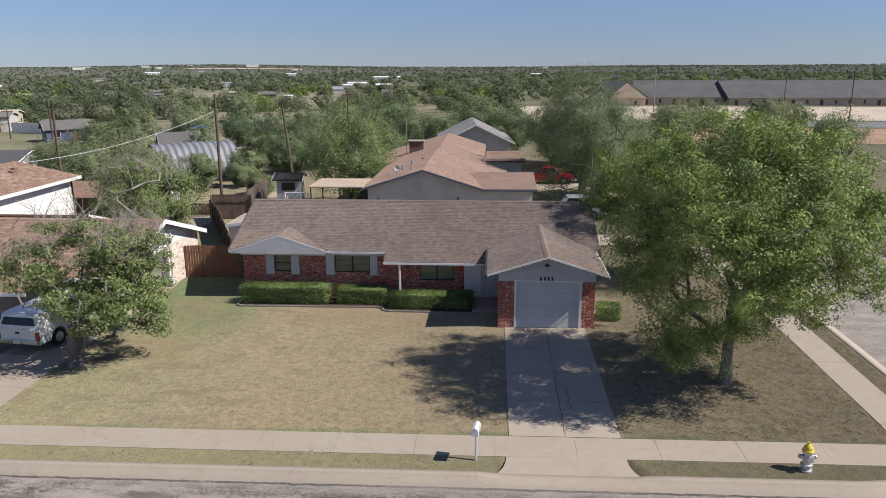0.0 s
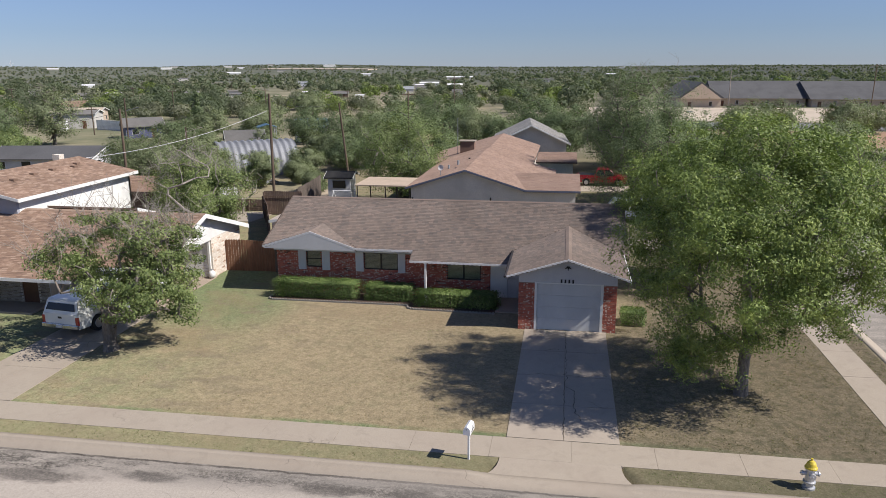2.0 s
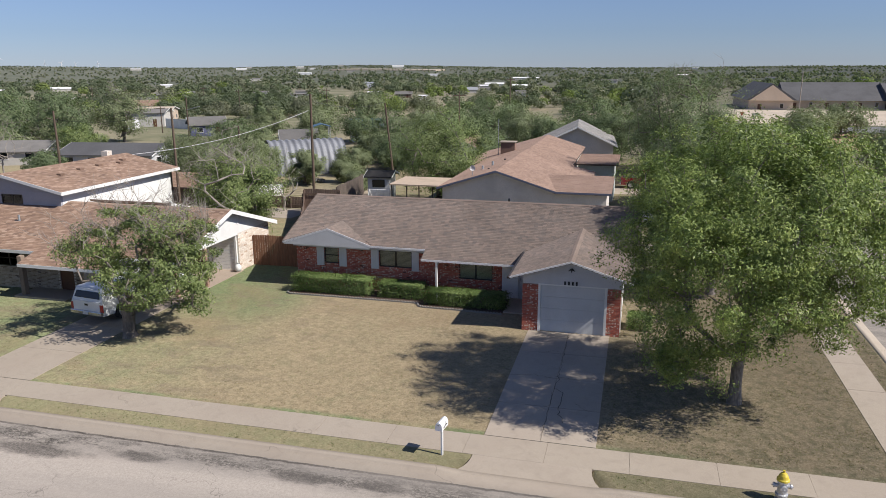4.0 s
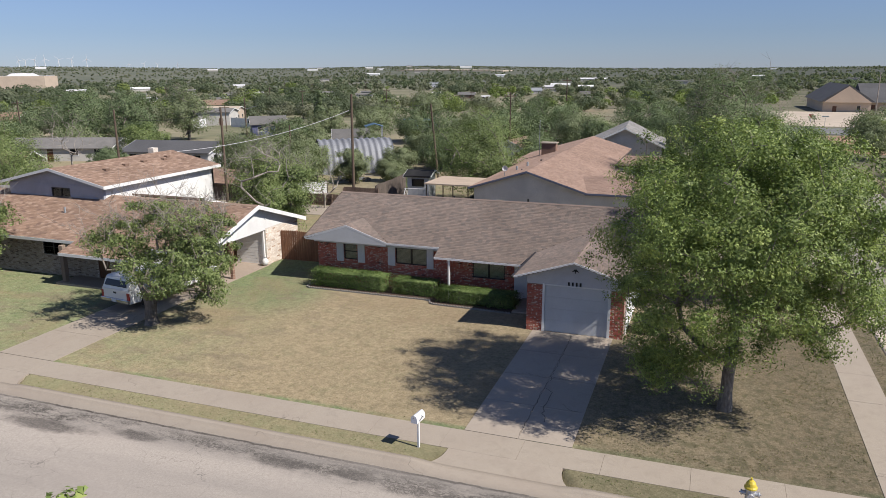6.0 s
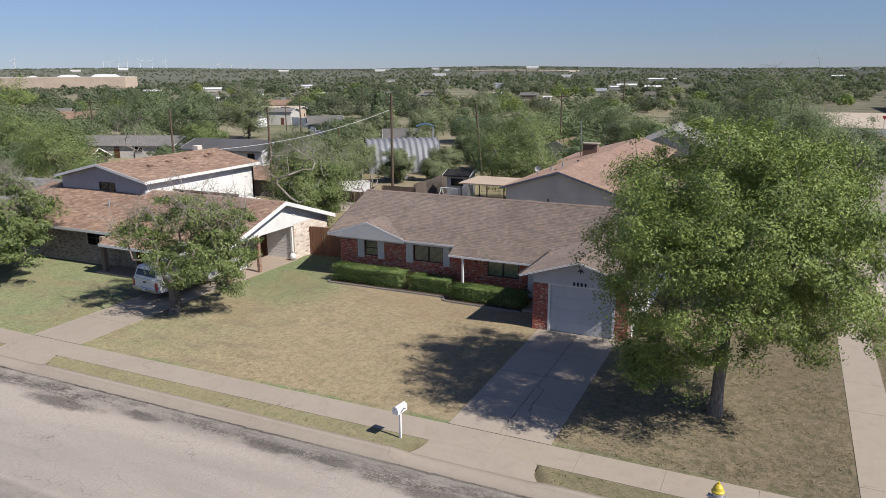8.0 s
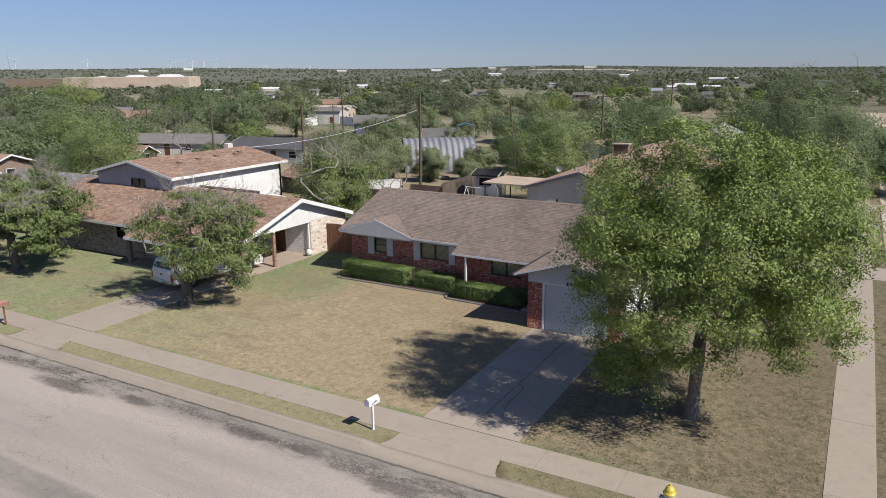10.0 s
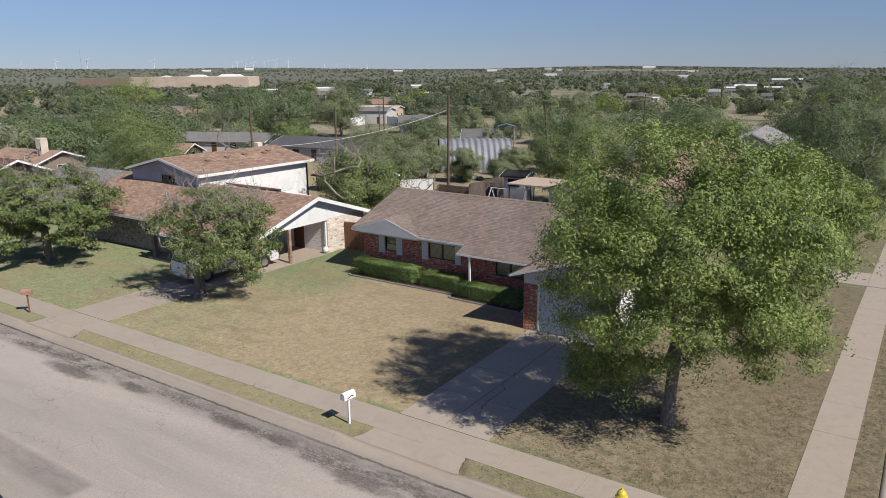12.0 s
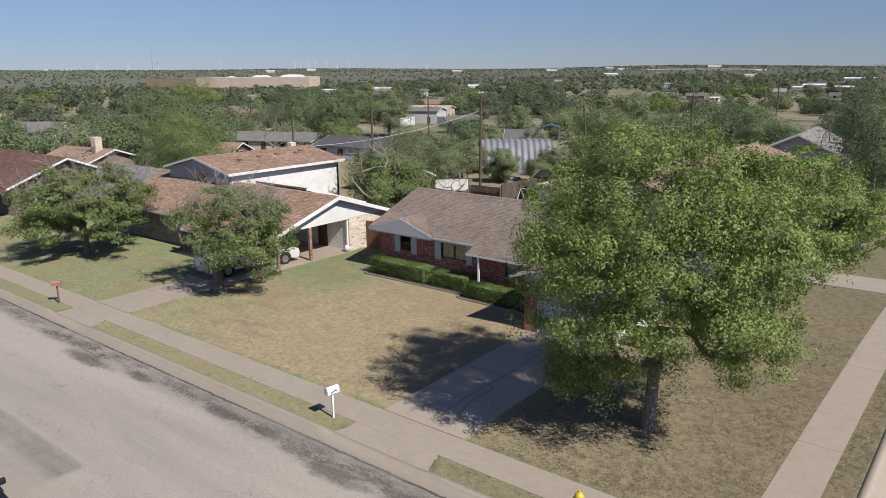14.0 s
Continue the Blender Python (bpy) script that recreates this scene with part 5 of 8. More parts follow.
tree("small tree with thinning grey crown by the drive", (-17.5, -4.6), None, None, 1.3, 0.28, 330, 140, 0.115, M_LEAF4, 22, dead=0.24, bare=130, spread=0.25, aspect=0.36, lobes=LEFT_CROWN)
tree("spreading front garden tree with dead upper twigs", (-32.2, -4.9), None, None, 1.5, 0.25, 330, 200, 0.135, M_LEAF4, 23, dead=0.12, bare=190, spread=0.30, aspect=0.38, lobes=WEST_CROWN)
tree("tall slender street tree across the road", (-0.95, -23.7), (0.08, 0.0, 5.18), (0.34, 0.34, 1.34), 2.2, 0.05, 44, 30, 0.12, M_LEAF, 24, spread=0.12)

# scalloped bed edging
M_EDGING = weathered("edging_concrete", (0.27, 0.25, 0.225), 0.15, 20, 1.0)
edging = thing("garden_edging", "pale scalloped concrete edging along the flower bed", "edging")
_run = [(-13.55, 3.7), (-13.55, 2.65), (-13.3, 2.52), (-6.35, 2.46), (-6.2, 2.05), (-5.9, 1.92), (-2.0, 1.78)]
_eme = None
for (xa, ya), (xb, yb) in zip(_run, _run[1:]):
    n = max(1, round(math.hypot(xb - xa, yb - ya) / 0.155))
    for k in range(n):
        s = (k + 0.5) / n
        x, y = xa + (xb - xa) * s, ya + (yb - ya) * s
        if _eme is None:
            bm = rod(bmesh.new(), (0, -0.03, 0.015), (0, 0.03, 0.015), 0.077, 0.077, 8)
            ob = part("edging_stone", bm, M_EDGING, edging)
            _eme = ob.data
        else:
            ob = new("edging_stone", _eme)
            ob.parent = edging
        ob.matrix_basis = pose(x, y, base(x, y), 0, 0, math.degrees(math.atan2(yb - ya, xb - xa)))
part("garden_bed", slab(bmesh.new(), [(-13.5, 2.6, -0.075), (-6.3, 2.52, -0.02), (-6.3, 4.14, -0.02), (-13.5, 4.14, -0.075)], 0.06), weathered("bark_mulch", (0.085, 0.055, 0.04), 0.35, 25, 2.0, 0.95, 0.9, 0.02), edging, "dark mulch")
part("garden_bed", slab(bmesh.new(), [(-6.28, 2.05, -0.025), (-2.02, 1.85, 0.012), (-2.02, 4.14, 0.012), (-6.28, 4.14, -0.025)], 0.06), bpy.data.materials["bark_mulch"], edging, "dark mulch")

# mailbox
M_MAIL = weathered("mailbox_enamel", (0.78, 0.78, 0.79), 0.05, 20, 2.0, 0.35, 0.05, 0.001)


def mailbox(label, x, y, box_mat, post_mat, mark=True, turn=0.0, h=0.92):
    root = thing("mailbox", label, "mailbox", at=(x, y, base(x, y)), turn=turn)
    part("post", boxed(-0.032, 0.032, -0.032, 0.032, -0.1, h, bevel=0.005), post_mat, root)
    prof = [(-0.1, 0.0), (0.1, 0.0), (0.1, 0.12), (0.07, 0.19), (0.0, 0.225), (-0.07, 0.19), (-0.1, 0.12)]
    bm = prism(bmesh.new(), [(u * 1.1, h + w * 1.15) for u, w in prof], "y", -0.23, 0.23)
    part("box", bm, box_mat, root)
    d = part("door", prism(bmesh.new(), [(u * 1.12, h - 0.003 + w * 1.16) for u, w in prof], "y", -0.255, -0.232), box_mat, root)
    part("handle", boxed(-0.02, 0.02, -0.28, -0.256, h + 0.17, h + 0.21), M_STEEL, d)
    part("flag", boxed(0.112, 0.118, 0.02, 0.18, h + 0.15, h + 0.2), box_mat, root)
    if mark:
        bm = rod(bmesh.new(), (0.113, -0.12, h + 0.05), (0.113, 0.06, h + 0.12), 0.014, 0.014, 6)
        rod(bm, (0.113, 0.06, h + 0.12), (0.113, 0.13, h + 0.07), 0.014, 0.008, 6)
        part("mark", bm, M_BLACK, root, "small dark arrow-like mark")
    return root


mailbox("white metal mailbox on a white post in the verge", -1.5, -10.9, M_MAIL, M_WHITE, turn=-8)
M_STEEL_BOX = weathered("grey_enamel", (0.6, 0.6, 0.6), 0.06, 20, 2.0, 0.4)
M_RUST = weathered("faded_red_paint", (0.42, 0.22, 0.17), 0.2, 20, 2.0)
mailbox("faded red mailbox on a wooden post in the verge", -22.85, -10.75, M_RUST, M_WOODF, False, turn=-50, h=0.95)

mailbox("grey metal mailbox on a post beside the side street", 12.85, 30.6, M_STEEL_BOX, M_WHITE, False, turn=80, h=0.95)

# fire hydrant
M_YELLOW = weathered("yellow_enamel", (0.62, 0.48, 0.05), 0.12, 20, 2.0, 0.4)
M_SILVER = weathered("silver_paint", (0.55, 0.55, 0.56), 0.12, 25, 3.0, 0.35, 0.1, 0.002, 0.5)
hyd = thing("fire_hydrant", "silver fire hydrant with a yellow bonnet in the grass", "hydrant", at=(7.95, -11.0, base(7.95, -11.0)))


def lathe(bm, prof, sides=20):
    rings = [[bm.verts.new((r * math.cos(2 * math.pi * k / sides), r * math.sin(2 * math.pi * k / sides), z)) for k in range(sides)] for r, z in prof]
    for a, c in zip(rings, rings[1:]):
        for k in range(sides):
            bm.faces.new((a[k], a[(k + 1) % sides], c[(k + 1) % sides], c[k]))
    bm.faces.new(rings[-1])
    bm.faces.new(rings[0][::-1])
    return bm


part("barrel", lathe(bmesh.new(), [(0.17, -0.1), (0.17, 0.05), (0.12, 0.07), (0.115, 0.16), (0.165, 0.17), (0.165, 0.22), (0.125, 0.24), (0.125, 0.56), (0.155, 0.57), (0.155, 0.61)]), M_SILVER, hyd)
part("bonnet", lathe(bmesh.new(), [(0.165, 0.612), (0.165, 0.65), (0.14, 0.68), (0.115, 0.76), (0.07, 0.82), (0.03, 0.84), (0.03, 0.90)]), M_YELLOW, hyd, "yellow bonnet")
for a in (0, 180, 270):
    d = Vector((math.cos(radians(a)), math.sin(radians(a)), 0))
    s = 1.25 if a == 270 else 1.0
    bm = rod(bmesh.new(), d * 0.1 + Vector((0, 0, 0.45)), d * 0.2 + Vector((0, 0, 0.45)), 0.06 * s, 0.06 * s, 14)
    rod(bm, d * 0.2 + Vector((0, 0, 0.45)), d * 0.235 + Vector((0, 0, 0.45)), 0.075 * s, 0.07 * s, 14)
    rod(bm, d * 0.235 + Vector((0, 0, 0.45)), d * 0.27 + Vector((0, 0, 0.45)), 0.02, 0.02, 5)
    part("hose_cap", bm, M_SILVER, hyd)

# ---- vehicles ----
def paint(name, color, rough=0.3):
    m, nt, b = material(name)
    b.inputs["Base Color"].default_value = (*color, 1)
    b.inputs["Roughness"].default_value = rough
    b.inputs["Coat Weight"].default_value = 0.6
    return m


M_TYRE = weathered("tyre_rubber", (0.02, 0.02, 0.021), 0.2, 40, 3, 0.85)
M_RIM = weathered("alloy_rim", (0.5, 0.5, 0.52), 0.1, 30, 3, 0.3, 0.1, 0.001, 0.8)
M_TAIL = paint("tail_lamp_red", (0.35, 0.015, 0.015))
M_LAMP = paint("lamp_lens", (0.6, 0.6, 0.58), 0.15)
M_CHROME = weathered("chrome", (0.6, 0.6, 0.62), 0.08, 20, 2, 0.2, 0.05, 0.001, 0.9)


def wheel(root, x, y, r, w):
    t = part("wheel", rod(bmesh.new(), (x - w / 2, y, r), (x + w / 2, y, r), r * 0.97, r * 0.97, 22), M_TYRE, root)
    s = 1 if x > 0 else -1
    part("rim", rod(bmesh.new(), (x + s * w * 0.40, y, r), (x + s * (w * 0.5 + 0.012), y, r), r * 0.62, r * 0.58, 16), M_RIM, t)


def vehicle(name, label, category, at, turn, color, L, W, H, belt, cab, bed=None, wheel_r=0.36, cap=False):
    """cab: (rear foot, rear top, front top, front foot) along the car; bed: open bed's front end (pickup)."""
    root = thing(name, label, category, at=(*at, base(*at) + 0.02), turn=turn)
    m = paint(name + "_paint", color)
    hw = W / 2
    y0, y1 = -L / 2, L / 2
    a, b = y0 + L * 0.19, y1 - L * 0.175

    def arch(c):
        return [(c + (wheel_r + 0.07) * math.cos(t), wheel_r + (wheel_r + 0.07) * math.sin(t)) for t in np.linspace(math.pi, 0, 9)]
    low = 0.30
    prof = [(y0 + 0.03, low + 0.1), (y0, belt - 0.15), (y0 + 0.03, belt)]
    hood = belt - 0.03
    if bed:
        prof += [(bed, belt), (bed, belt)]
    prof = [p for i, p in enumerate(prof) if i == 0 or p != prof[i - 1]]
    prof += [(cab[3], belt), (y1 - 0.35, hood - 0.05), (y1 - 0.05, hood - 0.16), (y1, hood - 0.42), (y1 - 0.03, low + 0.05)]
    prof += [(p[0], max(p[1], low)) for p in arch(b)[::-1]] + [(p[0], max(p[1], low)) for p in arch(a)[::-1]]
    bm = prism(bmesh.new(), prof, "x", -hw, hw)
    for v in bm.verts:
        if v.co.z < 0.5:
            v.co.x *= 0.97
    edges = [e for e in bm.edges if abs(abs(e.verts[0].co.x) - abs(e.verts[1].co.x)) < 0.08 and e.verts[0].co.x * e.verts[1].co.x > 0 and min(v.co.z for v in e.verts) > belt - 0.25]
    bmesh.ops.bevel(bm, geom=edges, offset=0.05, segments=2, affect="EDGES")
    body = part("body", bm, m, root, smooth=False)
    # cab: glass house with pillars and roof
    ins = 0.16
    bm = bmesh.new()
    ring0 = [(-hw + 0.03, cab[0]), (hw - 0.03, cab[0]), (hw - 0.03, cab[3]), (-hw + 0.03, cab[3])]
    ring1 = [(-hw + ins, cab[1]), (hw - ins, cab[1]), (hw - ins, cab[2]), (-hw + ins, cab[2])]
    v0 = [bm.verts.new((x, y, belt - 0.02)) for x, y in ring0]
    v1 = [bm.verts.new((x, y, H - 0.06)) for x, y in ring1]
    bm.faces.new(v0[::-1])
    bm.faces.new(v1)
    for k in range(4):
        bm.faces.new((v0[k], v0[(k + 1) % 4], v1[(k + 1) % 4], v1[k]))
    part("windows", bm, M_DARKGLASS, root, "dark tinted windows")
    bm = boxed(-hw + ins - 0.02, hw - ins + 0.02, cab[1] - 0.03, cab[2] + 0.03, H - 0.07, H, bevel=0.03)
    part("roof", bm, m, root)
    mid0, mid1 = (cab[0] + cab[3]) / 2, (cab[1] + cab[2]) / 2
    for (xa, ya), (xb, yb) in [*zip(ring0, ring1), *[((q * (hw - 0.03), mid0), (q * (hw - ins), mid1)) for q in (-1, 1)]]:
        part("pillar", rod(bmesh.new(), (xa, ya, belt - 0.03), (xb, yb, H - 0.04), 0.05, 0.045, 6), m, root)
    if bed:
        # the bed is not hollowed out: a black sheet lies flush with its rails
        bm = boxed(-hw + 0.12, hw - 0.12, y0 + 0.12, bed - 0.1, belt - 0.02, belt + 0.006)
        part("bed_top_sheet", bm, M_BLACK, root, "flat black sheet over the bed")
    if cap:
        bm = prism(bmesh.new(), [(y0 + 0.05, belt), (y0 + 0.22, H - 0.12), (y0 + 0.32, H - 0.05), (bed - 0.03, H - 0.03), (bed - 0.03, belt)], "x", -hw + 0.06, hw - 0.06)
        for v in bm.verts:
            if v.co.z > belt + 0.2:
                v.co.x *= 0.88
        cp = part("bed_cap", bm, m, root, "white closed bed cap")
        bm = slab(bmesh.new(), [(-hw + 0.2, y0 + 0.06, belt + 0.14), (hw - 0.2, y0 + 0.06, belt + 0.14), (hw - 0.28, y0 + 0.165, H - 0.2), (-hw + 0.28, y0 + 0.165, H - 0.2)], 0.02)
        part("rear_window", bm, M_DARKGLASS, cp)
    for x in (-hw + 0.11, hw - 0.11):
        wheel(root, x, a, wheel_r, 0.22)
        wheel(root, x, b, wheel_r, 0.22)
    part("bumper", boxed(-hw + 0.02, hw - 0.02, y0 - 0.11, y0 + 0.05, low + 0.13, low + 0.33, bevel=0.03), M_CHROME if bed else m, root)
    part("bumper", boxed(-hw + 0.02, hw - 0.02, y1 - 0.06, y1 + 0.09, low + 0.08, low + 0.30, bevel=0.03), M_CHROME if bed else m, root)
    for s in (-1, 1):
        part("tail_light", boxed(s * (hw - 0.16), s * (hw - 0.01), y0 - 0.012, y0 + 0.05, belt - 0.48, belt - 0.12), M_TAIL, root, "red tail light")
        part("headlight", boxed(s * (hw - 0.4), s * (hw - 0.06), y1 - 0.06, y1 + 0.012, hood - 0.42, hood - 0.24), M_LAMP, root)
        part("mirror", boxed(s * (hw + 0.02), s * (hw + 0.2), cab[3] - 0.42, cab[3] - 0.32, belt, belt + 0.17, bevel=0.02), M_BLACK, root)
        part("door_handle", boxed(s * (hw + 0.002), s * (hw + 0.02), (cab[0] + cab[3]) / 2 - 0.3, (cab[0] + cab[3]) / 2 - 0.16, belt - 0.18, belt - 0.15), M_CHROME, root)
    part("number_plate", boxed(-0.16, 0.16, y0 - 0.125, y0 - 0.11, low + 0.17, low + 0.31), M_LAMP, root)
    part("grille", boxed(-hw + 0.42, hw - 0.42, y1 - 0.05, y1 + 0.008, hood - 0.45, hood - 0.2), M_BLACK, root)
    if bed:
        part("tailgate", boxed(-hw + 0.17, hw - 0.17, y0 - 0.015, y0 + 0.03, belt - 0.5, belt - 0.02), m, root)
        part("tailgate_handle", boxed(-0.1, 0.1, y0 - 0.025, y0 - 0.014, belt - 0.22, belt - 0.13), M_BLACK, root)
    return root


vehicle("pickup_truck", "white pickup truck with a closed bed cap on the drive", "truck", (-20.05, -0.75), -7, (0.70, 0.70, 0.68), 6.0, 1.95, 1.70, 1.08, (-0.75, -0.6, 0.75, 1.35), -0.8, 0.38, True)
vehicle("pickup_truck", "bright red pickup truck on the rear drive", "truck", (4.95, 49.0), -94, (0.30, 0.008, 0.022), 5.3, 1.95, 1.80, 1.15, (-0.7, -0.5, 0.8, 1.4), -0.75, 0.38)
vehicle("sport_utility_car", "silver grey sport utility car behind the house", "car", (5.6, 28.4), 90, (0.34, 0.37, 0.40), 4.7, 1.85, 1.82, 1.05, (-2.2, -2.0, 0.6, 1.2), None, 0.36)
vehicle("car", "dark car parked at the end of the rear drive", "car", (9.6, 49.6), 80, (0.03, 0.03, 0.035), 4.5, 1.8, 1.5, 0.92, (-2.0, -1.3, 0.5, 1.1), None, 0.33)
vehicle("car", "black car parked along the far kerb", "car", (-5.3, -21.1), -90, (0.012, 0.013, 0.015), 4.7, 1.8, 1.45, 0.9, (-2.0, -1.2, 0.5, 1.2), None, 0.33)

# ---- the neighbour's house with the carport ----
M_TANBRICK = pieces("tan_brick", [(30, (0.47, 0.385, 0.29)), (25, (0.42, 0.34, 0.255)), (15, (0.53, 0.45, 0.355)), (12, (0.30, 0.23, 0.175)), (5, (0.16, 0.12, 0.095))])
M_POSTBRICK = pieces("post_brick", [(20, (0.34, 0.20, 0.14)), (15, (0.40, 0.25, 0.18)), (10, (0.27, 0.155, 0.11)), (6, (0.48, 0.36, 0.28))])
M_FLOOR = concrete_material("carport_floor", (0.40, 0.325, 0.26))
M_DOORWOOD = weathered("brown_door", (0.13, 0.055, 0.03), 0.2, 12, 1.5, 0.5)
nb = thing("house", "tan brick house with brown shingles and white carport gable", "house")
NY, NZ, NP = 4.75, 3.72, 0.322                  # ridge line and pitch
NX0, NX1 = -38.5, -17.75


def nbr_z(y):
    return NZ - NP * abs(y - NY)


bm = bmesh.new()
slab(bm, [(NX0, -0.35, nbr_z(-0.35)), (NX1, -0.35, nbr_z(-0.35)), (NX1, NY, NZ), (NX0, NY, NZ)], 0.12)
slab(bm, [(NX0, NY, NZ), (NX1, NY, NZ), (NX1, 9.75, nbr_z(9.75)), (NX0, 9.75, nbr_z(9.75))], 0.12)
slab(bm, [(-26.4, -1.5, nbr_z(-1.5)), (-21.4, -1.5, nbr_z(-1.5)), (-21.4, -0.352, nbr_z(-0.352)), (-26.4, -0.352, nbr_z(-0.352))], 0.12)
nroof = part("roof", bm, M_DECK, nb, "brown shingle roof")
SLN = math.hypot(5.1, 5.1 * NP)
shingle_skin((NX0, -0.35, nbr_z(-0.35)), (1, 0, 0), (0, 1, NP), NX1 - NX0, SLN, M_SHINGLE2, nroof, expo=0.16, tab=0.28, seed=31)
shingle_skin((NX0, 9.75, nbr_z(9.75)), (1, 0, 0), (0, -1, NP), NX1 - NX0, 5.25, M_SHINGLE2, nroof, expo=0.16, tab=0.28, seed=32)
shingle_skin((-26.4, -1.5, nbr_z(-1.5)), (1, 0, 0), (0, 1, NP), 5.0, 1.22, M_SHINGLE2, nroof, expo=0.16, tab=0.28, seed=33)
part("ridge_cap", prism(bmesh.new(), [(NY - 0.15, NZ - 0.03), (NY, NZ + 0.035), (NY + 0.15, NZ - 0.03)], "x", -28.4, NX1), M_SHINGLE2, nroof)
part("bargeboard", fascia(bmesh.new(), (NX1 + 0.02, -0.37, nbr_z(-0.37) + 0.02), (NX1 + 0.02, NY, NZ + 0.02), 0.24, 0.04), M_WHITE, nb, "wide white gable boards")
part("bargeboard", fascia(bmesh.new(), (NX1 + 0.02, NY, NZ + 0.02), (NX1 + 0.02, 9.78, nbr_z(9.78) + 0.02), 0.24, 0.04), M_WHITE, nb, "wide white gable boards")
part("fascia", fascia(bmesh.new(), (NX0, -0.38, nbr_z(-0.37)), (-26.4, -0.38, nbr_z(-0.37)), 0.16, 0.03), M_WHITE, nb, "white eaves boards")
part("fascia", fascia(bmesh.new(), (-26.4, -1.53, nbr_z(-1.5)), (-21.4, -1.53, nbr_z(-1.5)), 0.16, 0.03), M_WHITE, nb, "white eaves boards")
part("fascia", fascia(bmesh.new(), (-21.4, -0.38, nbr_z(-0.37)), (NX1, -0.38, nbr_z(-0.37)), 0.16, 0.03), M_WHITE, nb, "white eaves boards")
bm = prism(bmesh.new(), [(-0.2, 2.02), (NY, NZ - 0.2), (9.6, 2.02)], "x", -18.3, -18.2)
part("carport_gable", bm, M_WHITE, nb, "white boarded carport gable")
for k, (y, s) in enumerate(((3.6, 0.14), (6.0, 0.12))):
    part("gable_vent", boxed(-18.2, -18.17, y - s, y + s * 0.4, 2.9 - k * 0.25, 2.98 - k * 0.2), M_TRIM, nb)
# end wall of pale brick, boarding, brown door
bm = wall(bmesh.new(), 5.9, 9.45, -0.4, 2.1, -18.4, 0.2, "y")
part("wall", bm, M_MORTAR2, nb, "cream brick end wall")
brick_skin(5.9, 9.45, -0.2, 2.08, -18.2, "y", 1, M_CREAM, nb, w=0.30, h=0.10, seed=34)
bm = bmesh.new()
for k in range(13):
    box(bm, -20.3, -18.42, 5.86 - 0.0, 5.90, -0.14 + k * 0.17, -0.14 + k * 0.17 + 0.155)
    box(bm, -20.3, -18.42, 5.93, 5.97, -0.14 + k * 0.17 + 0.155, -0.14 + (k + 1) * 0.17)
part("siding", bm, M_WHITE, nb, "white lapped boarding under the carport")
part("corner_board", boxed(-18.42, -18.3, 5.80, 5.9, -0.16, 2.05), M_WHITE, nb)
part("door", boxed(-21.25, -20.35, 5.86, 5.93, -0.14, 1.95), M_DOORWOOD, nb, "dark brown wooden door")
bm = boxed(-24.0, -21.25, 5.9, 6.0, -0.2, 2.1)
box(bm, -24.1, -24.0, 0.3, 6.0, -0.25, 2.1)
part("wall", bm, M_TRIM, nb, "pale inner carport walls")
part("carport_ceiling", boxed(-24.0, -18.3, -0.2, 5.9, 2.04, 2.07), M_TRIM, nb)
for (x, y) in ((-18.3, 0.1), (-18.25, 2.6)):
    pm = part("carport_post", boxed(x - 0.085, x + 0.085, y - 0.085, y + 0.085, -0.3, 2.05), M_MORTAR2, nb, "brick carport post")
    for f, ax, s in ((y - 0.085, "x", -1), (x + 0.085, "y", 1)):
        lo = (x if ax == "x" else y) - 0.085
        brick_skin(lo, lo + 0.17, -0.2, 2.04, f, ax, s, M_POSTBRICK, pm, w=0.21, seed=35)
part("carport_floor", slab(bmesh.new(), [(-24.0, -0.3, -0.10), (-18.05, -0.3, -0.10), (-18.05, 6.0, -0.10), (-24.0, 6.0, -0.10)], 0.15), M_FLOOR, nb, "rust-stained concrete floor")
bm = bmesh.new()
bmesh.ops.create_uvsphere(bm, u_segments=16, v_segments=10, radius=0.2, matrix=Matrix.LocRotScale((0, 0, 0.24), None, (1, 1, 1.15)))
gas = thing("gas_bottle", "white gas bottle beside the carport wall", "gas bottle", at=(-18.15, 5.6, -0.11))
part("tank", bm, M_WHITE, gas, smooth=True)
part("valve", rod(bmesh.new(), (0, 0, 0.44), (0, 0, 0.54), 0.06, 0.05, 10), M_STEEL, gas)
# front wall with windows, porch post
NH = [(-34.2, -33.5, 0.95, 1.85), (-29.6, -28.0, 0.95, 1.85), (-25.6, -24.7, -0.15, 1.85)]
bm = wall(bmesh.new(), -38.0, -24.05, -0.6, 2.05, 0.3, 0.2, "x", NH)
part("wall", bm, M_MORTAR2, nb, "tan brick front wall")
brick_skin(-38.0, -24.05, -0.35, 2.05, 0.3, "x", -1, M_TANBRICK, nb, NH, w=0.22, h=0.075, seed=36)
for h in NH[:2]:
    window(nb, *h, 0.3, panes=2 if h[1] - h[0] > 1 else 1, blind=False)
part("door", boxed(NH[2][0], NH[2][1], 0.36, 0.42, -0.2, 1.85), M_DOORWOOD, nb, "brown front door")
part("wall", boxed(-38.0, -37.8, 0.5, 9.4, -0.6, 2.05), M_TANBRICK, nb)
part("wall", boxed(-38.0, -18.4, 9.25, 9.4, -0.6, 2.0), M_TRIM, nb)
part("porch_post", boxed(-26.9, -26.65, -1.0, -0.75, -0.35, 1.95), M_TANBRICK, nb, "brick porch post")
part("porch_floor", slab(bmesh.new(), [(-27.2, -1.2, -0.12), (-24.0, -1.2, -0.12), (-24.0, 0.3, -0.12), (-27.2, 0.3, -0.12)], 0.25), M_CONC, nb)
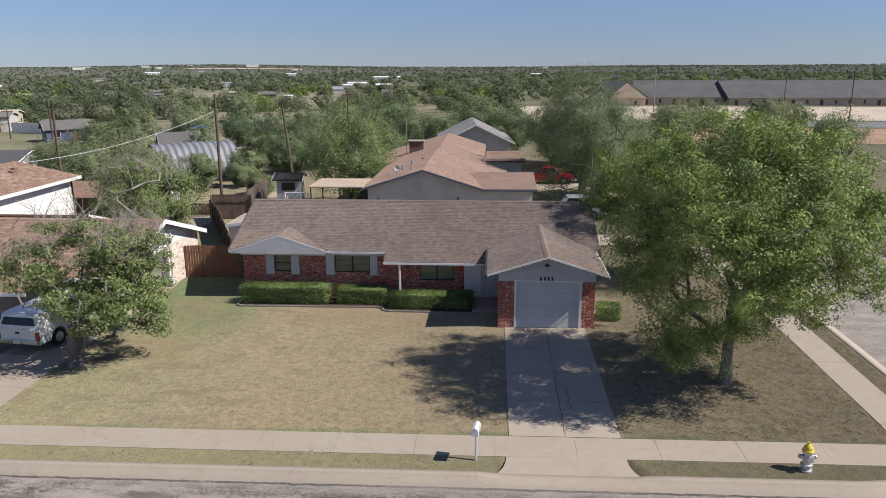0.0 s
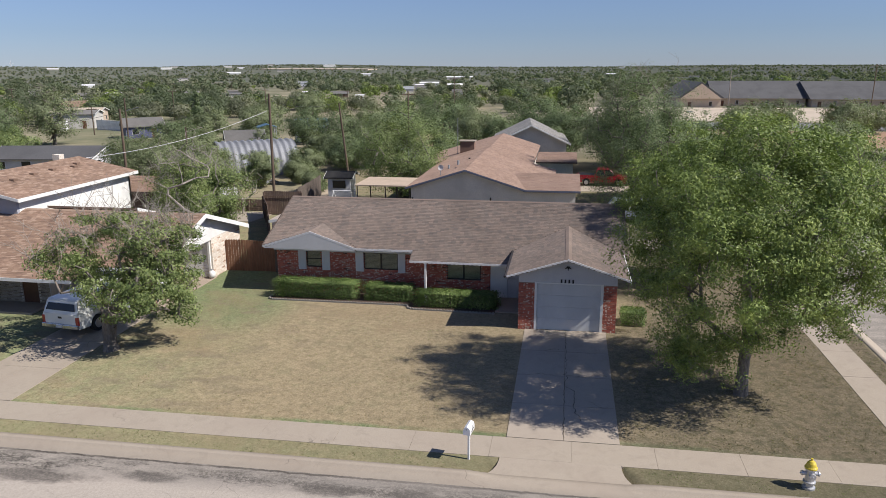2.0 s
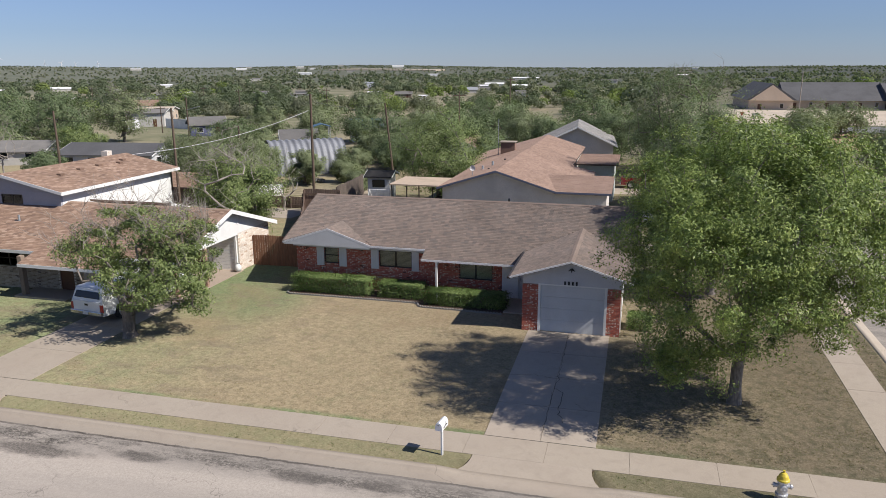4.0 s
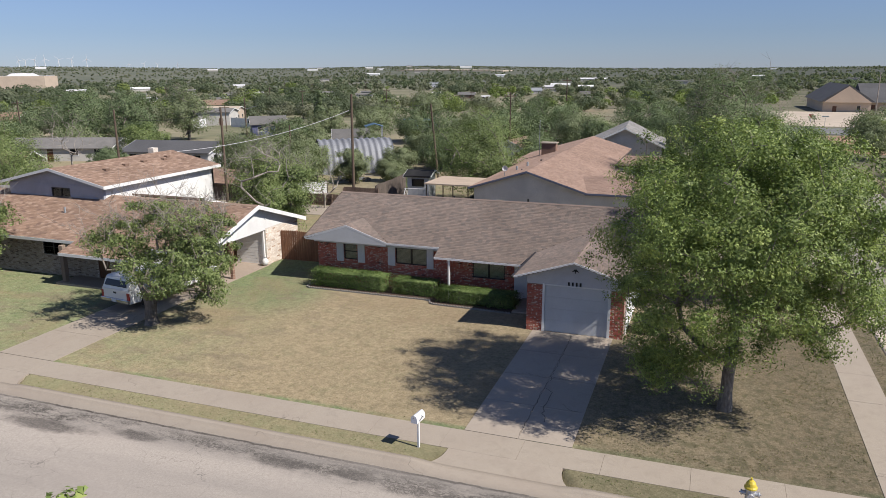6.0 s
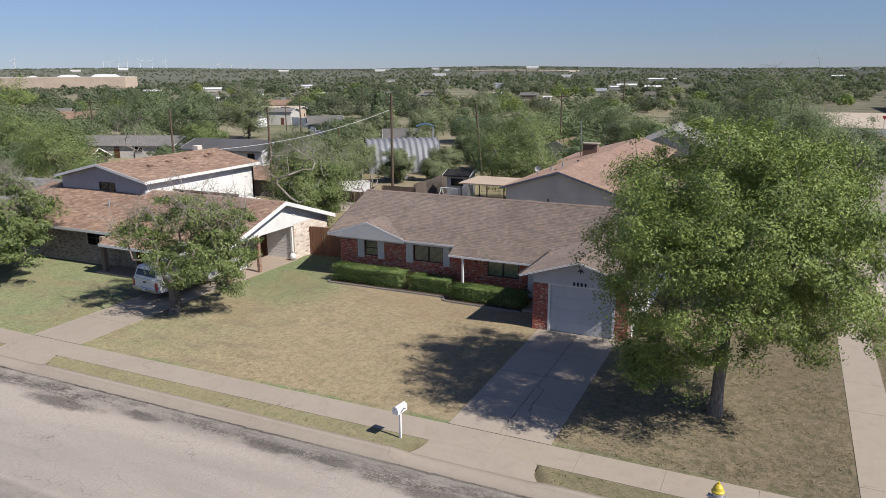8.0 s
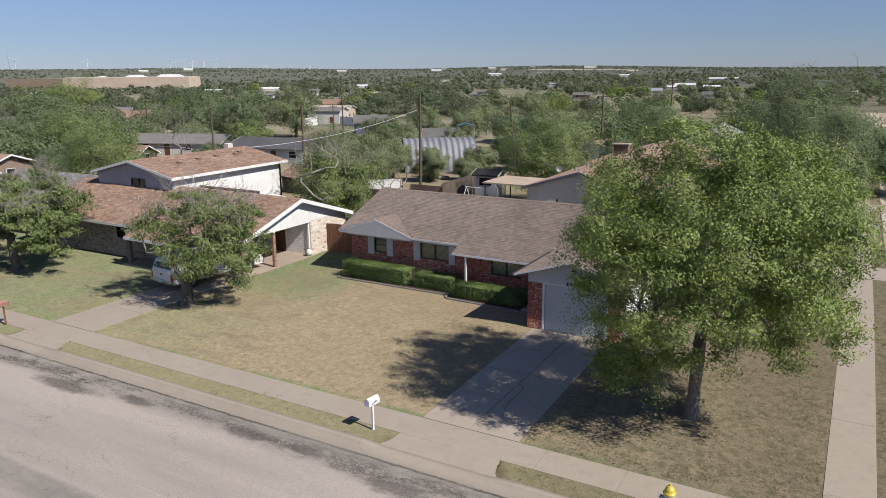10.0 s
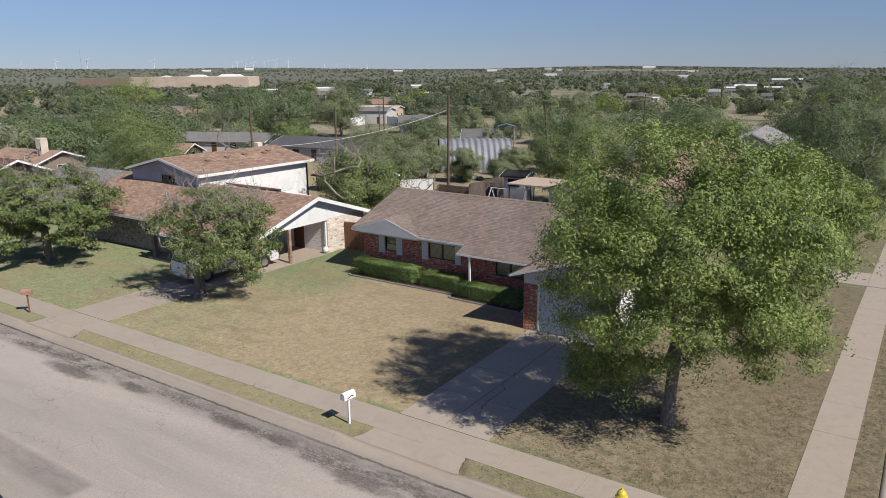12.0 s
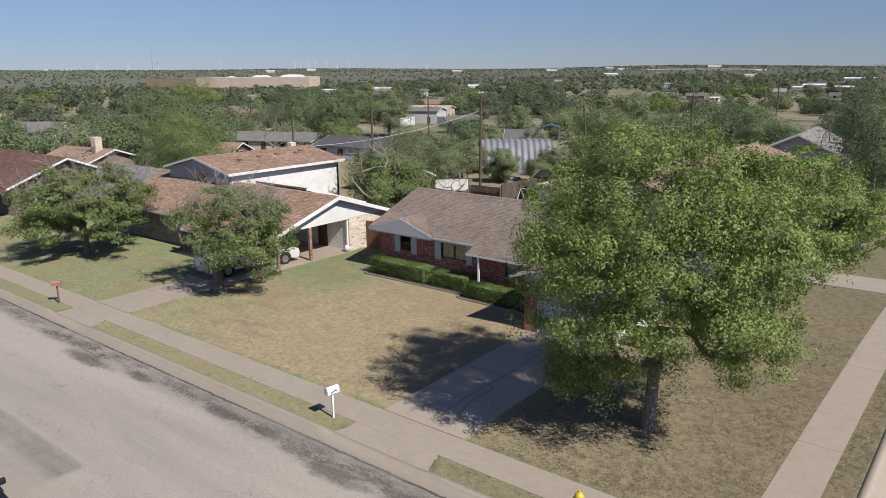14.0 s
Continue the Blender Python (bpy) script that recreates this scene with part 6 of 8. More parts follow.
# upper storey
UX0, UX1, UY0, UY1, UZ, URX, URZ = -36.4, -28.55, 4.15, 14.7, 4.15, -32.5, 5.35
bm = wall(bmesh.new(), UX0, UX1, 2.2, UZ + 0.15, UY0, 0.18, "x", [(-32.8, -31.25, 3.42, 4.12)])
prism(bm, [(UX0, UZ + 0.15), (URX, URZ - 0.12), (UX1, UZ + 0.15)], "y", UY0 + 0.02, UY0 + 0.16)
part("upper_wall", bm, weathered("lilac_grey_siding", (0.42, 0.42, 0.46), 0.06, 15, 0.6), nb, "bluish grey upper gable wall")
window(nb, -32.8, -31.25, 3.42, 4.12, UY0, panes=2, cross=False, blind=False)
bm = boxed(UX1 - 0.18, UX1, UY0 + 0.18, UY1, -0.5, UZ + 0.15)
box(bm, UX0, UX0 + 0.18, UY0 + 0.18, UY1, -0.5, UZ + 0.15)
box(bm, UX0, UX1, UY1 - 0.18, UY1, -0.5, UZ + 0.3)
part("upper_wall", bm, M_WHITE, nb, "bright white upper side wall")
bm = bmesh.new()
ov = 0.35
ez = UZ + 0.27
ex0, ex1 = UX0 - 0.3, UX1 + 0.45
slab(bm, [(URX, UY0 - ov, URZ), (ex1, UY0 - ov, ez), (ex1, UY1 + ov, ez), (URX, UY1 + ov, URZ)], 0.1)
slab(bm, [(ex0, UY0 - ov, ez), (URX, UY0 - ov, URZ), (URX, UY1 + ov, URZ), (ex0, UY1 + ov, ez)], 0.1)
uroof = part("upper_roof", bm, M_DECK, nb, "brown shingle upper roof")
shingle_skin((ex1, UY0 - ov, ez), (0, 1, 0), (URX - ex1, 0, URZ - ez), UY1 - UY0 + 2 * ov, math.hypot(URX - ex1, URZ - ez), M_SHINGLE2, uroof, expo=0.16, tab=0.28, seed=37)
shingle_skin((ex0, UY0 - ov, ez), (0, 1, 0), (URX - ex0, 0, URZ - ez), UY1 - UY0 + 2 * ov, math.hypot(URX - ex0, URZ - ez), M_SHINGLE2, uroof, expo=0.16, tab=0.28, seed=38)
part("fascia", fascia(bmesh.new(), (ex0, UY0 - ov - 0.03, ez), (URX, UY0 - ov - 0.03, URZ + 0.02), 0.17), M_WHITE, nb, "white eaves boards")
part("fascia", fascia(bmesh.new(), (URX, UY0 - ov - 0.03, URZ + 0.02), (ex1, UY0 - ov - 0.03, ez), 0.17), M_WHITE, nb, "white eaves boards")
part("fascia", fascia(bmesh.new(), (ex1 + 0.03, UY0 - ov, ez + 0.01), (ex1 + 0.03, UY1 + ov, ez + 0.01), 0.2), M_WHITE, nb, "white eaves boards")
for k, (x, y) in enumerate(((-30.6, 6.6), (-30.9, 8.6), (-31.0, 10.4), (-30.8, 12.2), (-31.2, 13.0))):
    zz = URZ - (URZ - ez) * (x - URX) / (ex1 - URX)
    part("roof_vent", boxed(x - 0.16, x + 0.16, y - 0.18, y + 0.18, zz - 0.05, zz + 0.13, bevel=0.03), M_SHINGLE2, nb)
part("chimney", boxed(-33.1, -32.6, 13.2, 13.7, 4.5, 5.65), M_CREAM, nb, "short brick chimney")
for x, y in ((-21.0, 2.2), (-29.9, 2.4)):
    part("vent_pipe", rod(bmesh.new(), (x, y, nbr_z(y) - 0.1), (x, y, nbr_z(y) + 0.35), 0.06, 0.06, 8), M_STEEL, nb)
# rear wing whose gable shows behind the ridge
bm = slab(bmesh.new(), [(-28.4, 6.3, 3.60), (-22.7, 6.3, 3.60), (-22.7, 12.0, 1.80), (-28.4, 12.0, 1.80)], 0.12)
part("rear_roof", bm, M_SHINGLE2, nb)
part("bargeboard", fascia(bmesh.new(), (-22.68, 6.25, 3.3), (-22.68, 6.3, 3.63), 0.12, 0.05), M_WHITE, nb)
part("bargeboard", fascia(bmesh.new(), (-22.68, 6.3, 3.63), (-22.68, 12.0, 1.83), 0.2, 0.05), M_WHITE, nb)
part("rear_wall", boxed(-28.3, -22.9, 9.76, 11.5, -0.6, 1.8), M_WHITE, nb)


# ---- fences ----
def board_fence(label, run, height, mat, board=0.14, gap=0.012, group="", side=1.0):
    root = thing("fence", label, "fence", group)
    me = {}
    posts = None
    for (xa, ya), (xb, yb) in zip(run, run[1:]):
        ln = math.hypot(xb - xa, yb - ya)
        ang = math.degrees(math.atan2(yb - ya, xb - xa))
        n = max(1, int(ln / (board + gap)))
        for k in range(n):
            s = (k + 0.5) / n
            x, y = xa + (xb - xa) * s, ya + (yb - ya) * s
            if "b" not in me:
                bm = prism(bmesh.new(), [(-board / 2, 0), (board / 2, 0), (board / 2, height - 0.04), (board / 2 - 0.03, height), (-board / 2 + 0.03, height), (-board / 2, height - 0.04)], "y", -0.01, 0.01)
                ob = part("board", bm, mat, root)
                me["b"] = ob.data
            else:
                ob = new("board", me["b"])
                ob.parent = root
            ob.matrix_basis = pose(x, y, base(x, y) - 0.02 + 0.02 * math.sin(k * 12.9), 0, 0, ang + 1.2 * math.sin(k * 7.1))
        m = max(1, round(ln / 2.4))
        for k in range(m + 1):
            x, y = xa + (xb - xa) * k / m, ya + (yb - ya) * k / m
            if "p" not in me:
                ob = part("post", boxed(-0.05, 0.05, -0.05, 0.05, -0.2, height - 0.1), mat, root)
                me["p"] = ob.data
            else:
                ob = new("post", me["p"])
                ob.parent = root
            ob.matrix_basis = pose(x, y, base(x, y), 0, 0, ang) @ Matrix.Translation((0, 0.065 if side > 0 else -0.075, 0))
        for h in (0.35, height - 0.35):
            bm = slab(bmesh.new(), [(xa, ya + 0.04 * side - 0.02, base(xa, ya) + h), (xb, yb + 0.04 * side - 0.02, base(xb, yb) + h), (xb, yb + 0.04 * side + 0.02, base(xb, yb) + h), (xa, ya + 0.04 * side + 0.02, base(xa, ya) + h)], 0.09)
            part("rail", bm, mat, root)
    return root


M_BROWNF = weathered("brown_fence", (0.18, 0.125, 0.097), 0.3, 14, 1.4, 0.9, 0.4, 0.006, scale=(1, 1, 0.15))
board_fence("reddish cedar board fence between the two houses", [(-18.15, 7.45), (-15.2, 7.5)], 1.85, M_WOODF)
board_fence("weathered grey board fence beside the house", [(-15.1, 7.35), (-13.7, 7.3)], 1.95, M_OLDWOOD)
board_fence("weathered brown board fence along the side of the back yard", [(-15.95, 8.9), (-18.6, 14.8), (-21.6, 21.4), (-24.65, 27.6)], 1.75, M_BROWNF, group="back yard fences")
board_fence("dark brown board fence with rails at the back of the yard", [(-24.6, 27.7), (-21.2, 27.8)], 2.1, M_BROWNF, 0.15, 0.006, group="back yard fences", side=-2.2)
board_fence("low dark brown board fence behind the neighbour's slab", [(-31.0, 29.6), (-24.9, 29.7)], 1.1, M_BROWNF, group="back yard fences", side=-2.2)
board_fence("tall dark solid fence by the shed", [(-22.2, 29.5), (-23.6, 39.5)], 2.2, M_OLDWOOD, group="back yard fences")
board_fence("weathered grey board fence by the metal panel", [(-38.2, 40.6), (-33.2, 37.8)], 1.9, weathered("silvered_fence", (0.24, 0.21, 0.185), 0.25, 12, 1.2, 0.9, 0.4, 0.006, scale=(1, 1, 0.15)), group="back yard fences")
sheet("yard_slab", -29.5, -24.0, 23.6, 29.0, 0.03, 0.06, M_CONC, "pale concrete slab in the neighbour's back yard", "paving")


# ---- houses, sheds and yards behind ----
M_TANWALL = weathered("tan_wall", (0.64, 0.585, 0.52), 0.08, 12, 0.5)
M_GREENWALL = weathered("grey_green_wall", (0.42, 0.46, 0.44), 0.08, 12, 0.5)
M_GREYROOF = pieces("grey_shingles", [(10, (0.19, 0.18, 0.17)), (10, (0.22, 0.21, 0.20)), (8, (0.16, 0.155, 0.15))], 0.95, 30)
M_DARKROOF = weathered("dark_roof", (0.098, 0.096, 0.098), 0.2, 8, 0.2, 0.9)
M_CHOCROOF = pieces("chocolate_shingles", [(10, (0.13, 0.075, 0.06)), (10, (0.15, 0.09, 0.072)), (8, (0.11, 0.065, 0.052))], 0.95, 30)
M_BLUEROOF = weathered("blue_metal_roof", (0.07, 0.14, 0.20), 0.15, 8, 0.6, 0.5)
M_BLUEWALL = weathered("indigo_wall", (0.11, 0.115, 0.21), 0.12, 8, 0.6, 0.7)
M_SAND = weathered("caliche", (0.52, 0.43, 0.33), 0.12, 6, 0.08, 0.95)
M_REDEARTH = weathered("red_earth", (0.36, 0.22, 0.14), 0.2, 4, 0.1, 0.95)
M_PALEWALL = weathered("pale_stucco", (0.56, 0.53, 0.48), 0.08, 6, 0.2, 0.9)
M_PINKWALL = weathered("tan_stucco", (0.58, 0.46, 0.35), 0.06, 6, 0.1, 0.9)


def far_window(parent, axis, face, sign, u, z, w, h):
    bm = boxed(u - w / 2, u + w / 2, min(face, face + sign * 0.05), max(face, face + sign * 0.05), z, z + h) if axis == "x" else boxed(min(face, face + sign * 0.05), max(face, face + sign * 0.05), u - w / 2, u + w / 2, z, z + h)
    wn = part("window", bm, M_TRIM, parent)
    e = 0.07
    f0, f1 = sorted((face + sign * 0.052, face + sign * 0.06))
    bm = boxed(u - w / 2 + e, u + w / 2 - e, f0, f1, z + e, z + h - e) if axis == "x" else boxed(f0, f1, u - w / 2 + e, u + w / 2 - e, z + e, z + h - e)
    part("pane", bm, M_DARKGLASS, wn)


def gable_house(label, x, y, w, d, eave, ridge, turn, walls, roofing, along="x", over=0.35, windows=True, shingles=False, fascia_mat=None, lift=0.0, name="house", category="house"):
    """A plain house: w along local x, d along local y, ridge along 'x' or 'y'."""
    root = thing(name, label, category, at=(x, y, base(x, y) - 0.1 + lift), turn=turn)
    hw, hd = w / 2, d / 2
    part("wall", wall(bmesh.new(), -hw, hw, -0.4, eave, -hd, 0.18, "x"), walls, root)
    part("wall", wall(bmesh.new(), -hw, hw, -0.4, eave, hd - 0.18, 0.18, "x"), walls, root)
    part("wall", wall(bmesh.new(), -hd + 0.18, hd - 0.18, -0.4, eave, -hw, 0.18, "y"), walls, root)
    part("wall", wall(bmesh.new(), -hd + 0.18, hd - 0.18, -0.4, eave, hw - 0.18, 0.18, "y"), walls, root)
    t = 0.12
    if along == "x":
        for s in (-1, 1):
            part("gable", prism(bmesh.new(), [(-hd, eave), (0, ridge - t), (hd, eave)], "x", s * hw, s * (hw - 0.18)), walls, root)
    else:
        for s in (-1, 1):
            part("gable", prism(bmesh.new(), [(-hw, eave), (0, ridge - t), (hw, eave)], "y", s * hd, s * (hd - 0.18)), walls, root)
    bm = bmesh.new()
    if along == "x":
        p = (ridge - eave) / hd
        ez = ridge - p * (hd + over)
        for s in (-1, 1):
            slab(bm, [(-hw - over, 0, ridge), (hw + over, 0, ridge), (hw + over, s * (hd + over), ez), (-hw - over, s * (hd + over), ez)][:: s], t)
        ln, half = 2 * (hw + over), hd + over
    else:
        p = (ridge - eave) / hw
        ez = ridge - p * (hw + over)
        for s in (-1, 1):
            slab(bm, [(0, -hd - over, ridge), (0, hd + over, ridge), (s * (hw + over), hd + over, ez), (s * (hw + over), -hd - over, ez)][:: -s], t)
        ln, half = 2 * (hd + over), hw + over
    rf = part("roof", bm, M_DECK if shingles else roofing, root)
    if shingles:
        sl = math.hypot(half, ridge - ez)
        for s in (-1, 1):
            if along == "x":
                shingle_skin((-hw - over, s * half, ez), (1, 0, 0), (0, -s * half, ridge - ez), ln, sl, roofing, rf, expo=0.18, tab=0.6, seed=int(abs(x * 10)))
            else:
                shingle_skin((s * half, -hd - over, ez), (0, 1, 0), (-s * half, 0, ridge - ez), ln, sl, roofing, rf, expo=0.18, tab=0.6, seed=int(abs(x * 10)))
    fm = fascia_mat or M_WHITE
    if along == "x":
        for sx in (-1, 1):
            for s in (-1, 1):
                part("bargeboard", fascia(bmesh.new(), (sx * (hw + over + 0.02), s * half, ez), (sx * (hw + over + 0.02), 0, ridge), 0.18), fm, root)
    else:
        for sx in (-1, 1):
            for s in (-1, 1):
                part("bargeboard", fascia(bmesh.new(), (s * half, sx * (hd + over + 0.02), ez), (0, sx * (hd + over + 0.02), ridge), 0.18), fm, root)
    if windows:
        n = max(2, int(w / 3.2))
        for k in range(n):
            u = -hw + w * (k + 0.5) / n
            if k == n // 2:
                part("door", boxed(u - 0.45, u + 0.45, -hd - 0.04, -hd + 0.05, -0.05, 1.98), M_DOORWOOD, root)
            else:
                far_window(root, "x", -hd, -1, u, 0.95, 1.3, 1.05)
        m = max(1, int(d / 3.6))
        for k in range(m):
            u = -hd + d * (k + 0.5) / m
            far_window(root, "y", hw, 1, u, 0.95, 1.1, 1.0)
    return root


# tan-roofed house straight behind: gable wing, side wing, hipped main block, chimney
bh = thing("house", "long house with pale terracotta shingle roof and grey-tan walls", "house")
BG = -0.75
bm = bmesh.new()
box(bm, -10.3, -2.1, 21.82, 35.0, BG - 0.3, 2.55)
prism(bm, [(-10.3, 2.55), (-6.2, 3.80), (-2.1, 2.55)], "y", 21.82, 22.02)
box(bm, -2.1, 1.8, 21.84, 27.0, BG - 0.3, 2.5)
part("wall", bm, M_TANWALL, bh, "grey-tan boarded gable wall")
bm = bmesh.new()
slab(bm, [(-10.7, 21.5, 2.58), (-6.2, 21.5, 3.98), (-6.2, 36.3, 3.98), (-10.7, 36.3, 2.58)], 0.14)
slab(bm, [(-6.2, 21.5, 3.98), (-1.7, 21.5, 2.58), (-1.7, 36.3, 2.58), (-6.2, 36.3, 3.98)], 0.14)
roofb = part("roof", bm, M_DECK, bh, "pale terracotta shingle roof")
for xe, s in ((-10.7, 1), (-1.7, -1)):
    shingle_skin((xe, 21.5, 2.58), (0, 1, 0), (s * 4.5, 0, 1.4), 14.8, math.hypot(4.5, 1.4), M_SHINGLE3, roofb, expo=0.17, tab=0.5, seed=41)
bm = bmesh.new()
slab(bm, [(-1.9, 21.5, 2.58), (2.15, 21.5, 2.58), (2.15, 27.4, 3.0), (-3.4, 27.4, 3.0)], 0.14)
wing = part("wing_roof", bm, M_DECK, bh)
shingle_skin((-3.4, 21.5, 2.585), (1, 0, 0), (0, 5.9, 0.42), 5.55, 5.9, M_SHINGLE3, wing, lambda u, q: u > 1.5 * (1 - q / 5.9), expo=0.17, tab=0.5, seed=42)
part("wall", boxed(-2.0, 1.8, 27.02, 27.2, BG - 0.3, 2.5), M_TANWALL, bh)
part("fascia", fascia(bmesh.new(), (-10.7, 21.46, 2.6), (-6.2, 21.46, 4.0), 0.15), weathered("slate_blue_trim", (0.12, 0.13, 0.18), 0.1, 20, 1), bh, "dark slate trim boards")
part("fascia", fascia(bmesh.new(), (-6.2, 21.46, 4.0), (-1.8, 21.46, 2.61), 0.15), weathered("slate_blue_trim", (0.12, 0.13, 0.18), 0.1, 20, 1), bh, "dark slate trim boards")
part("fascia", fascia(bmesh.new(), (-1.8, 21.46, 2.6), (2.15, 21.46, 2.6), 0.14), weathered("slate_blue_trim", (0.12, 0.13, 0.18), 0.1, 20, 1), bh, "dark slate trim boards")
bm = bmesh.new()
slab(bm, [(-13.2, 36.6, 1.85), (-6.1, 36.6, 3.90), (-6.1, 52.5, 3.90), (-13.2, 52.5, 1.85)], 0.14)
slab(bm, [(-6.1, 36.6, 3.90), (-1.9, 36.6, 2.60), (-1.9, 52.5, 2.60), (-6.1, 52.5, 3.90)], 0.14)
rear = part("rear_roof", bm, M_DECK, bh, "pale terracotta shingle roof")
shingle_skin((-13.2, 36.6, 1.86), (0, 1, 0), (7.1, 0, 2.05), 15.9, math.hypot(7.1, 2.05), M_SHINGLE3, rear, expo=0.17, tab=0.5, seed=43)
shingle_skin((-1.9, 36.6, 2.61), (0, 1, 0), (-4.2, 0, 1.3), 15.9, math.hypot(4.2, 1.3), M_SHINGLE3, rear, expo=0.17, tab=0.5, seed=44)
part("wall", boxed(-12.6, -2.3, 36.9, 52.1, -1.6, 1.9), M_TANWALL, bh)
bm = slab(bmesh.new(), [(-1.75, 30.6, 2.55), (0.2, 30.6, 2.05), (0.2, 36.3, 2.05), (-1.75, 36.3, 2.55)], 0.14)
porch = part("porch_roof", bm, M_DECK, bh)
shingle_skin((0.2, 30.6, 2.06), (0, 1, 0), (-1.95, 0, 0.5), 5.7, math.hypot(1.95, 0.5), M_SHINGLE3, porch, expo=0.17, tab=0.5, seed=45)
bm = slab(bmesh.new(), [(-1.85, 39.6, 2.35), (2.1, 39.6, 2.35), (2.1, 46.7, 2.5), (-1.85, 46.7, 2.5)], 0.14)
side = part("side_roof", bm, M_DECK, bh)
shingle_skin((-1.85, 39.6, 2.36), (1, 0, 0), (0, 7.1, 0.15), 3.95, 7.1, M_SHINGLE3, side, expo=0.17, tab=0.5, seed=46)
part("wall", boxed(-1.7, 1.7, 40.2, 46.3, -1.6, 2.32), M_GREENWALL, bh, "grey-green side wall")
M_REDBRICK = pieces("chimney_brick", [(10, (0.34, 0.22, 0.17)), (10, (0.38, 0.25, 0.19)), (5, (0.28, 0.18, 0.14))])
bm = boxed(-9.3, -7.9, 40.2, 41.1, 2.2, 4.15)
ch = part("chimney", bm, M_REDBRICK, bh, "wide red brick chimney")
part("chimney_cap", boxed(-9.4, -7.8, 40.1, 41.2, 4.15, 4.25), M_CONC, ch)
for k, (x, y) in enumerate(((-8.2, 26.5), (-7.6, 27.6), (-7.4, 25.0), (-7.0, 30.0))):
    z = 3.98 - (abs(x + 6.2)) * 0.415
    part("vent_pipe", rod(bmesh.new(), (x, y, z - 0.1), (x, y, z + (0.5 if k < 2 else 0.18)), 0.09, 0.09, 8), M_BLACK if k > 1 else M_STEEL, bh)
part("antenna", rod(bmesh.new(), (-9.6, 40.6, 2.5), (-9.6, 40.6, 6.4), 0.03), M_STEEL, bh)

def dish(parent, x, y, z, turn, r=0.35):
    m = pose(x, y, z, 0, 0, turn)
    part("dish_mast", rod(bmesh.new(), m @ Vector((0, 0, 0)), m @ Vector((0, 0, 0.55)), 0.025), M_STEEL, parent)
    bm = bmesh.new()
    rings = [[bm.verts.new(m @ Vector((r * k / 4 * math.cos(t), -0.08 + 0.5 * r * (k / 4) ** 2 * -1 + 0.1, 0.6 + r * k / 4 * math.sin(t)))) for t in np.linspace(0, 2 * math.pi, 16, endpoint=False)] for k in (1, 2, 3, 4)]
    for a, c in zip(rings, rings[1:]):
        for k in range(16):
            bm.faces.new((a[k], a[(k + 1) % 16], c[(k + 1) % 16], c[k]))
    bm.faces.new(rings[0])
    bmesh.ops.solidify(bm, geom=bm.faces[:], thickness=0.02)
    part("satellite_dish", bm, M_TRIM, parent, "grey satellite dish")


dish(bh, -8.3, 23.2, 3.3, 20, 0.22)
M_PALEGREYROOF = pieces("pale_grey_shingles", [(10, (0.30, 0.285, 0.265)), (10, (0.34, 0.32, 0.30)), (8, (0.26, 0.25, 0.235))], 0.95, 30)
gable_house("grey-roofed house with beige gable", -3.6, 63.0, 8.4, 12.0, 4.0, 6.0, 4, weathered("beige_wall", (0.66, 0.61, 0.53), 0.08, 10, 0.5), M_PALEGREYROOF, "y", 0.5, True, True)
gable_house("small cream outhouse with terracotta roof behind the tree", -18.8, 67.5, 5.5, 6.0, 2.4, 3.6, -8, M_WHITE, M_SHINGLE3, "y", 0.4, True, False)

# house to the west with dark brown roof, and the grey roof beside it
hb = gable_house("brown-roofed house with white gable boards", -57.9, 2.2, 15.0, 9.0, 2.95, 4.75, 0, M_TANBRICK, M_CHOCROOF, "x", 0.7, True, True)
for k in range(3):
    part("porch_post", boxed(4.5 + k * 1.4, 4.6 + k * 1.4, -6.6, -6.5, -0.1, 2.3), M_WHITE, hb, "white porch post")
bm = slab(bmesh.new(), [(2.0, -6.8, 2.05), (8.2, -6.8, 2.05), (8.2, -5.2, 2.55), (2.0, -5.2, 2.55)], 0.12)
part("porch_roof", bm, M_CHOCROOF, hb)
gable_house("low dark-walled outbuilding with a brown shingle roof", -38.0, 31.2, 7.4, 4.4, 2.1, 3.0, 0, M_BROWNF, M_SHINGLE2, "x", 0.4, False, True, name="outbuilding", category="outbuilding")
gable_house("low house with a plain grey shingle roof", -44.05, 6.1, 9.6, 9.4, 2.25, 4.0, 2, M_TANBRICK, M_GREYROOF, "x", 0.5, False, True)

hc = gable_house("small brick house with a tall tan chimney and white gable", -73.0, 15.0, 9.0, 7.0, 2.3, 3.5, 8, M_TANBRICK, M_SHINGLE2, "x", 0.5, True, False)
part("chimney", boxed(2.2, 3.1, -1.2, -0.3, 2.2, 4.9, bevel=0.03), M_CREAM, hc, "tan brick chimney")

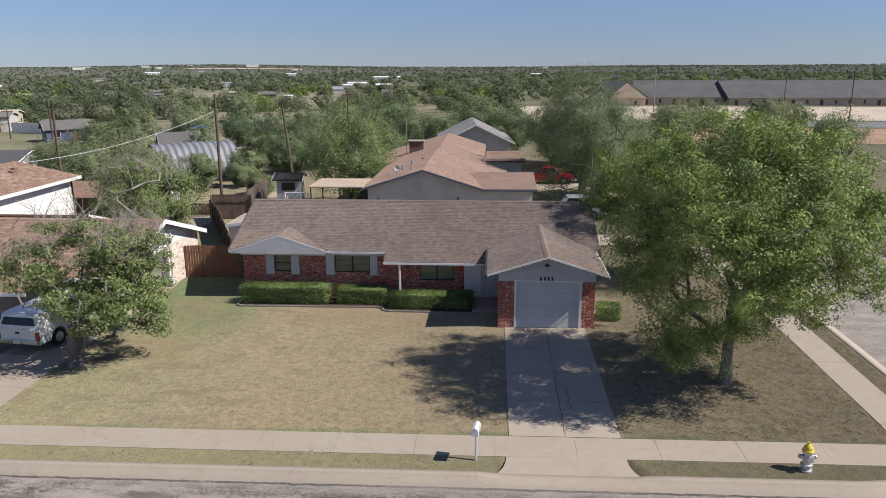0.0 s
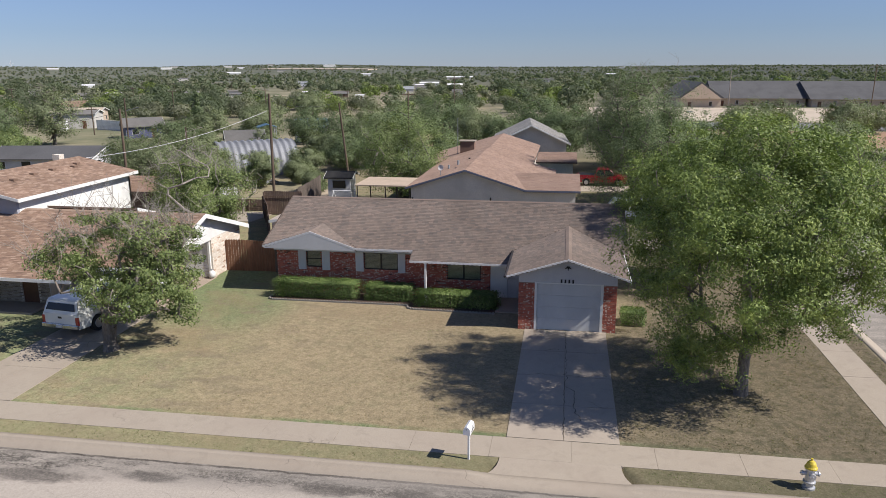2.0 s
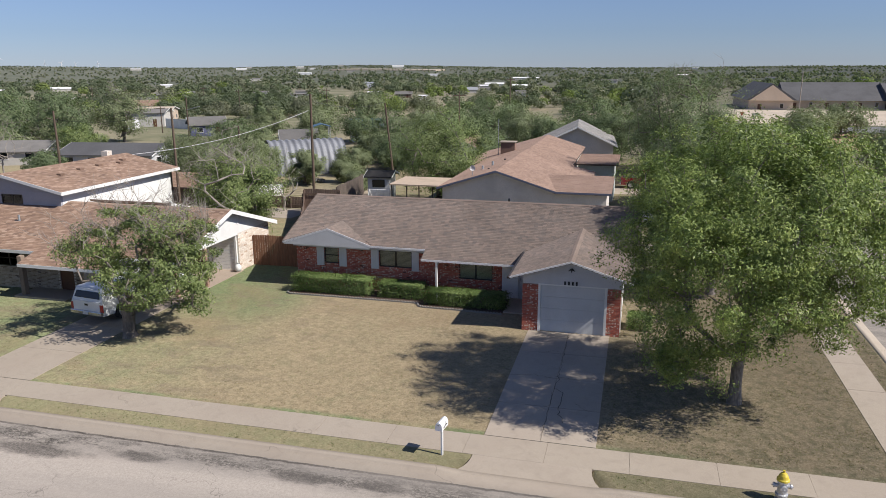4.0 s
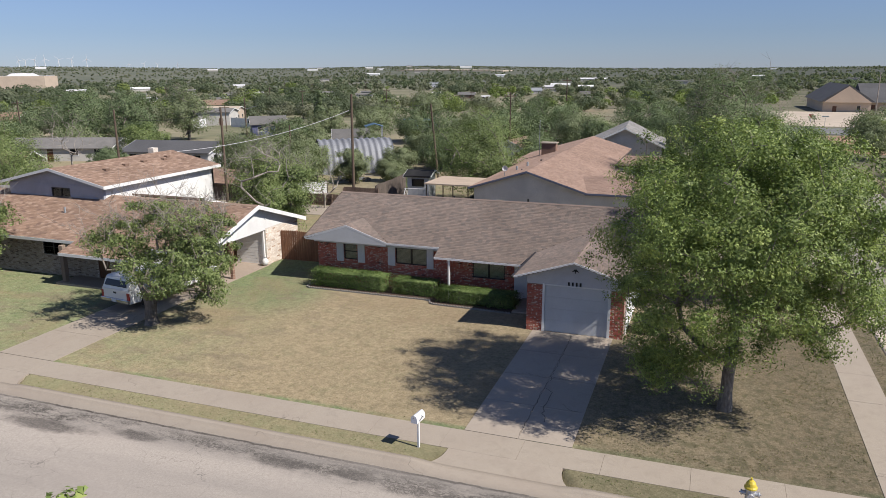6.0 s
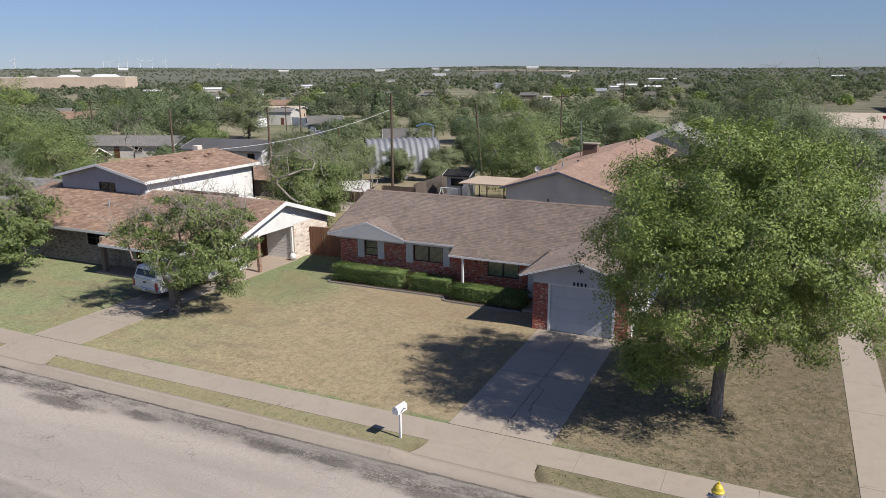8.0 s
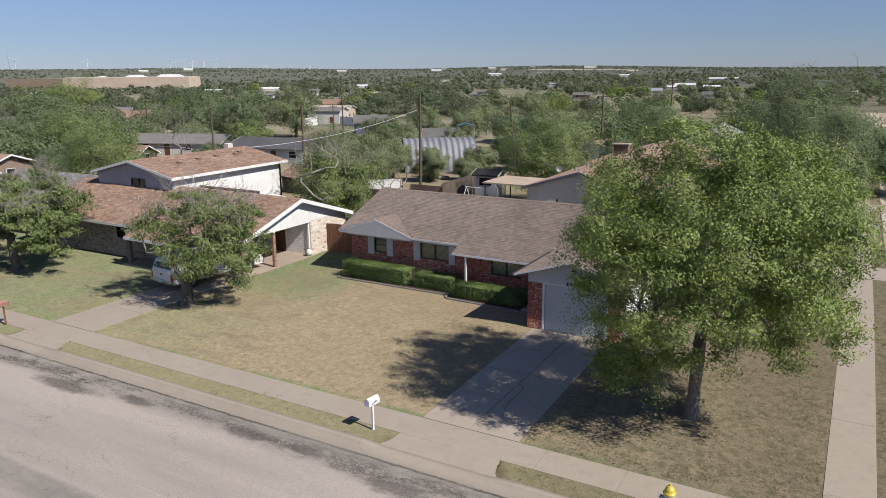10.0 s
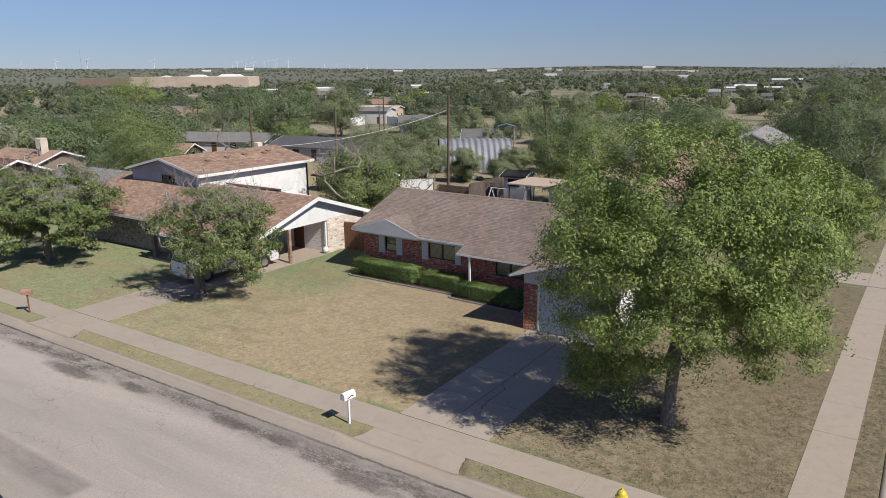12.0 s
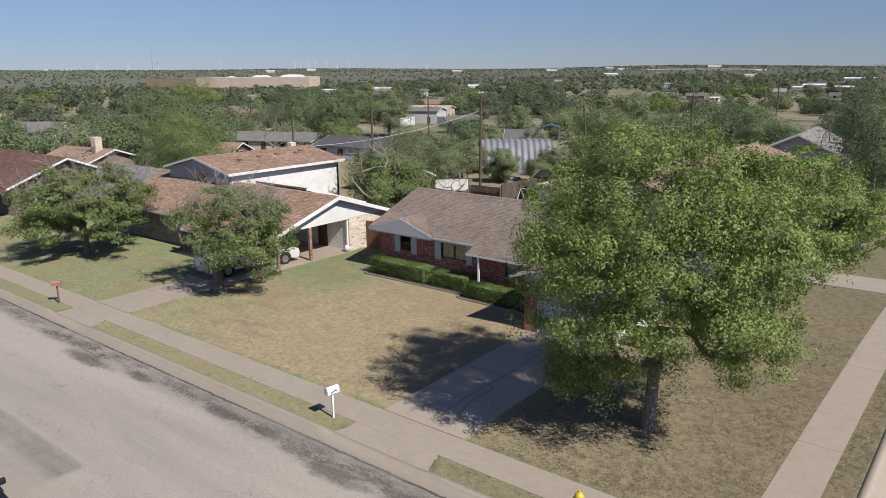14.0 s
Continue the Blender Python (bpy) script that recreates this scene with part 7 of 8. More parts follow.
# far houses, each where it shows between the trees
FAR_HOUSES = [
    ("white bungalow with a grey roof and long white fence", -87, 54, 18, 8, 2.2, 3.3, 20, M_PALEWALL, M_GREYROOF),
    ("grey house with dark roof and satellite dishes", -64, 53, 13, 8, 2.4, 3.5, 8, M_GREYPAINT, M_DARKROOF),
    ("indigo blue house with a plain gable", -83, 103, 7, 6, 2.6, 4, 40, M_BLUEWALL, M_GREYROOF),
    ("white garage building with flat gable", -116, 129, 9, 8, 3.6, 4.4, 20, M_PALEWALL, M_GREYROOF),
    ("yellowish outbuilding beside the white garage", -128, 146, 12, 8, 3.4, 4.2, 20, M_PINKWALL, M_SAND),
    ("white house with a blue metal roof", -45.2, 96.5, 5.2, 4.6, 3.0, 4.3, 30, M_WHITE, M_BLUEROOF),
    ("small tan house with a grey gable roof behind the hut", -45.6, 69.5, 5, 5, 3, 4.3, 30, M_TANWALL, M_GREYROOF),
    ("tan house with red-brown roof and chimney", -164, 104, 12, 8, 2.5, 4.2, 30, M_PINKWALL, M_SHINGLE2),
    ("small white mobile home among trees", -200, 389, 7.92, 5, 1.88, 2.42, 25, M_PALEWALL, M_GREYROOF),
    ("small white shed on the dry field", -102, 324, 3.67, 4, 2.03, 2.42, 10, M_WHITE, M_TRIM),
    ("white bungalow among scrub trees", -99, 467, 8.57, 7, 1.88, 2.81, 10, M_PALEWALL, M_GREYROOF),
    ("white low house with open front", -178, 340, 9.22, 6, 2.03, 2.66, 25, M_PALEWALL, M_GREYROOF),
    ("white house with a brown roof and cream gable", -166, 190, 14, 8, 3, 4.6, 30, M_WHITE, M_SHINGLE2),
    ("long white-roofed house among dark trees", -438, 446, 20.8, 10, 2.35, 3.44, 40, M_PALEWALL, M_WHITE),
    ("small white cabin among dark trees", -252, 256, 6.12, 6, 2.19, 2.81, 40, M_WHITE, M_TRIM),
    ("white house beside a country lane", -212, 358, 8.57, 7, 2.19, 2.98, 25, M_WHITE, M_GREYROOF),
    ("house with a pale metal roof among trees", -197, 500, 9.79, 9, 2.35, 3.91, 20, M_PALEWALL, M_STEEL),
    ("low white trailer by the dry field", -147, 375, 6.73, 5, 2.03, 2.5, 15, M_WHITE, M_TRIM),
    ("dark brick house by the dry field", -119, 345, 8.57, 8, 2.19, 3.44, 15, M_TANBRICK, M_GREYROOF),
    ("dark house with a white porch by the dry field", -130, 324, 7.92, 7, 2.03, 3.13, 20, M_TANBRICK, M_GREYROOF),
    ("long white-roofed shed among trees", -118, 594, 15.9, 9, 2.35, 3.28, 10, M_WHITE, M_WHITE),
    ("white house with grey roof beside the field", -58, 369, 7.92, 8, 2.19, 3.6, 10, M_WHITE, M_GREYROOF),
    ("white-roofed hall on the plain", -143, 883, 15.9, 10, 2.81, 3.91, 10, M_PALEWALL, M_WHITE),
    ("small white-roofed hall on the plain", -120, 885, 8.57, 9, 2.81, 3.91, 10, M_PALEWALL, M_WHITE),
    ("white gabled house beyond the tan lot", -29, 405, 6.12, 9, 2.35, 3.91, 5, M_WHITE, M_TRIM),
    ("pale house with a flat white roof", -427, 377, 14.7, 9, 2.35, 2.98, 48, M_PALEWALL, M_WHITE),
    ("tall white house between two dark trees", -297, 340, 5.51, 8, 3.13, 4.22, 40, M_WHITE, M_GREYROOF),
    ("white sheds behind an orchard", -252, 346, 7.92, 7, 2.19, 2.81, 35, M_WHITE, M_TRIM),
    ("grey-roofed house in the scrub", -100, 422, 8.57, 9, 2.35, 3.91, 15, M_PALEWALL, M_STEEL),
    ("pale flat-roofed house in the scrub", -110, 518, 12.2, 9, 2.5, 3.28, 15, M_PALEWALL, M_TRIM),
    ("grey house with a wide white roof in the scrub", -85, 525, 11, 9, 2.5, 3.44, 10, M_GREYPAINT, M_WHITE),
    ("terracotta-roofed house among the trees", -15.5, 90, 8, 8, 2.6, 4, 10, M_PINKWALL, M_SHINGLE3),
    ("pale house beside the warehouse fields", -477, 261, 9.79, 9, 2.35, 3.44, 55, M_PALEWALL, M_TRIM),
    ("white house on the western plain", -637, 330, 13.5, 10, 2.66, 3.91, 55, M_WHITE, M_STEEL),
    ("tan house on the western plain", -601, 273, 8.57, 9, 2.66, 4.22, 55, M_PINKWALL, M_PINKWALL),
    ("white works buildings under the rise", -616, 1261, 24.2, 8.4, 3.2, 4.5, 20, M_WHITE, M_WHITE),
    ("white shed in the northern scrub", -330, 1150, 16.5, 7, 3.2, 4.12, 15, M_WHITE, M_TRIM),
    ("pale shed in the northern scrub", 60, 1080, 16.5, 7, 3.2, 4.12, 0, M_PALEWALL, M_WHITE),
    ("white works hall on the rise", -1230, 2080, 33, 11.2, 4.8, 6, 30, M_WHITE, M_WHITE),
    ("white tanks hall on the rise", -1060, 2150, 24.2, 11.2, 4.8, 6, 25, M_PALEWALL, M_WHITE),
    ("long white hall on the rise", -760, 2250, 38.5, 11.2, 4.8, 6, 20, M_WHITE, M_WHITE),
    ("pale works hall on the rise", -1600, 2050, 33, 12.6, 4.8, 6.75, 35, M_PALEWALL, M_TRIM),
    ("white barn on the western skyline", -2150, 1850, 33, 12.6, 4.8, 6.75, 45, M_WHITE, M_WHITE),
    ("pale barn on the western skyline", -1950, 1500, 27.5, 12.6, 4.8, 6.75, 50, M_PALEWALL, M_WHITE),
    ("dark-walled house with a pale flat roof", 3, 416, 9.22, 7, 2.5, 2.81, -3, M_GREYPAINT, M_WHITE),
    ("pale house beside the dark-walled one", -23, 457, 7.34, 7, 1.88, 2.81, 0, M_PALEWALL, M_GREYROOF),
    ("beige house with grey roof", -210, 250, 8.57, 9, 2.03, 3.28, 30, M_PINKWALL, M_GREYROOF),
    ("white house with grey roof", -250, 320, 8.57, 8, 2.03, 3.13, 30, M_PALEWALL, M_GREYROOF),
    ("white barn with pale metal roof", -237, 605, 9.79, 9, 2.35, 3.44, 20, M_WHITE, M_STEEL),
    ("brown-roofed house among trees", -180, 150, 14, 9, 2.5, 4.2, 35, M_TANBRICK, M_CHOCROOF),
    ("grey-roofed house among trees", -195, 118, 14, 9, 2.5, 4.2, 40, M_PALEWALL, M_GREYROOF),
    ("grey-roofed house beside tall trees", -165, 68, 14, 9, 2.5, 4.2, 35, M_TANWALL, M_GREYROOF),
    ("small brown hut among trees", -79, 38, 6, 5, 2, 3.1, 20, M_OLDWOOD, M_SHINGLE2),
    ("cream house with green-grey roof", -150, 40, 14, 9, 2.5, 4.2, 25, M_PALEWALL, M_GREYROOF),
    ("tan house with brown roof to the west", -120, 15, 14, 9, 2.5, 4.2, 10, M_TANBRICK, M_SHINGLE2),
    ("white storage hall with pale roof", -480, 830, 14.7, 10, 2.66, 3.44, 30, M_PALEWALL, M_GREYROOF),
    ("white farm building with pale roof", -142, 958, 11, 8, 2.03, 2.98, 10, M_WHITE, M_TRIM),
    ("long white shed on the far plain", -27, 743, 14.7, 9, 2.35, 3.28, 0, M_PALEWALL, M_GREYROOF),
    ("white sheds on the far plain", 150, 900, 11, 8, 2.03, 2.98, -10, M_PALEWALL, M_GREYROOF),
    ("pale house far to the north-west", -330, 480, 8.57, 8, 2.03, 3.13, 30, M_PALEWALL, M_GREYROOF),
    ("pale roofed house on the plain", -420, 560, 9.79, 9, 2.19, 3.28, 35, M_WHITE, M_TRIM),
    ("small white house on the plain", -300, 300, 7.34, 8, 2.03, 3.13, 40, M_PALEWALL, M_GREYROOF),
    ("white house near the warehouse", -520, 420, 9.79, 9, 2.19, 3.28, 45, M_PALEWALL, M_GREYROOF),
    ("long pale house on the distant rise", -620, 1500, 16.5, 7, 2.4, 3.45, 20, M_PALEWALL, M_GREYROOF),
    ("white tank hall on the distant rise", -900, 1900, 18.7, 9.8, 3.6, 4.5, 25, M_WHITE, M_TRIM),
    ("white hall on the skyline", -1500, 2600, 24.2, 14, 4, 5.25, 30, M_PALEWALL, M_GREYROOF),
    ("pale hall on the skyline", -1150, 2700, 22, 14, 4, 5.25, 20, M_PALEWALL, M_GREYROOF),
    ("white low hall on the northern skyline", 160, 2300, 18.7, 9.8, 3.2, 4.12, 0, M_WHITE, M_WHITE),
    ("pale building on the northern skyline", -250, 2500, 18.7, 9.8, 3.2, 4.12, 0, M_PALEWALL, M_GREYROOF),
]
for lb, x, y, w, d, ev, rd, tn, wm, rm in FAR_HOUSES:
    gable_house(lb, x, y, w, d, ev, rd, tn, wm, rm, "x", 0.4, math.hypot(x, y) < 430)

# long tan warehouse in the north-west
wh = thing("warehouse", "very long tan flat-roofed warehouse far away", "warehouse", at=(-845, 585, base(-845, 585)), turn=28)
part("wall", boxed(-50, 113, -20, 20, -6, 14.2), M_PINKWALL, wh, "tan stucco wall")
part("wall", boxed(-126, -50.1, -21, 19, -6, 13.2), M_TANBRICK, wh, "grey-brown stucco wall")
part("roof", boxed(-48, 111, -18, 18, 14.2, 14.5), M_TRIM, wh)
for a, c, h in ((18, 44, 17.0), (60, 94, 17.6), (-20, -8, 16.0)):
    part("roof_unit", prism(bmesh.new(), [(a, 14.5), (c, 14.5), (c - 6, h - 0.4), ((a + c) / 2, h), (a + 6, h - 0.4)], "y", 6, 16), M_WHITE, wh, "white raised roof section")

# school-like building across the wide tan lot
def long_block(label, x0, x1, y0, y1, eave, ridge, along):
    xc, yc = (x0 + x1) / 2, (y0 + y1) / 2
    rt = thing("school_building", label, "building", at=(xc, yc, base(xc, yc)))
    w, d = x1 - x0, y1 - y0
    part("wall", boxed(-w / 2, w / 2, -d / 2, d / 2, -0.5, eave), M_PINKWALL, rt, "tan masonry wall")
    bm = bmesh.new()
    if along == "x":
        prism(bm, [(-d / 2 - 1, eave - 0.1), (0, ridge), (d / 2 + 1, eave - 0.1)], "x", -w / 2 - 0.8, w / 2 + 0.8)
    else:
        prism(bm, [(-w / 2 - 1, eave - 0.1), (0, ridge), (w / 2 + 1, eave - 0.1)], "y", -d / 2 - 0.8, d / 2 + 0.8)
    part("roof", bm, M_DARKROOF, rt, "dark charcoal roof")
    if along == "y":
        part("gable", prism(bmesh.new(), [(-w / 2, eave - 0.3), (w / 2, eave - 0.3), (0, ridge - 0.5)], "y", -d / 2 - 0.9, -d / 2 - 0.82), M_PINKWALL, rt, "tan masonry gable")
    n = int(w / 5)
    for k in range(n):
        u = -w / 2 + w * (k + 0.5) / n
        if k % 2:
            far_window(rt, "x", -d / 2, -1, u, 0.7, 1.1, 1.6)
        else:
            part("door", boxed(u - 0.6, u + 0.6, -d / 2 - 0.06, -d / 2 + 0.05, 0, 2.1), M_DOORWOOD, rt)
    return rt


long_block("long low tan building with a charcoal gable roof", 87, 200, 250, 278, 3.0, 9.0, "x")
long_block("tan building wing with gable end and charcoal roof", 40, 54, 240, 285, 3.6, 9.0, "y")
long_block("middle tan building with a charcoal gable roof", 54.5, 86, 254, 280, 3.0, 9.0, "x")
sheet("lot", 8, 210, 156, 238, 0.06, 0.2, M_SAND, "wide pale caliche lot before the low buildings", "lot", 6.0)
sheet("road", 8, 220, 130, 151, 0.10, 0.3, weathered("grey_asphalt", (0.19, 0.185, 0.18), 0.15, 8, 0.3, 0.95), "grey asphalt cross street", "road", 4.0)
sheet("field", 24, 150, 92, 127, 0.06, 0.2, M_REDEARTH, "bare reddish earth beside the cross street", "field", 5.0)
M_DRY = weathered("dry_field", (0.275, 0.228, 0.145), 0.3, 1.5, 0.06, 0.95, 0.8, 0.1, stain=(0.15, 0.15, 0.085))
sheet("field", -105, -50, 178, 330, 0.08, 0.3, M_DRY, "dry tan grass field among trees", "field", 6.0)
sheet("field", -50, -22, 190, 245, 0.08, 0.3, M_DRY, "dry tan grass field among trees", "field", 6.0)
yard = sheet("yard", -36, -22.5, 37.5, 48.5, 0.04, 0.1, M_DRY, "dry grass yard before the arched hut", "yard", 2.0)

sheet("field", -760, -480, 1700, 1790, 2.5, 8.0, M_SAND, "bare pale caliche cutting on the far rise", "field", 30.0)
M_PATH = weathered("dirt_path", (0.42, 0.34, 0.25), 0.15, 5, 0.5, 0.95)
sheet("path", -26.5, -22.0, 36.5, 43.0, 0.06, 0.1, M_PATH, "bare dirt track through the dry yard", "path", 1.0)
_rj = random.Random(5)
for k in range(26):
    x, y = -33.6 + _rj.gauss(0, 1.1), 46.6 + _rj.gauss(0, 0.5)
    if k < 8:
        pk = thing("plank", "grey weathered plank lying on a scrap heap", "plank", "scrap heap", at=(x, y, base(x, y) + 0.1 + 0.05 * k), turn=_rj.uniform(0, 180))
        part("board", boxed(-1.1, 1.1, -0.08, 0.08, 0, 0.05), M_DEADWOOD, pk)
        part("nail_strip", boxed(-0.05, 0.05, -0.07, 0.07, 0.052, 0.06), M_OLDWOOD, pk)
    elif k < 18:
        w = _rj.uniform(0.15, 0.4)
        jk = thing("junk_box", "small dented scrap box in the dry grass", "box", "scrap heap", at=(x, y, base(x, y) + 0.04), turn=_rj.uniform(0, 180))
        part("crate", boxed(-w, w, -w * 0.7, w * 0.7, 0, w * 1.3, bevel=0.03), _rj.choice((M_WHITE, M_STEEL, M_OLDWOOD, M_REDEARTH, M_BLACK)), jk)
        part("lid", boxed(-w * 1.03, w * 1.03, -w * 0.73, w * 0.73, w * 1.3, w * 1.3 + 0.04), M_OLDWOOD, jk)

# corrugated arched hut
qh = thing("arched_hut", "silver corrugated steel arched hut with dark end", "hut", at=(-37.5, 54.8, -1.55), turn=38)
v, f = [], []
QL, QR, N1, N2 = 9.6, 3.5, 22, 120
for j in range(N2 + 1):
    y = -QL / 2 + QL * j / N2
    for i in range(N1 + 1):
        t = math.pi * i / N1
        r = QR + 0.07 * math.sin(2 * math.pi * y / 0.8)
        v.append((-r * math.cos(t), y, r * math.sin(t) * 1.17))
for j in range(N2):
    for i in range(N1):
        q = j * (N1 + 1) + i
        f.append((q, q + 1, q + N1 + 2, q + N1 + 1))
raw("shell", [(y, x, z) for x, y, z in v], f, weathered("hut_steel", (0.265, 0.27, 0.285), 0.2, 6, 0.5, 0.65, 0.1, 0.002, 0.3), qh, "ribbed galvanised steel", smooth=True)
# one end is painted near-black for the shade inside an open end
for s, mt in ((-1, M_DARK), (1, M_STEEL)):
    bm = bmesh.new()
    ring = [bm.verts.new((s * (QL / 2 - 0.12), -QR * math.cos(math.pi * i / 20) * 0.97, QR * 1.15 * math.sin(math.pi * i / 20) * 0.97)) for i in range(21)]
    fc = bm.faces.new(ring)
    ext = bmesh.ops.extrude_face_region(bm, geom=[fc])
    for p in [k for k in ext["geom"] if isinstance(k, bmesh.types.BMVert)]:
        p.co.x -= s * 0.1
    part("end_wall", bm, mt, qh)

# shed, swing, canopy in the yard behind
sh = gable_house("small grey garden shed with a dark roof", -19.7, 34.4, 2.1, 2.4, 3.0, 3.35, 5, M_GREYPAINT, M_DARK, "x", 0.3, False, False, name="shed", category="shed")
part("window", boxed(-0.6, 0.6, -1.26, -1.2, 1.9, 2.6), M_DARKGLASS, sh)
cn = thing("patio_canopy", "flat tan canopy roof on thin posts over yard things", "canopy", at=(-13.0, 26.4, base(-13, 26.4)))
part("canopy_roof", boxed(-2.4, 2.3, -2.1, 2.2, 3.1, 3.2), weathered("canopy_tan", (0.50, 0.39, 0.29), 0.1, 6, 0.5), cn, "tan flat roof sheet")
for x in (-2.3, 0, 2.0):
    for y in (-1.8, 2.1):
        part("post", rod(bmesh.new(), (x, y, -0.2), (x, y, 3.1), 0.05), M_OLDWOOD, cn)
for k, (x, y, hh, mt) in enumerate(((-12.2, 25.4, 1.5, M_BLACK), (-13.6, 25.8, 1.1, M_STEEL), (-14.6, 26.4, 1.3, M_OLDWOOD), (-11.6, 26.8, 1.8, M_GREENWALL))):
    bx = thing("storage_box", "old storage box under the canopy roof", "box", "boxes under the canopy", at=(x, y, base(x, y)))
    part("crate", boxed(-0.5, 0.5, -0.4, 0.4, 0, hh, bevel=0.04), mt, bx)
    part("lid", boxed(-0.53, 0.53, -0.43, 0.43, hh, hh + 0.06), M_DARK, bx)
sw = thing("swing_frame", "white tubular children's swing frame on the grass", "swing", at=(-16.7, 25.6, base(-16.7, 25.6)))
for x in (-0.9, 0.9):
    for s in (-1, 1):
        part("leg", rod(bmesh.new(), (x + 0.35 * s, s * 0.9, 0), (x, 0, 2.45), 0.03), M_WHITE, sw)
part("top_bar", rod(bmesh.new(), (-1.0, 0, 2.45), (1.0, 0, 2.45), 0.03), M_WHITE, sw)
for x in (-0.5, 0.5):
    part("swing_seat", boxed(x - 0.22, x + 0.22, -0.1, 0.1, 0.5, 0.54), M_BLACK, sw)
    for dx in (-0.2, 0.2):
        part("chain", rod(bmesh.new(), (x + dx, 0, 0.54), (x + dx, 0, 2.45), 0.01, 0.01, 4), M_STEEL, sw)
M_PALEROOF = weathered("beige_metal_roof", (0.50, 0.41, 0.335), 0.1, 12, 0.8, 0.6)
gable_house("low white metal garden shed beside the fence", -16.55, 15.0, 2.5, 3.3, 2.1, 2.28, 0, M_WHITE, M_PALEROOF, "y", 0.15, False, False, name="shed", category="shed")
# white ribbed sheet-metal panel fence
rp = thing("panel_fence", "white ribbed sheet-metal fence panel in a dark frame", "fence", at=(-33.6, 33.4, base(-33.6, 33.4)), turn=44)
for k in range(20):
    part("rib", boxed(k * 0.18 + 0.01, k * 0.18 + 0.15, -0.03, 0.0, 0.2, 1.42), M_WHITE, rp)
part("backing", boxed(0, 3.6, 0.002, 0.02, 0.2, 1.42), M_TRIM, rp)
for x in (-0.05, 3.65):
    part("post", boxed(x - 0.05, x + 0.05, -0.05, 0.05, -0.2, 1.5), M_OLDWOOD, rp)
part("rail", boxed(-0.05, 3.65, -0.05, 0.05, 1.43, 1.5), M_OLDWOOD, rp)
part("footing", boxed(-0.1, 3.7, -0.06, 0.06, -0.3, 0.19), M_CONC, rp, "rough concrete footing")
bc = thing("metal_canopy", "blue metal carport canopy on posts", "canopy", at=(-46.0, 78.5, base(-46, 78.5)), turn=30)
part("canopy_roof", prism(bmesh.new(), [(-1.5, 4.0), (0, 4.45), (1.5, 4.0), (1.5, 3.92), (0, 4.36), (-1.5, 3.92)], "y", -1.4, 1.4), M_BLUEROOF, bc)
for x in (-1.3, 1.3):
    for y in (-1.2, 1.2):
        part("post", rod(bmesh.new(), (x, y, -0.3), (x, y, 4.0), 0.07), M_STEEL, bc)
wf = thing("wall_fence", "plain white panel fence round a yard", "fence")
for (xa, ya), (xb, yb) in (((-109.5, 111.2), (-112.8, 120.5)), ((-107.2, 123.0), (-97.2, 118.3))):
    bm = slab(bmesh.new(), [(xa, ya, base(xa, ya) + 2.2), (xb, yb, base(xb, yb) + 2.2), (xb - 0.2, yb + 0.2, base(xb, yb) + 2.2), (xa - 0.2, ya + 0.2, base(xa, ya) + 2.2)], 2.6)
    part("panel", bm, M_WHITE, wf)

# poles and lines
def pole(label, x, y, h, lean_x=0.0, lean_y=0.0, arm=0.0, r=0.14, mat=None, turn=0.0, lamp=False):
    rt = thing("utility_pole", label, "pole", "utility poles", at=(x, y, base(x, y) - 0.1), turn=turn)
    part("shaft", rod(bmesh.new(), (0, 0, 0), (lean_x, lean_y, h), r, r * 0.7, 10), mat or M_POLE, rt)
    if arm:
        part("crossarm", boxed(lean_x - arm / 2, lean_x + arm / 2, -0.06, 0.06, h - 0.65, h - 0.5), M_POLE, rt)
        for s in (-0.45, -0.2, 0.2, 0.45):
            part("insulator", rod(bmesh.new(), (lean_x + s * arm, 0, h - 0.5), (lean_x + s * arm, 0, h - 0.3), 0.04, 0.03, 6), M_STEEL, rt)
    if lamp:
        part("lamp_arm", rod(bmesh.new(), (0, 0, h * 0.8), (2.2, 0, h * 0.86), 0.04), M_STEEL, rt)
    return rt


pole("bare wooden utility pole behind the yards", -23.95, 28.35, 10.4, 0.1, 0.0)
pole("leaning wooden utility pole among trees", -23.6, 49.3, 9.0, -0.9, 0.0)
pole("short bare wooden pole", -42.6, 47.7, 6.4)
pole("tall wooden utility pole beside a house", -51.5, 28.9, 8.8)
pole("tall wooden utility pole beside a yard", -37.6, 28.0, 9.2)
pole("wooden utility pole with street lamp", -62.0, 66.0, 9.0, lamp=True)
for x, y, h in ((-108.6, 159.8, 8.6), (-23.1, 124.9, 11.4), (-23.4, 80.6, 9.4), (-221, 357, 7.5), (-96.8, 107.2, 6.0), (-271, 405, 7), (-218, 423, 7.4), (-79.8, 157, 8.8), (-91, 268, 6), (-140, 190, 9), (-185, 190, 9), (-160, 120, 8.5), (-110, 66, 8.5)):
    pole("wooden utility pole with a crossarm far off", x, y, h, 0, 0, 2.0, turn=20)
pole("tall wooden utility pole with a crossarm beyond the lot", 101.0, 235.0, 14.8, 0.2, 0, 3.4, 0.19)
pole("dark wooden utility pole by the cross street", 73.9, 129.0, 12.0, 0, 0, 1.6)
pole("pale metal lamp post by the lot", 46.9, 193.0, 12.4, 0, 0, 0, 0.16, M_DEADWOOD)


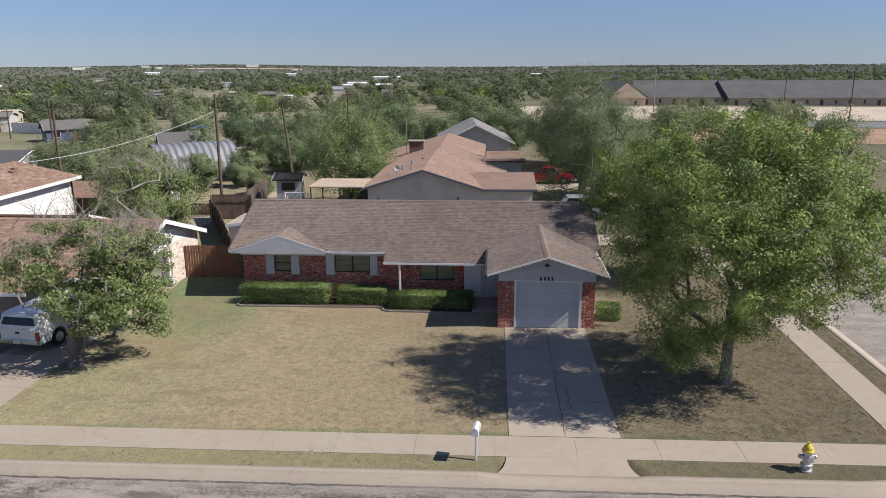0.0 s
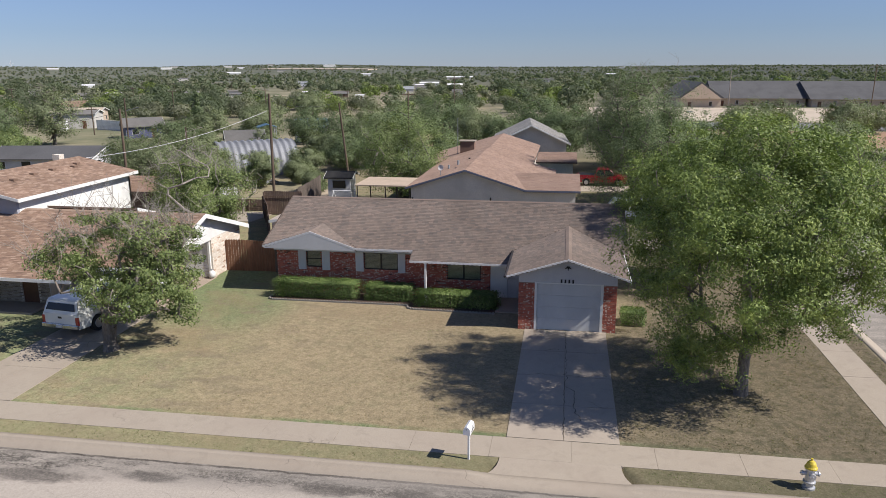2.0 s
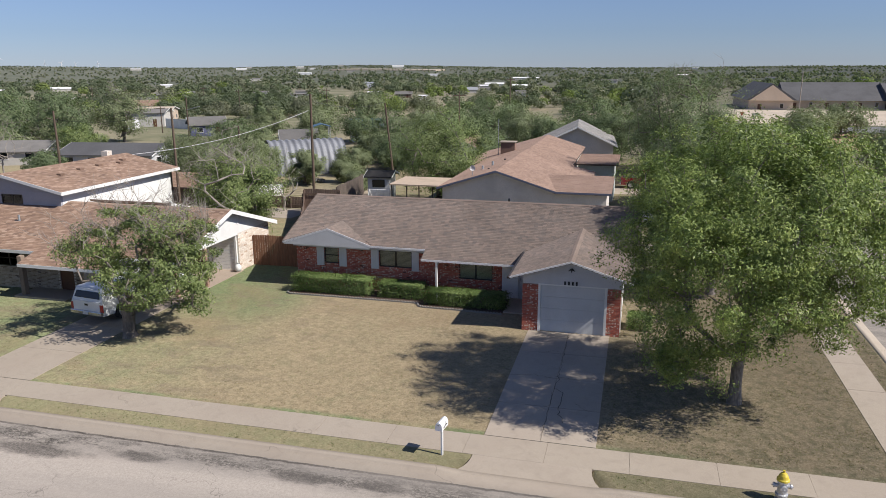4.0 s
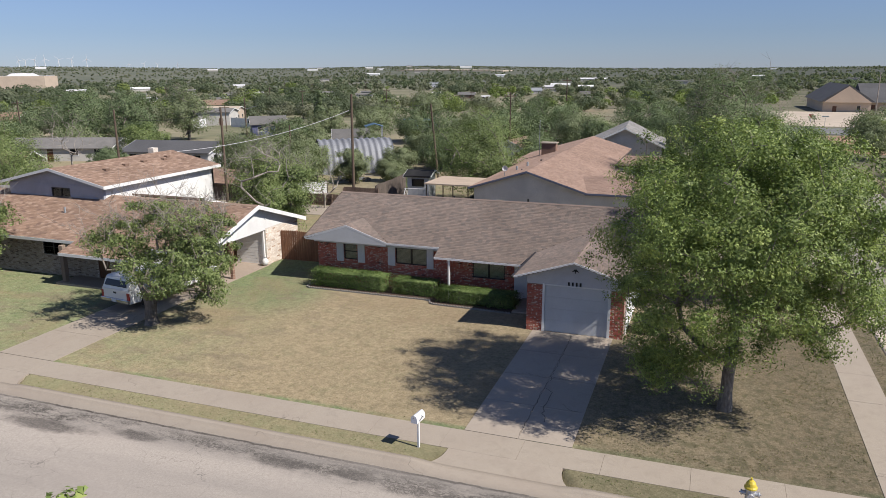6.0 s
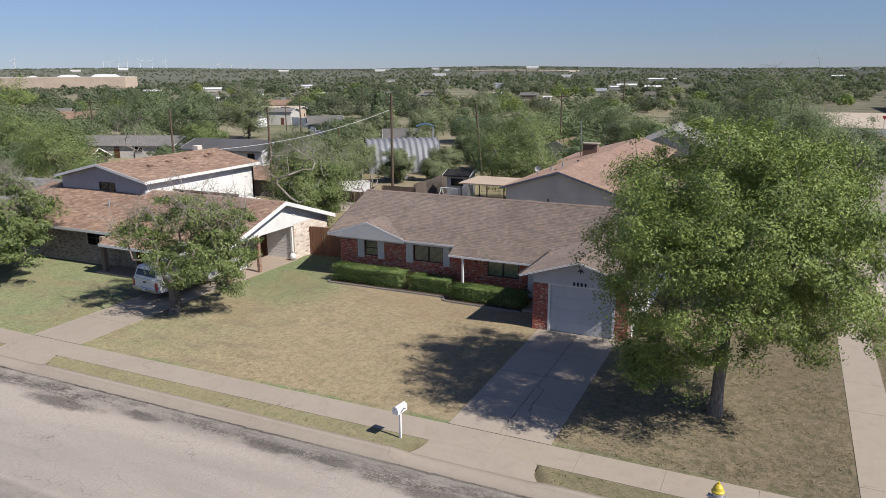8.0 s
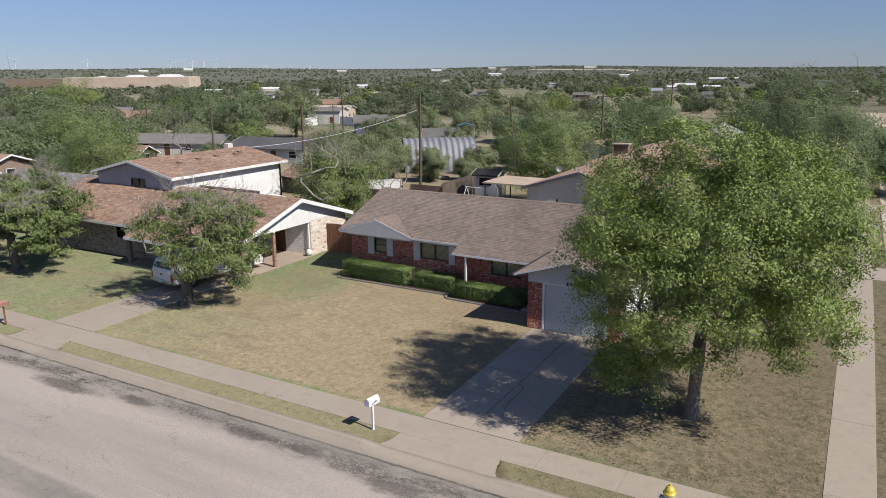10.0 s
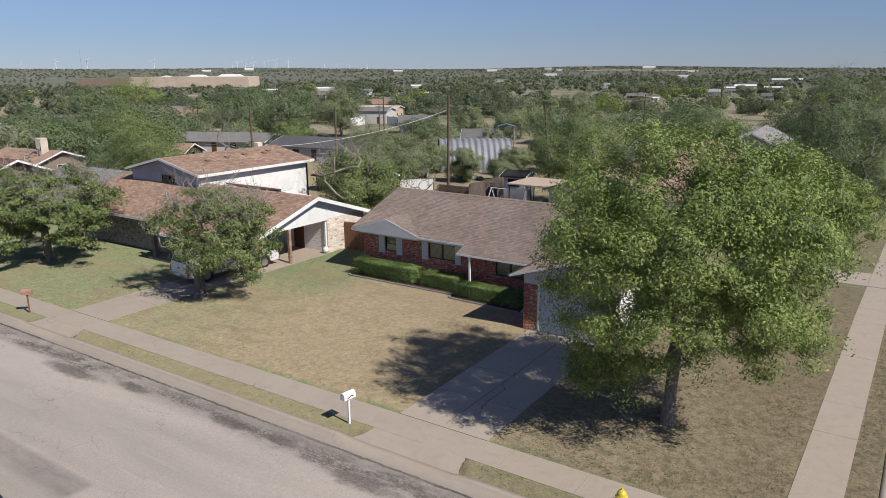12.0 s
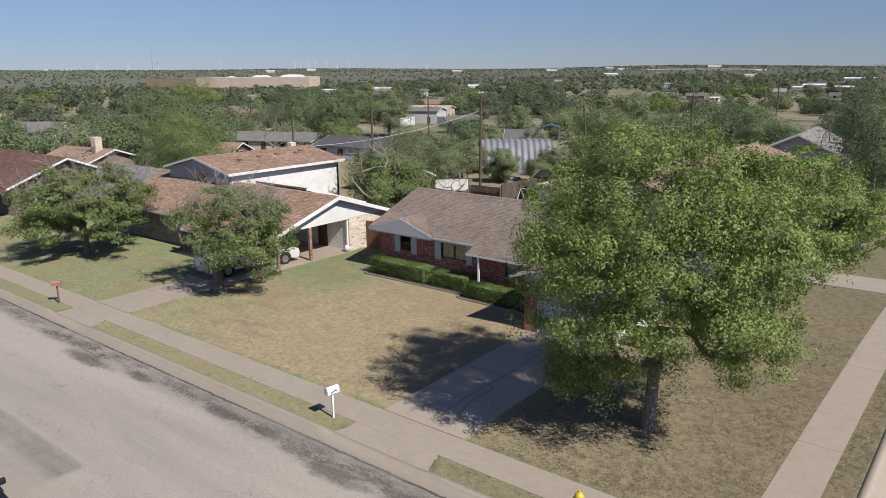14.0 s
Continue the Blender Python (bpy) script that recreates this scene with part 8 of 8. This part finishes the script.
def cable(label, p, q, sag, r=0.022, name="cable"):
    p, q = Vector(p), Vector(q)
    segs = []
    last = p
    for k in range(1, 25):
        s = k / 24
        c = p.lerp(q, s) - Vector((0, 0, 4 * sag * s * (1 - s)))
        segs.append((last, c, r, r))
        last = c
    v, f = tube_mesh(segs, 5)
    ob = raw(name, v, f, M_TRIM if r > 0.0155 else M_BLACK)
    return tagged(ob, label, "cable")


cable("pale service cable sagging from the pole to the houses", (-24.05, 28.2, 7.75), (-31.6, 14.6, 5.3), 0.55, 0.016)
cable("dark overhead line between poles", (-23.95, 28.4, 8.6), (-24.4, 49.3, 7.6), 0.6, 0.015)
cable("dark overhead line between poles", (-51.5, 28.9, 6.6), (-37.6, 28.0, 7.6), 0.6, 0.015)
# road signs by the corner far up the side street
for x, y, tri in ((27.0, 153.0, True), (30.0, 153.5, False)):
    sg = thing("road_sign", "small road sign on a thin metal post", "sign", at=(x, y, base(x, y)))
    part("post", rod(bmesh.new(), (0, 0, 0), (0, 0, 2.2), 0.04), M_STEEL, sg)
    if tri:
        part("plate", prism(bmesh.new(), [(-0.5, 2.9), (0.5, 2.9), (0, 2.0)], "y", -0.03, -0.01), M_TAIL, sg)
    else:
        part("plate", boxed(-0.7, 0.7, -0.03, -0.01, 2.3, 2.6), M_GREENWALL, sg)

# wind farm and mast on the skyline
def turbine(x, y, h, turn, spin):
    z = base(x, y) - 4
    rt = thing("wind_turbine", "white three-bladed wind turbine on the skyline", "turbine", "wind farm", at=(x, y, z), turn=turn)
    part("tower", rod(bmesh.new(), (0, 0, 0), (0, 0, h), 1.7, 1.1, 10), M_WHITE, rt)
    part("nacelle", boxed(-1.2, 1.2, -5, 4, h - 1.0, h + 1.4, bevel=0.3), M_TRIM, rt)
    for k in range(3):
        a = radians(spin + 120 * k)
        part("blade", rod(bmesh.new(), (0, -5.5, h), (math.sin(a) * h * 0.5, -5.5, h + math.cos(a) * h * 0.5), 0.8, 0.3, 6), M_TRIM, rt)


def at_bearing(deg, dist):
    a = radians(deg)
    return -math.sin(a) * dist, math.cos(a) * dist


for k, (bg, hh) in enumerate(((46.3, 66), (47.25, 64), (48.05, 60), (48.9, 62), (49.5, 58), (50.05, 56), (50.45, 56), (55.9, 70), (60.3, 70), (62.25, 58), (64.3, 42), (66.3, 44), (67.5, 40), (43.6, 34), (42.6, 36), (41.7, 34), (40.3, 34))):
    x, y = at_bearing(bg, 4100 - 35 * (k % 5))
    turbine(x, y, hh * 0.75, bg + 10, 37 * k)
mx, my = at_bearing(60.7, 3600)
ms = thing("radio_mast", "thin lattice radio mast on the skyline", "mast", at=(mx, my, base(mx, my) - 3))
part("shaft", rod(bmesh.new(), (0, 0, 0), (0, 0, 98), 0.9, 0.6, 6), M_STEEL, ms)

# ---- trees behind, one by one ----
BACK_TREES = [
    # x, y, height, radius, leaf, bare twigs
    (-14.3, 35.2, 9.3, 4.7, 3, 0), (-43.0, 42.0, 6.4, 4.8, 1, 0), (-48.5, 46.0, 5.6, 3.6, 1, 0), (-24.3, 16.0, 6.4, 3.5, 3, 90), (-36.0, 38.5, 5.4, 3.4, 1, 0), (-29.5, 24.0, 4.4, 2.6, 1, 20),
    (-32.4, 44.2, 4.3, 2.2, 1, 0), (-51.4, 14.9, 7.4, 4.9, 3, 0), (-90.0, 86.3, 10.6, 5.6, 1, 80), (-74.1, 57.0, 5.8, 3.8, 3, 0),
    (-105.0, 73.5, 9.6, 6.4, 2, 0), (-93.8, 75.1, 9.4, 5.4, 2, 0), (-240.0, 135.7, 13.0, 12.0, 0, 0), (-168.0, 78.3, 11.0, 9.5, 2, 0),
    (-100.0, 30.5, 5.4, 4.2, 0, 0), (-81.0, 121.6, 9.5, 1.5, 2, 0), (-66.0, 123.7, 6.4, 5.0, 1, 0),
    (-19.5, 90.6, 8.1, 7.0, 2, 0), (7.2, 36.5, 12.2, 5.4, 2, 60), (-4.8, 95.0, 8.2, 6.1, 2, 0), (-12.4, 80.0, 7.0, 4.9, 1, 0),
    (-67.7, 158.3, 8.3, 5.4, 1, 30), (-91.4, 38.0, 8.0, 6.0, 3, 0), (-140.7, 107.9, 9.6, 7.7, 2, 0), (-136.6, 120.2, 9.6, 6.5, 2, 0),
    (-21.7, 99.5, 7.6, 6.2, 2, 0), (6.2, 59.0, 9.5, 4.2, 1, 0), (-30.4, 88.0, 6.6, 5.1, 1, 0), (27.5, 84.0, 6.5, 3.7, 1, 0),
    (31.0, 102.2, 7.0, 5.0, 1, 0), (52.0, 116.6, 7.0, 5.0, 1, 20), (1.0, 72.0, 7.5, 4.6, 2, 0), (-53.0, 64.0, 6.2, 3.8, 2, 0),
    (-24.0, 62.0, 6.4, 3.8, 1, 0), (-27.5, 76.0, 6.0, 3.6, 1, 0), (-56.0, 98.0, 6.6, 4.6, 1, 0),
    (-118.0, 50.0, 7.0, 5.0, 2, 0), (-8.0, 72.0, 6.0, 3.6, 2, 0), (-30.0, 52.5, 3.8, 2.2, 1, 0), (-64.0, 19.0, 4.6, 2.8, 2, 0),
    (-40.5, 49.0, 4.2, 2.4, 1, 0), (-26.5, 58.0, 5.0, 3.0, 2, 0), (-42.5, 50.5, 3.8, 2.0, 1, 0), (-28.5, 46.5, 2.6, 1.5, 1, 0), (-25.0, 41.5, 2.4, 1.4, 1, 0), (-48.0, 60.0, 4.6, 3.0, 1, 0), (-53.0, 71.0, 5.0, 3.2, 1, 0), (-30.0, 64.5, 4.6, 2.8, 1, 0), (-59.0, 74.0, 5.2, 3.4, 2, 0), (-66.0, 98.0, 6.0, 4.0, 1, 0), (-44.0, 92.0, 6.0, 4.4, 2, 0), (-14.0, 58.0, 5.4, 3.0, 2, 0), (9.5, 54.0, 6.4, 4.4, 1, 20), (15.5, 55.5, 7.0, 4.6, 2, 0), (8.5, 64.0, 8.0, 4.6, 2, 0), (-35.0, 84.0, 6.5, 4.4, 2, 0), (-118.0, 88.0, 9.0, 6.5, 2, 0), (-82.0, 66.0, 5.2, 3.4, 2, 0), (-108.0, 40.0, 7.0, 5.0, 2, 0), (-62.0, 38.0, 4.0, 2.4, 2, 0), (-33.2, 66.0, 4.4, 1.9, 1, 0), (-39.5, 63.5, 4.8, 2.2, 1, 0),
    (33.0, 66.0, 6.0, 4.6, 1, 20), (31.5, 55.0, 4.6, 3.2, 1, 20), (41.0, 119.0, 6.4, 5.0, 1, 0), (48.5, 78.0, 6.0, 4.4, 1, 20), (59.0, 121.0, 6.0, 4.6, 1, 0), (11.0, 53.0, 8.6, 4.6, 2, 20), (9.4, 40.6, 6.6, 3.2, 1, 0), 
]
LEAFS = (M_LEAF, M_LEAF2, M_LEAF3, M_LEAF4)
WORDS = ("bright green leafy tree among the back yards", "grey-green mesquite tree with feathery crown", "dense dark green tree behind the houses", "leafy mid-green garden tree among the back yards")
for k, (x, y, h, r, lf, br) in enumerate(BACK_TREES):
    dist = math.hypot(x, y + 28)
    cl = int(min(230, 60 + 1500 * r / dist * 1.4))
    size = min(0.42, max(0.115, dist * 0.00175))
    per = int(120 * min(1.0, 85 / dist) + 30) + (40 if dist < 82 else 0)
    per = int(per * 0.68) if dist > 112 else per
    tree(WORDS[lf], (x, y), (0, 0, h * 0.53), (r * 0.88, r * 0.88, h * 0.43), h * 0.2, 0.10 + h * 0.018, cl, per, size, LEAFS[lf], 100 + k, bare=br, flat=0.0, spread=r * 0.088 + 0.11, tall=0.8, lumps=0.5, group="trees behind the houses", hollow=0.4, aspect=0.5)


def bare_tree(label, x, y, h, r, seed, mat=None, tip_count=120):
    rng = np.random.default_rng(seed)
    rt = thing("bare_tree", label, "tree", at=(x, y, base(x, y) - 0.05))
    tips = crown_points(rng, (0, 0, h * 0.62), (r, r, h * 0.38), tip_count, 0.3, 0.4, 0.0)
    v, f = tube_mesh(grow(rng, (0, 0, 0), (0.1, 0, h * 0.25), tips, 0.10), 5)
    raw("trunk", v, f, mat or M_DEADWOOD, rt)
    return rt


bare_tree("leafless pale grey tree beside the white bungalow", -72.0, 41.5, 9.0, 4.0, 61, tip_count=220)
bare_tree("dead grey tree with few crooked limbs behind the carport", -23.7, 13.7, 8.2, 2.6, 65, tip_count=150)
bare_tree("leaning dead trunk by the back fence", -26.6, 27.6, 5.2, 2.0, 66, tip_count=36)
bare_tree("leafless tree rising above the bushes", -70.5, 12.5, 8.0, 3.0, 62)
bare_tree("leafless pale tree in a far garden", -104.0, 22.5, 9.0, 4.6, 63, tip_count=220)
bare_tree("leafless pale tree west of the houses", -150.0, 60.0, 8.0, 5.5, 64)

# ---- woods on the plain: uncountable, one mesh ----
CAMERA_SIDE = (6.0, -29.0)      # near the middle of the camera's path; trees are cleared towards it
OPEN_LAND = [(5, 210, 90, 285), (-100, -58, 225, 322), (-128, -78, 96, 150), (-75, -30, 60, 130)]


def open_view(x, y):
    """Ground kept free of trees so that the far houses show from the camera."""
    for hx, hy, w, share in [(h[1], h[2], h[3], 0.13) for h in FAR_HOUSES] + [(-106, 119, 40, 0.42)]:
        dx, dy = CAMERA_SIDE[0] - hx, CAMERA_SIDE[1] - hy
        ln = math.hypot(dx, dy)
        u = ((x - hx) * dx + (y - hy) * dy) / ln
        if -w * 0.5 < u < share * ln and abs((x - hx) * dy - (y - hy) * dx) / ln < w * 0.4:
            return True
    # trees also cleared before the warehouse, to fit the camera's view
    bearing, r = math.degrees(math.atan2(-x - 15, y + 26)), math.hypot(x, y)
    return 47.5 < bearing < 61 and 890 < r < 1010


def woods(name, label, count, r0, r1, card, fill, leaf, seed, low=(2.2, 5.5)):
    """Scrub trees, each of several leafy lobes, spread over a ring of the plain."""
    rng = np.random.default_rng(seed)
    cs, ns = [], []
    placed = 0
    while placed < count:
        bg = radians(rng.uniform(-48, 88))
        d = math.sqrt(rng.uniform(r0 ** 2, r1 ** 2))
        x, y = -math.sin(bg) * d, math.cos(bg) * d - 10
        if noise.noise(Vector((x / 90, y / 90, 7))) + 0.5 * noise.noise(Vector((x / 27, y / 27, 3))) < -0.1:
            continue
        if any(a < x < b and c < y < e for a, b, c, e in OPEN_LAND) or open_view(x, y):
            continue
        placed += 1
        h = rng.uniform(*low) * (1.35 if rng.random() < 0.2 else 1.0)
        r = h * rng.uniform(0.55, 0.9)
        z = base(x, y)
        k = 2 if card > 2 else 3 if card > 1 else rng.integers(4, 8)
        for i in range(k):
            a = rng.uniform(0, 2 * math.pi)
            o = r * (0.0 if i == 0 else rng.uniform(0.35, 0.7))
            lr = r * (0.68 if i == 0 else rng.uniform(0.35, 0.55))
            lz = h * (0.56 if i == 0 else rng.uniform(0.3, 0.68))
            lh = min(lz, lr * 0.85, max(0.5, h - lz))
            n = max(6, int(fill * 7 * lr * lr / (card * card)))
            p = rng.normal(0, 1, (n, 3))
            p /= np.linalg.norm(p, axis=1)[:, None]
            q = p * rng.uniform(0.8, 1.08, (n, 1))
            cs.append(np.stack([x + o * math.cos(a) + q[:, 0] * lr, y + o * math.sin(a) + q[:, 1] * lr, z + lz + q[:, 2] * lh], 1))
            ns.append(p + np.array([0, 0, 0.25]))
    v, f = facing_leaves(np.vstack(cs), np.vstack(ns), rng, card, 0.8, 0.2, True)
    ob = raw(name, v, f, leaf)
    return tagged(ob, label, "woodland", kind="stuff")


woods("woodland", "grey-green scrub trees covering the near plain", 60, 92, 150, 0.24, 0.8, M_LEAF2, 78, (2.6, 5.2))
woods("woodland", "dark green trees among the near gardens", 60, 92, 150, 0.24, 0.8, M_LEAF3, 79, (3.2, 7.0))
woods("woodland", "grey-green scrub trees beyond the gardens", 140, 145, 270, 0.40, 0.9, M_FARLEAF, 71, (2.6, 5.6))
woods("woodland", "deep green trees among the near scrub", 100, 145, 270, 0.40, 0.9, M_FARLEAF2, 75, (3.2, 7.6))
woods("woodland", "yellow-green trees among the near scrub", 40, 145, 270, 0.40, 0.9, M_FARLEAF3, 84, (3.0, 6.6))
woods("woodland", "olive scrub trees covering the middle plain", 640, 240, 560, 0.82, 0.92, M_FARLEAF, 72, (2.4, 5.6))
woods("woodland", "deep green trees dotting the middle plain", 400, 240, 560, 0.82, 0.92, M_FARLEAF2, 76, (3.0, 7.2))
woods("woodland", "yellow-green trees dotting the middle plain", 110, 240, 560, 0.82, 0.92, M_FARLEAF3, 85, (3.0, 6.6))
woods("woodland", "olive scrub covering the far plain", 3200, 520, 1250, 1.7, 0.85, M_FARLEAF, 73, (2.0, 4.8))
woods("woodland", "deep green trees dotting the far plain", 1500, 520, 1250, 1.7, 0.85, M_FARLEAF2, 77, (3.0, 6.4))
woods("woodland", "olive scrub dotted over the distant hills", 7000, 1150, 3900, 2.6, 0.85, M_FARLEAF, 86, (1.8, 4.0))
woods("woodland", "dark scrub dotted over the distant hills", 3500, 1150, 3900, 2.6, 0.85, M_FARLEAF2, 74, (2.2, 4.6))

# ---- grass: blades in tufts over the lawns ----
def turf(name, label, boxes, count, size, mat, seed):
    rng = np.random.default_rng(seed)
    area = np.array([(b[1] - b[0]) * (b[3] - b[2]) for b in boxes])
    out = []
    for b, n in zip(boxes, (count * area / area.sum()).astype(int)):
        p = np.stack([rng.uniform(b[0], b[1], n), rng.uniform(b[2], b[3], n)], 1)
        d = np.array([noise.noise(Vector((x * 0.8, y * 0.8, 4))) + 0.5 * noise.noise(Vector((x * 3.1, y * 3.1, 9))) for x, y in p])
        p = p[d > rng.uniform(-0.55, 0.45, n)]
        out.append(np.array([(x, y, base(x, y) + size * 0.22) for x, y in p if outside_block(x, y) < -0.03]))
    c = np.vstack(out)
    k = 3
    c = np.repeat(c, k, 0) + rng.normal(0, 0.025, (len(c) * k, 3)) * np.array([1, 1, 0.2])
    v, f = leaf_mesh(c, rng, size, 0.3, 0.0, 1.2)
    ob = raw(name, v, f, mat)
    return tagged(ob, label, "grass", kind="stuff")


M_STRAW = leafy("straw_grass", (0.22, 0.178, 0.114), (0.30, 0.246, 0.160), (0.39, 0.325, 0.22), 0.8, 0.5, 0.1)
M_GRASS = leafy("green_grass", (0.12, 0.145, 0.06), (0.21, 0.235, 0.105), (0.30, 0.32, 0.175), 0.8, 0.5, 0.1)
LAWN = [(-17.9, -0.62, -9.4, -2.0), (-13.2, -0.62, -2.0, 1.6), (3.15, 11.3, -9.4, 15.5)]
turf("grass", "dry straw-coloured lawn grass", LAWN, 20000, 0.04, M_STRAW, 81)
turf("grass", "green blades among the dry lawn", LAWN, 1500, 0.05, M_GRASS, 82)
VERGE = [(-17.3, -1.2, -11.5, -10.72), (3.5, 11.5, -11.5, -10.72), (12.7, 13.4, -6.5, 16.0), (-42.0, -21.6, -9.4, -0.2), (-42, -22.2, -11.5, -10.72), (-18.1, -13.0, -2.0, 7.2)]
turf("grass", "greener grass on the verge and the neighbour's lawn", VERGE, 12000, 0.045, M_GRASS, 83)
M_TUFT = leafy("dark_tuft_grass", (0.14, 0.13, 0.072), (0.20, 0.18, 0.105), (0.28, 0.25, 0.155), 0.8, 0.4, 0.1, 0.6, 0.4)
CORNER = [(3.2, 11.3, -9.3, 6.0), (12.72, 13.35, -6.5, 8.0)]
turf("grass", "dark wiry tufts in the browned corner lawn", CORNER, 7500, 0.058, M_TUFT, 84)
